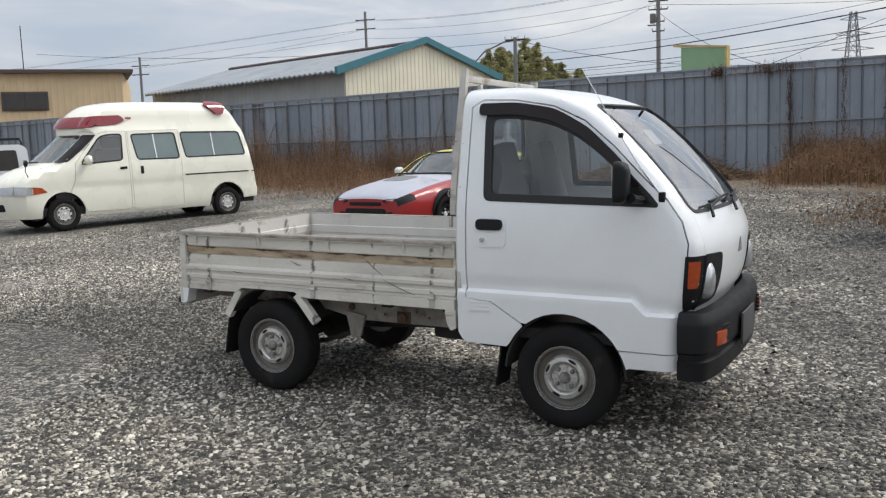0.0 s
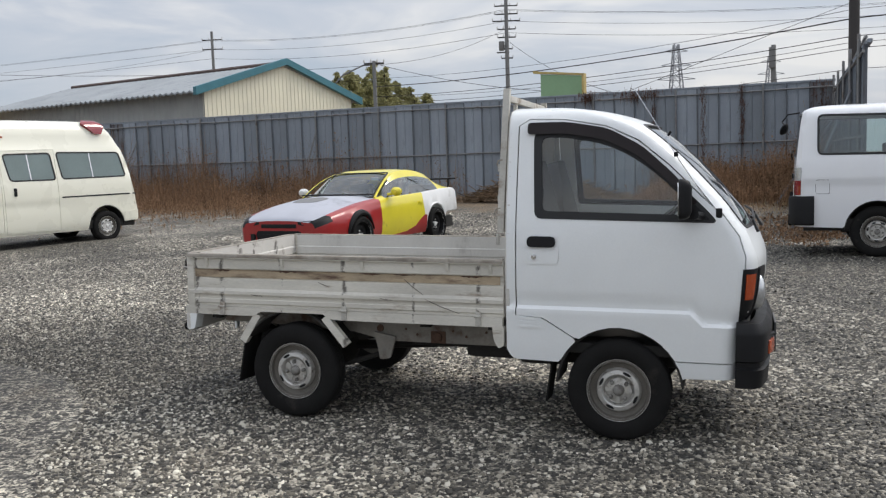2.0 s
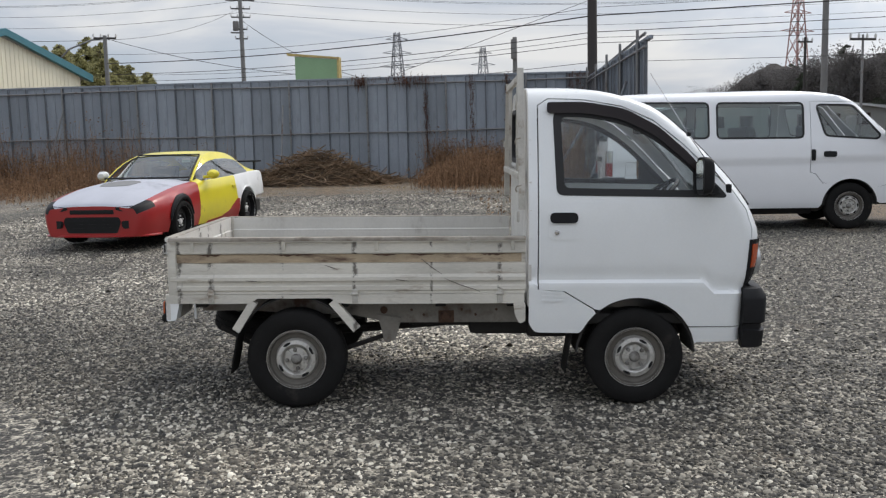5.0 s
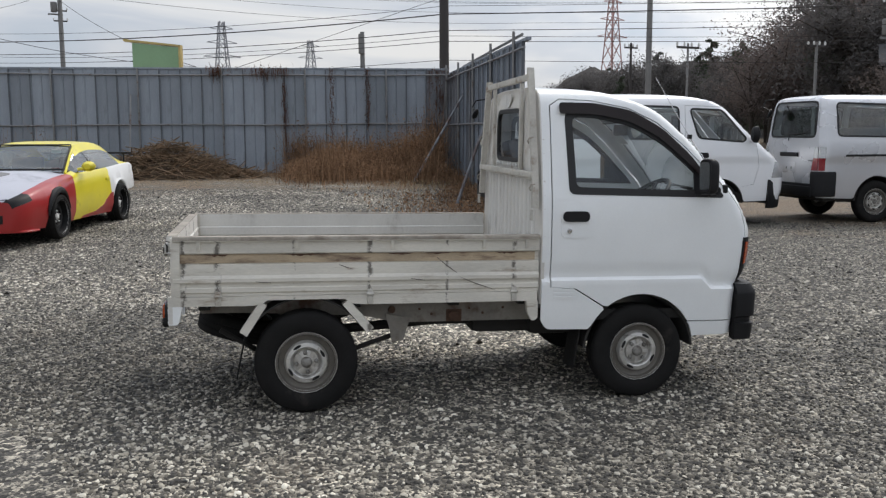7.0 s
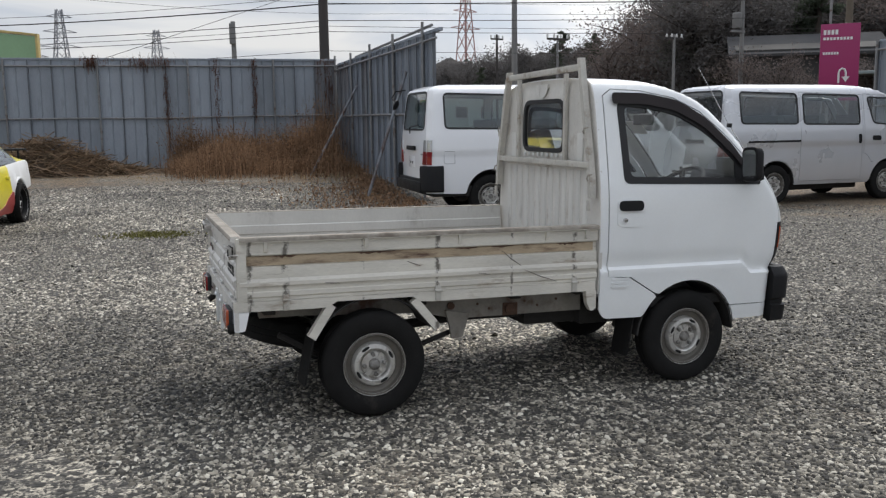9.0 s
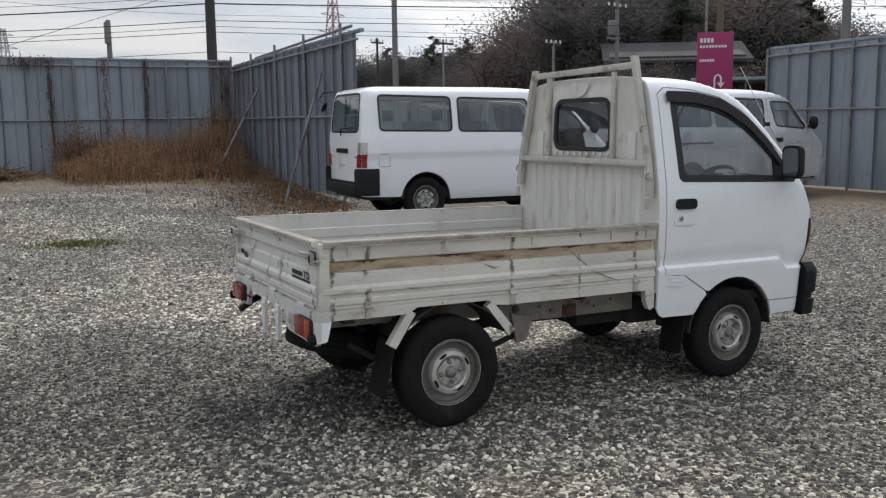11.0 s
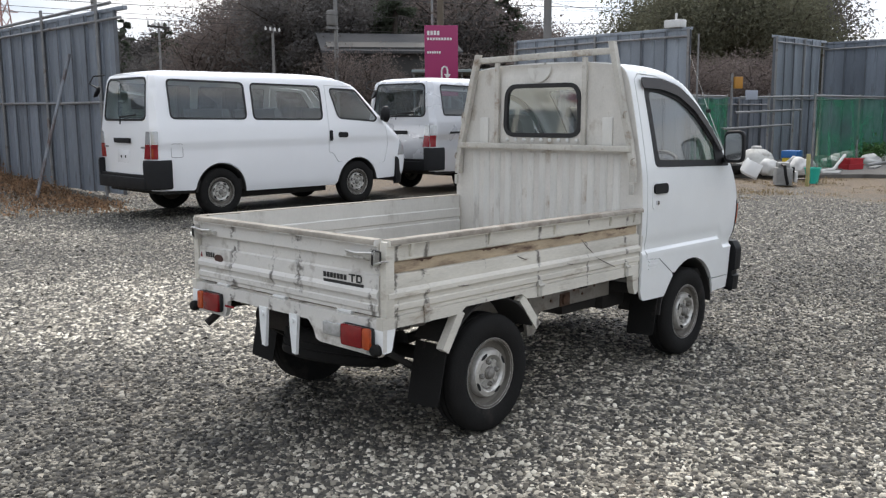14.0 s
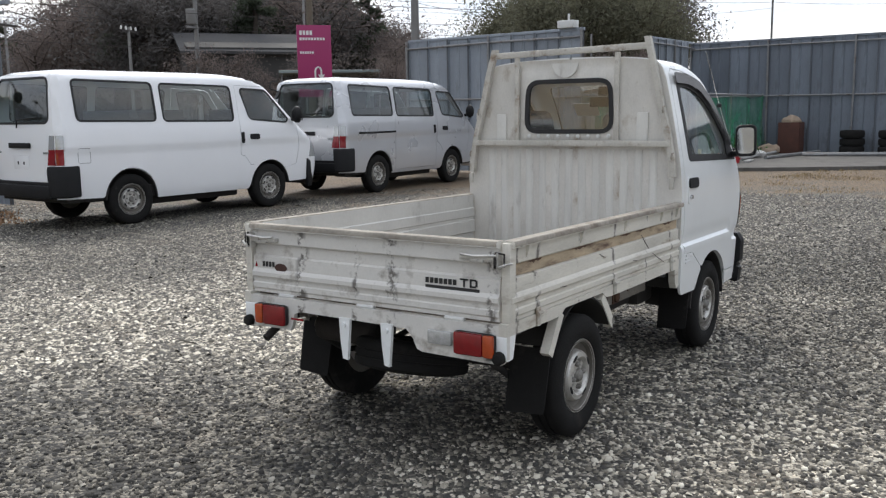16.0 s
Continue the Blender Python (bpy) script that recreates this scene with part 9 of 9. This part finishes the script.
def lump(name, x, y, z, sx, sy, sz, mat, label, cat, seed, yaw=0):
    bm = B()
    bmesh.ops.create_icosphere(bm, subdivisions=3, radius=1)
    off = Vector((seed * 3.1, seed * 1.7, 0))
    for v in bm.verts:
        q = v.co * (1 + 0.35 * noise.noise(v.co * 1.6 + off) + 0.15 * noise.noise(v.co * 4 + off))
        v.co = (q.x * sx, q.y * sy, max(-0.72, q.z) * sz)
    return solid(name, bm, mat, label, cat, pose(x, y, z + 0.68 * sz, 0, 0, yaw), smooth=60)


BAG_W = material("bag_white", (0.55, 0.54, 0.52), 0.6, 0, 0.2, 4, 0.3, 20)
BAG_G = material("bag_grey", (0.28, 0.28, 0.27), 0.6, 0, 0.3, 4, 0.3, 20)
BAG_T = material("bag_tan", (0.34, 0.26, 0.19), 0.8, 0, 0.3, 4, 0.3, 20)
PADZ = 0.085
for i, (x, y, s, mat) in enumerate(((15.0, 10.75, 0.30, BAG_W), (15.7, 10.9, 0.34, BAG_G), (16.4, 10.4, 0.30, BAG_W), (16.9, 11.1, 0.36, BAG_G), (17.6, 10.7, 0.30, BAG_W), (14.1, 10.9, 0.24, BAG_W),
                                     (18.9, 10.5, 0.36, BAG_T), (13.6, 11.0, 0.22, BAG_G), (17.1, 10.2, 0.24, BAG_W), (18.1, 11.3, 0.30, BAG_G))):
    lump("rubbish_bag", x, y, PADZ, s * 0.85, s * 0.7, s * 0.5, mat, "crumpled plastic rubbish bag on the concrete", "bag", i, i * 40)["group"] = "rubbish bags"
rs = np.random.default_rng(31)
v, f = leaves(rs, rs.normal(size=(900, 3)) * [0.22, 0.2, 0.13] + [17.0, 10.6, PADZ + 0.26], 0.05)
tagged(new("scrub_plant", mesh_np("scrub_plant", v, f, foliage("scrub_green", (0.06, 0.12, 0.04), 0.4))), "green scrub growing by the netting", "plant", kind="stuff")

B1 = thing("bucket", pose(10.85, 9.28, ground_at(10.85, 9.28)), "teal plastic bucket on the gravel edge", "bucket")
bm = B()
lathe(bm, [(0.11, 0.0), (0.15, 0.29), (0.165, 0.29), (0.165, 0.315), (0.145, 0.315), (0.105, 0.02)], 24, pose(0, 0, 0, 90, 0, 0), True)
lathe(bm, [(0.001, 0.015), (0.11, 0.015)], 24, pose(0, 0, 0, 90, 0, 0))
part("body", bm, material("teal_plastic", (0.02, 0.42, 0.33), 0.4, 0, 0.1, 5, 0, 20), B1)
bm = B()
tube(bm, [(0.16 * math.cos(a), 0.05, 0.29 - 0.12 * math.sin(a)) for a in np.linspace(0, math.pi, 12)], 0.005, 5)
part("handle", bm, PLATE, B1)

RED_P = material("red_plastic", (0.42, 0.02, 0.03), 0.45, 0, 0.15, 5, 0.02, 20)
for i in range(2):
    Cc = thing("crate", pose(14.35, 10.0, PADZ + 0.125 * i, 0, 0, -20 + 6 * i) @ Matrix.Diagonal((0.55, 0.6, 0.62, 1)), "red plastic crate stacked on the concrete", "crate", "red crates")
    for x0, x1, y0, y1 in ((-0.42, 0.42, -0.25, -0.22), (-0.42, 0.42, 0.22, 0.25), (-0.42, -0.39, -0.25, 0.25), (0.39, 0.42, -0.25, 0.25)):
        bm = B()
        box(bm, x0, x1, y0, y1, 0, 0.20, 0.006)
        part("side", bm, RED_P, Cc)
    bm = B()
    box(bm, -0.40, 0.40, -0.23, 0.23, 0.01, 0.03)
    part("bottom", bm, RED_P, Cc)
    bm = B()
    box(bm, -0.45, 0.45, -0.28, -0.24, 0.165, 0.20, 0.008)
    part("rim", bm, RED_P, Cc)
Cc = thing("crate", pose(12.95, 10.75, PADZ, 0, 0, 10), "yellow and blue plastic container by the netting", "container")
bm = B()
box(bm, -0.20, 0.20, -0.16, 0.16, 0, 0.30, 0.02)
part("base", bm, material("yellow_plastic", (0.60, 0.42, 0.03), 0.45, 0, 0.1, 5, 0, 20), Cc)
bm = B()
box(bm, -0.22, 0.22, -0.18, 0.18, 0.30, 0.46, 0.02)
part("lid", bm, material("blue_plastic", (0.02, 0.12, 0.34), 0.45, 0, 0.1, 5, 0, 20), Cc)

Bx = thing("rusty_bin", pose(19.75, 10.15, PADZ, 0, 0, 4) @ Matrix.Diagonal((0.8, 0.76, 0.9, 1)), "rusty brown sheet-metal bin against the fence", "bin")
bm = B()
for x0, x1, y0, y1 in ((-0.36, 0.36, -0.40, -0.37), (-0.36, 0.36, 0.37, 0.40), (-0.36, -0.33, -0.4, 0.4), (0.33, 0.36, -0.4, 0.4)):
    box(bm, x0, x1, y0, y1, 0, 0.98, 0.006)
part("body", bm, material("bin_rust", (0.085, 0.035, 0.025), 0.85, 0, 0.35, 3, 0.2, 30), Bx)
lump("rubbish_bag", 19.75, 10.15, 0.84, 0.25, 0.25, 0.2, BAG_T, "tan sack heaped in the rusty bin", "bag", 17)

for cx, cy, n in ((19.65, 8.45, 3), (19.65, 7.45, 3), (19.4, 6.6, 2)):
    for i in range(n):
        bm = B()
        lathe(bm, [(0.19, -0.09), (0.25, -0.11), (0.31, -0.09), (0.325, -0.04), (0.325, 0.04), (0.31, 0.09), (0.25, 0.11), (0.19, 0.09)], 28, pose(0, 0, 0, 90, 0, 0), True)
        solid("tyre", bm, RUBBER, "old black tyre in a stack on the concrete", "tyre", pose(cx + 0.03 * (i % 2), cy, PADZ + 0.11 + 0.22 * i), "stacked tyres")
for pts, r, mat, lab in ((((12.2, 10.0, 0.12), (13.2, 9.9, 0.14), (14.0, 10.0, 0.42)), 0.035, BAG_W, "bent white plastic pipe on the concrete"),
                         (((16.2, 9.7, 0.12), (19.6, 9.3, 0.14)), 0.05, PIPE, "grey steel pipe lying on the concrete"),
                         (((18.0, 9.3, 0.13), (20.0, 4.0, 0.15)), 0.06, PIPE, "grey steel pipe lying along the fence"),
                         (((15.5, 10.1, 0.12), (18.6, 10.2, 0.16)), 0.04, BAG_G, "pale pipe lying among rubbish")):
    bm = B()
    tube(bm, [pts[0], *[tuple(Vector(a).lerp(Vector(b), 0.5)) for a, b in zip(pts, pts[1:])], pts[-1]] if len(pts) == 2 else pts, r, 8)
    solid("scrap_pipe", bm, mat, lab, "pipe", group="scrap pipes")
# scrap car parts at the pad's corner
bm = B()
path = [(p.x, p.y) for p in spline([(-0.2, -0.7), (0.1, -0.6), (0.2, 0.0), (0.1, 0.6), (-0.2, 0.7)], 4)]
swept(bm, path, [(0, 0.0), (0.05, 0.05), (0.06, 0.2), (0.02, 0.36), (-0.02, 0.36), (-0.02, 0.0)])
solid("scrap_bumper", bm, COUPE_WHITE, "dirty white scrap car bumper by the concrete edge", "car bumper", pose(11.0, 10.75, 0.09, 0, -24, 120) @ Matrix.Diagonal((0.8, 0.7, 0.9, 1)))
TANK = thing("plastic_tank", pose(11.7, 10.95, 0.085, 0, 0, 20) @ Matrix.Diagonal((1.0, 0.9, 0.66, 1)), "dirty white rounded plastic tank among scrap", "tank")
bm = B()
lathe(bm, [(0.002, 0.0), (0.34, 0.01), (0.43, 0.12), (0.455, 0.30), (0.455, 0.33), (0.44, 0.345), (0.41, 0.50), (0.34, 0.66), (0.22, 0.78), (0.10, 0.83), (0.09, 0.86), (0.002, 0.865)], 28, pose(0, 0, 0, 90, 0, 0))
part("body", bm, material("tank_white", (0.42, 0.415, 0.39), 0.6, 0, 0.25, 5, 0.1, 30, stain=(0.16, 0.145, 0.12), amount=0.3, sscale=3), TANK, "white moulded tank body")
bm = B()
lathe(bm, [(0.115, 0.83), (0.12, 0.845), (0.12, 0.895), (0.10, 0.905), (0.002, 0.905)], 18, pose(0, 0, 0, 90, 0, 0))
part("cap", bm, BAG_W, TANK, "pale screw cap")
bm = B()
lathe(bm, [(0.19, -0.09), (0.25, -0.11), (0.31, -0.09), (0.325, -0.04), (0.325, 0.04), (0.31, 0.09), (0.25, 0.11), (0.19, 0.09)], 28, None, True)
solid("tyre", bm, RUBBER, "old black tyre lying among scrap", "tyre", pose(11.1, 11.3, 0.195, 90, 0, 0))
E = thing("scrap_engine", pose(9.95, 9.45, 0.02, 0, 0, 35), "greasy grey scrap engine on the gravel edge", "engine")
bm = B()
box(bm, -0.22, 0.22, -0.15, 0.15, 0.0, 0.34, 0.03)
box(bm, -0.18, 0.14, -0.10, 0.12, 0.33, 0.44, 0.03)
part("engine_block", bm, BAG_G, E, "dull alloy engine block")
for x, z, r in ((0.1, 0.22, 0.09), (-0.08, 0.30, 0.06)):
    bm = B()
    lathe(bm, [(r, 0.0), (r, -0.04), (r * 0.6, -0.05), (0.001, -0.05)], 18, Matrix.Translation((x, -0.15, z)))
    part("pulley", bm, BLACK, E, "black pulley")
bm = B()
tube(bm, [(-0.2, 0.05, 0.4), (-0.32, 0.02, 0.38), (-0.36, 0.0, 0.2), (-0.30, -0.05, 0.03)], 0.03, 8)
part("hose", bm, BLACK, E, "black rubber hose")
bm = B()
box(bm, -0.10, 0.12, -0.26, -0.20, 0.05, 0.26, 0.02)
part("side_cover", bm, PLATE, E, "white plastic cover")
bm = B()
box(bm, -0.03, 0.03, -0.03, 0.03, 0, 0.62, 0.006)
solid("short_post", bm, material("post_yellow", (0.40, 0.36, 0.16), 0.7, 0, 0.3, 6, 0.1, 30), "faded yellow wooden post at the pad edge", "post", pose(10.15, 9.05, 0.0))
for x, y, w, d, yaw in ((12.9, 9.8, 0.9, 0.35, 20), (13.6, 10.3, 0.7, 0.4, -30), (12.0, 10.6, 0.8, 0.5, 5), (11.3, 9.6, 0.6, 0.12, -25), (15.2, 9.8, 0.9, 0.15, 12)):
    bm = B()
    box(bm, -w / 2, w / 2, -d / 2, d / 2, 0, 0.035, 0.006)
    solid("scrap_board", bm, BAG_G if w > 0.75 else BROWN, "loose scrap board on the concrete", "board", pose(x, y, PADZ if x > 11.6 else 0.03, 0, 0, yaw), "scrap boards")
for i, (x, y) in enumerate(((11.9, 10.1), (12.5, 10.45), (11.4, 10.5))):
    lump("rubbish_bag", x, y, PADZ, 0.24, 0.2, 0.2, (BAG_W, BAG_G, BAG_W)[i], "crumpled plastic rubbish bag on the concrete", "bag", 50 + i)["group"] = "rubbish bags"
# electric box and rust patch on the end of the middle fence
bm = B()
box(bm, -0.09, 0.09, -0.06, 0.06, 0.95, 1.30, 0.015)
tube(bm, [(0, 0, 0.1), (0, 0, 3.0)], 0.02, 6)
box(bm, -0.10, 0.10, -0.08, 0.08, 0.0, 0.35, 0.02)
solid("meter_box", bm, TRIM, "dark meter box with conduit on the fence end", "box", pose(9.98, 11.42, 0.02))
bm = B()
box(bm, -0.18, 0.22, -0.12, 0.12, 0, 0.16, 0.02)
tube(bm, [(0, 0, 0.14), (0, 0, 0.30)], 0.025, 8)
solid("rooftop_unit", bm, PLATE, "pale box unit on the fence top", "box", pose(9.95, 11.95, 3.175, 0, 0, 90))


# ---- small pickup beyond the ambulance ----
def far_pickup():
    T = thing("pickup_truck", pose(-21.16, 15.2, 0.06, 0, 0, -122), "white pickup partly hidden beside the ambulance", "truck")
    bm = B()
    extrude(bm, rounded([(0, 0.45), (3.3, 0.45), (3.35, 0.95), (3.1, 1.15), (2.75, 1.72), (2.6, 1.80), (1.5, 1.80), (1.35, 1.70), (1.3, 1.05), (0, 1.05)], 0.08, 4), lambda u, v, t: (u, t, v), -0.74, 0.74)
    part("body", bm, WHITE, T, "white pickup body")
    for way in (-1, 1):
        bm = B()
        extrude(bm, rounded([(1.55, 1.15), (2.95, 1.15), (2.62, 1.66), (1.6, 1.66)], 0.06, 4), lambda u, v, t: (u, t, v), way * 0.738, way * 0.75)
        part("side_window", bm, DARKPANE, T)
        for x in (0.7, 2.7):
            wheel(T, x, way * 0.66, 0.29, 0.29, 0.16, 0.17, way)
    bm = B()
    for y in (-0.6, 0.6):
        tube(bm, [(1.45, y, 1.80), (1.5, y, 1.95), (2.4, y, 1.95), (2.5, y, 1.80)], 0.02, 6)
    part("roof_rack", bm, BLACK, T)
    return T


far_pickup()


# ---- loose gravel ----
def stone_material():
    m = bpy.data.materials.new("gravel_stone")
    m.use_nodes = True
    n, l = m.node_tree.nodes, m.node_tree.links
    b = n["Principled BSDF"]
    b.inputs["Roughness"].default_value = 0.75
    g = n.new("ShaderNodeNewGeometry")
    r = n.new("ShaderNodeValToRGB")
    cr = r.color_ramp
    cr.elements[0].position, cr.elements[0].color = 0.0, (0.04, 0.038, 0.035, 1)
    cr.elements[1].position, cr.elements[1].color = 1.0, (0.90, 0.845, 0.72, 1)
    for pos, c in ((0.35, (0.077, 0.070, 0.058)), (0.62, (0.195, 0.175, 0.139)), (0.85, (0.51, 0.467, 0.38))):
        e = cr.elements.new(pos)
        e.color = (*c, 1)
    l.new(g.outputs["Random Per Island"], r.inputs["Fac"])
    tc = n.new("ShaderNodeTexCoord")
    t = n.new("ShaderNodeTexNoise")
    t.inputs["Scale"].default_value, t.inputs["Detail"].default_value = 0.45, 6
    l.new(tc.outputs["Object"], t.inputs["Vector"])
    dr = n.new("ShaderNodeMapRange")
    dr.inputs["From Min"].default_value, dr.inputs["From Max"].default_value = 0.35, 0.65
    dr.inputs["To Min"].default_value, dr.inputs["To Max"].default_value = 0.40, 1.06
    l.new(tone_by_place(n, l, tc, t.outputs["Fac"]), dr.inputs["Value"])
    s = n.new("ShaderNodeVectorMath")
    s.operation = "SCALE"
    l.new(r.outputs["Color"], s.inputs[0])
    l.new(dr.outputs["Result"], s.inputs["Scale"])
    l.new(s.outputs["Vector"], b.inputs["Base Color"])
    return m


STONE = stone_material()


def loose_stones(name, label, seed, area, density, rmin, rmax, sub, keep):
    """Angular stones strewn over part of the yard, half sunk; one joined mesh."""
    rng = np.random.default_rng(seed)
    x0, x1, y0, y1 = area
    k = int((x1 - x0) * (y1 - y0) * density)
    p = np.column_stack([rng.uniform(x0, x1, k), rng.uniform(y0, y1, k)])
    p = p[keep(p, rng)]
    k = len(p)
    bm = B()
    if sub:
        low = [bm.verts.new((math.cos(a), math.sin(a), -0.25)) for a in np.arange(5) * 1.2566]
        high = [bm.verts.new((0.66 * math.cos(a + 0.5), 0.66 * math.sin(a + 0.5), 0.72)) for a in np.arange(5) * 1.2566]
        for i in range(5):
            bm.faces.new((low[i], low[(i + 1) % 5], high[i]))
            bm.faces.new((low[(i + 1) % 5], high[(i + 1) % 5], high[i]))
        for i in (1, 2, 3):
            bm.faces.new((high[0], high[i], high[i + 1]))
        bm.verts.index_update()
    else:
        bmesh.ops.create_cone(bm, cap_ends=False, segments=4, radius1=1.0, radius2=0.0, depth=1.0)
    base = np.array([v.co[:] for v in bm.verts])
    faces = np.array([[v.index for v in f.verts] for f in bm.faces if len(f.verts) == 3])
    bm.free()
    if not sub:
        base[:, 2] = base[:, 2] * 0.9
    nv = len(base)
    v = base[None] * rng.uniform(0.72, 1.25, (k, nv, 1))
    size = rng.uniform(rmin, rmax, (k, 1, 1)) * rng.uniform(0.55, 1.0, (k, 1, 1))
    v = v * size * np.stack([rng.uniform(0.8, 1.3, k), rng.uniform(0.7, 1.1, k), rng.uniform(0.5, 0.85, k)], 1)[:, None]
    a, tilt = rng.uniform(0, 2 * math.pi, k), rng.normal(0, 0.35, k)
    c, s = np.cos(tilt)[:, None], np.sin(tilt)[:, None]
    y, z = v[..., 1] * c - v[..., 2] * s, v[..., 1] * s + v[..., 2] * c
    c, s = np.cos(a)[:, None], np.sin(a)[:, None]
    v = np.stack([v[..., 0] * c - y * s, v[..., 0] * s + y * c, z], -1)
    g = np.array([ground_at(q[0], q[1]) for q in p])
    v += np.column_stack([p, g + size[:, 0, 0] * 0.15])[:, None]
    v = v.reshape(-1, 3)
    f = (faces[None] + nv * np.arange(k)[:, None, None]).reshape(-1)
    me = bpy.data.meshes.new(name)
    me.vertices.add(len(v))
    me.vertices.foreach_set("co", v.ravel())
    n = len(f) // 3
    me.loops.add(3 * n)
    me.loops.foreach_set("vertex_index", f.astype(np.int32))
    me.polygons.add(n)
    me.polygons.foreach_set("loop_start", np.arange(0, 3 * n, 3, dtype=np.int32))
    me.update(calc_edges=True)
    me.materials.append(STONE)
    return tagged(new(name, me), label, "gravel", kind="stuff")


def strip(near, far):
    """Keeps the points whose way from the curved line round the truck lies between near and far metres, thinning outward."""
    line = np.array([(0.0, 0.0), (-1.0, -0.5), (-2.57, -0.87), (-4.14, -0.66), (-5.3, -0.2), (-6.06, 0.37), (-7.0, 1.35), (-7.35, 2.04)])
    fine = np.concatenate([np.linspace(a, b, 8, endpoint=False) for a, b in zip(line, line[1:])])

    def keep(p, rng):
        d = np.concatenate([np.sqrt(((q[:, None] - fine[None]) ** 2).sum(-1)).min(1) for q in np.array_split(p, max(1, len(p) // 20000))])
        return (d > near) & (d < far) & (rng.uniform(0, 1, len(p)) < np.clip((far + 0.5 - d) / (far - near), 0.25, 1.0))
    return keep


loose_stones("gravel_stones", "loose angular grey gravel stones round the truck", 1, (-9.5, 4.5, 1.5, 7.5), 2300, 0.007, 0.019, True, strip(2.7, 5.6))
loose_stones("gravel_stones", "small grey gravel stones further across the yard", 2, (-15.0, 8.0, 3.0, 16.0), 1150, 0.014, 0.034, False, strip(5.3, 14.0))
loose_stones("gravel_stones", "scattered larger gravel stones across the back of the yard", 3, (-12.5, 0.5, 12.5, 20.5), 420, 0.018, 0.042, False, lambda p, rng: rng.uniform(0, 1, len(p)) < 1.0)
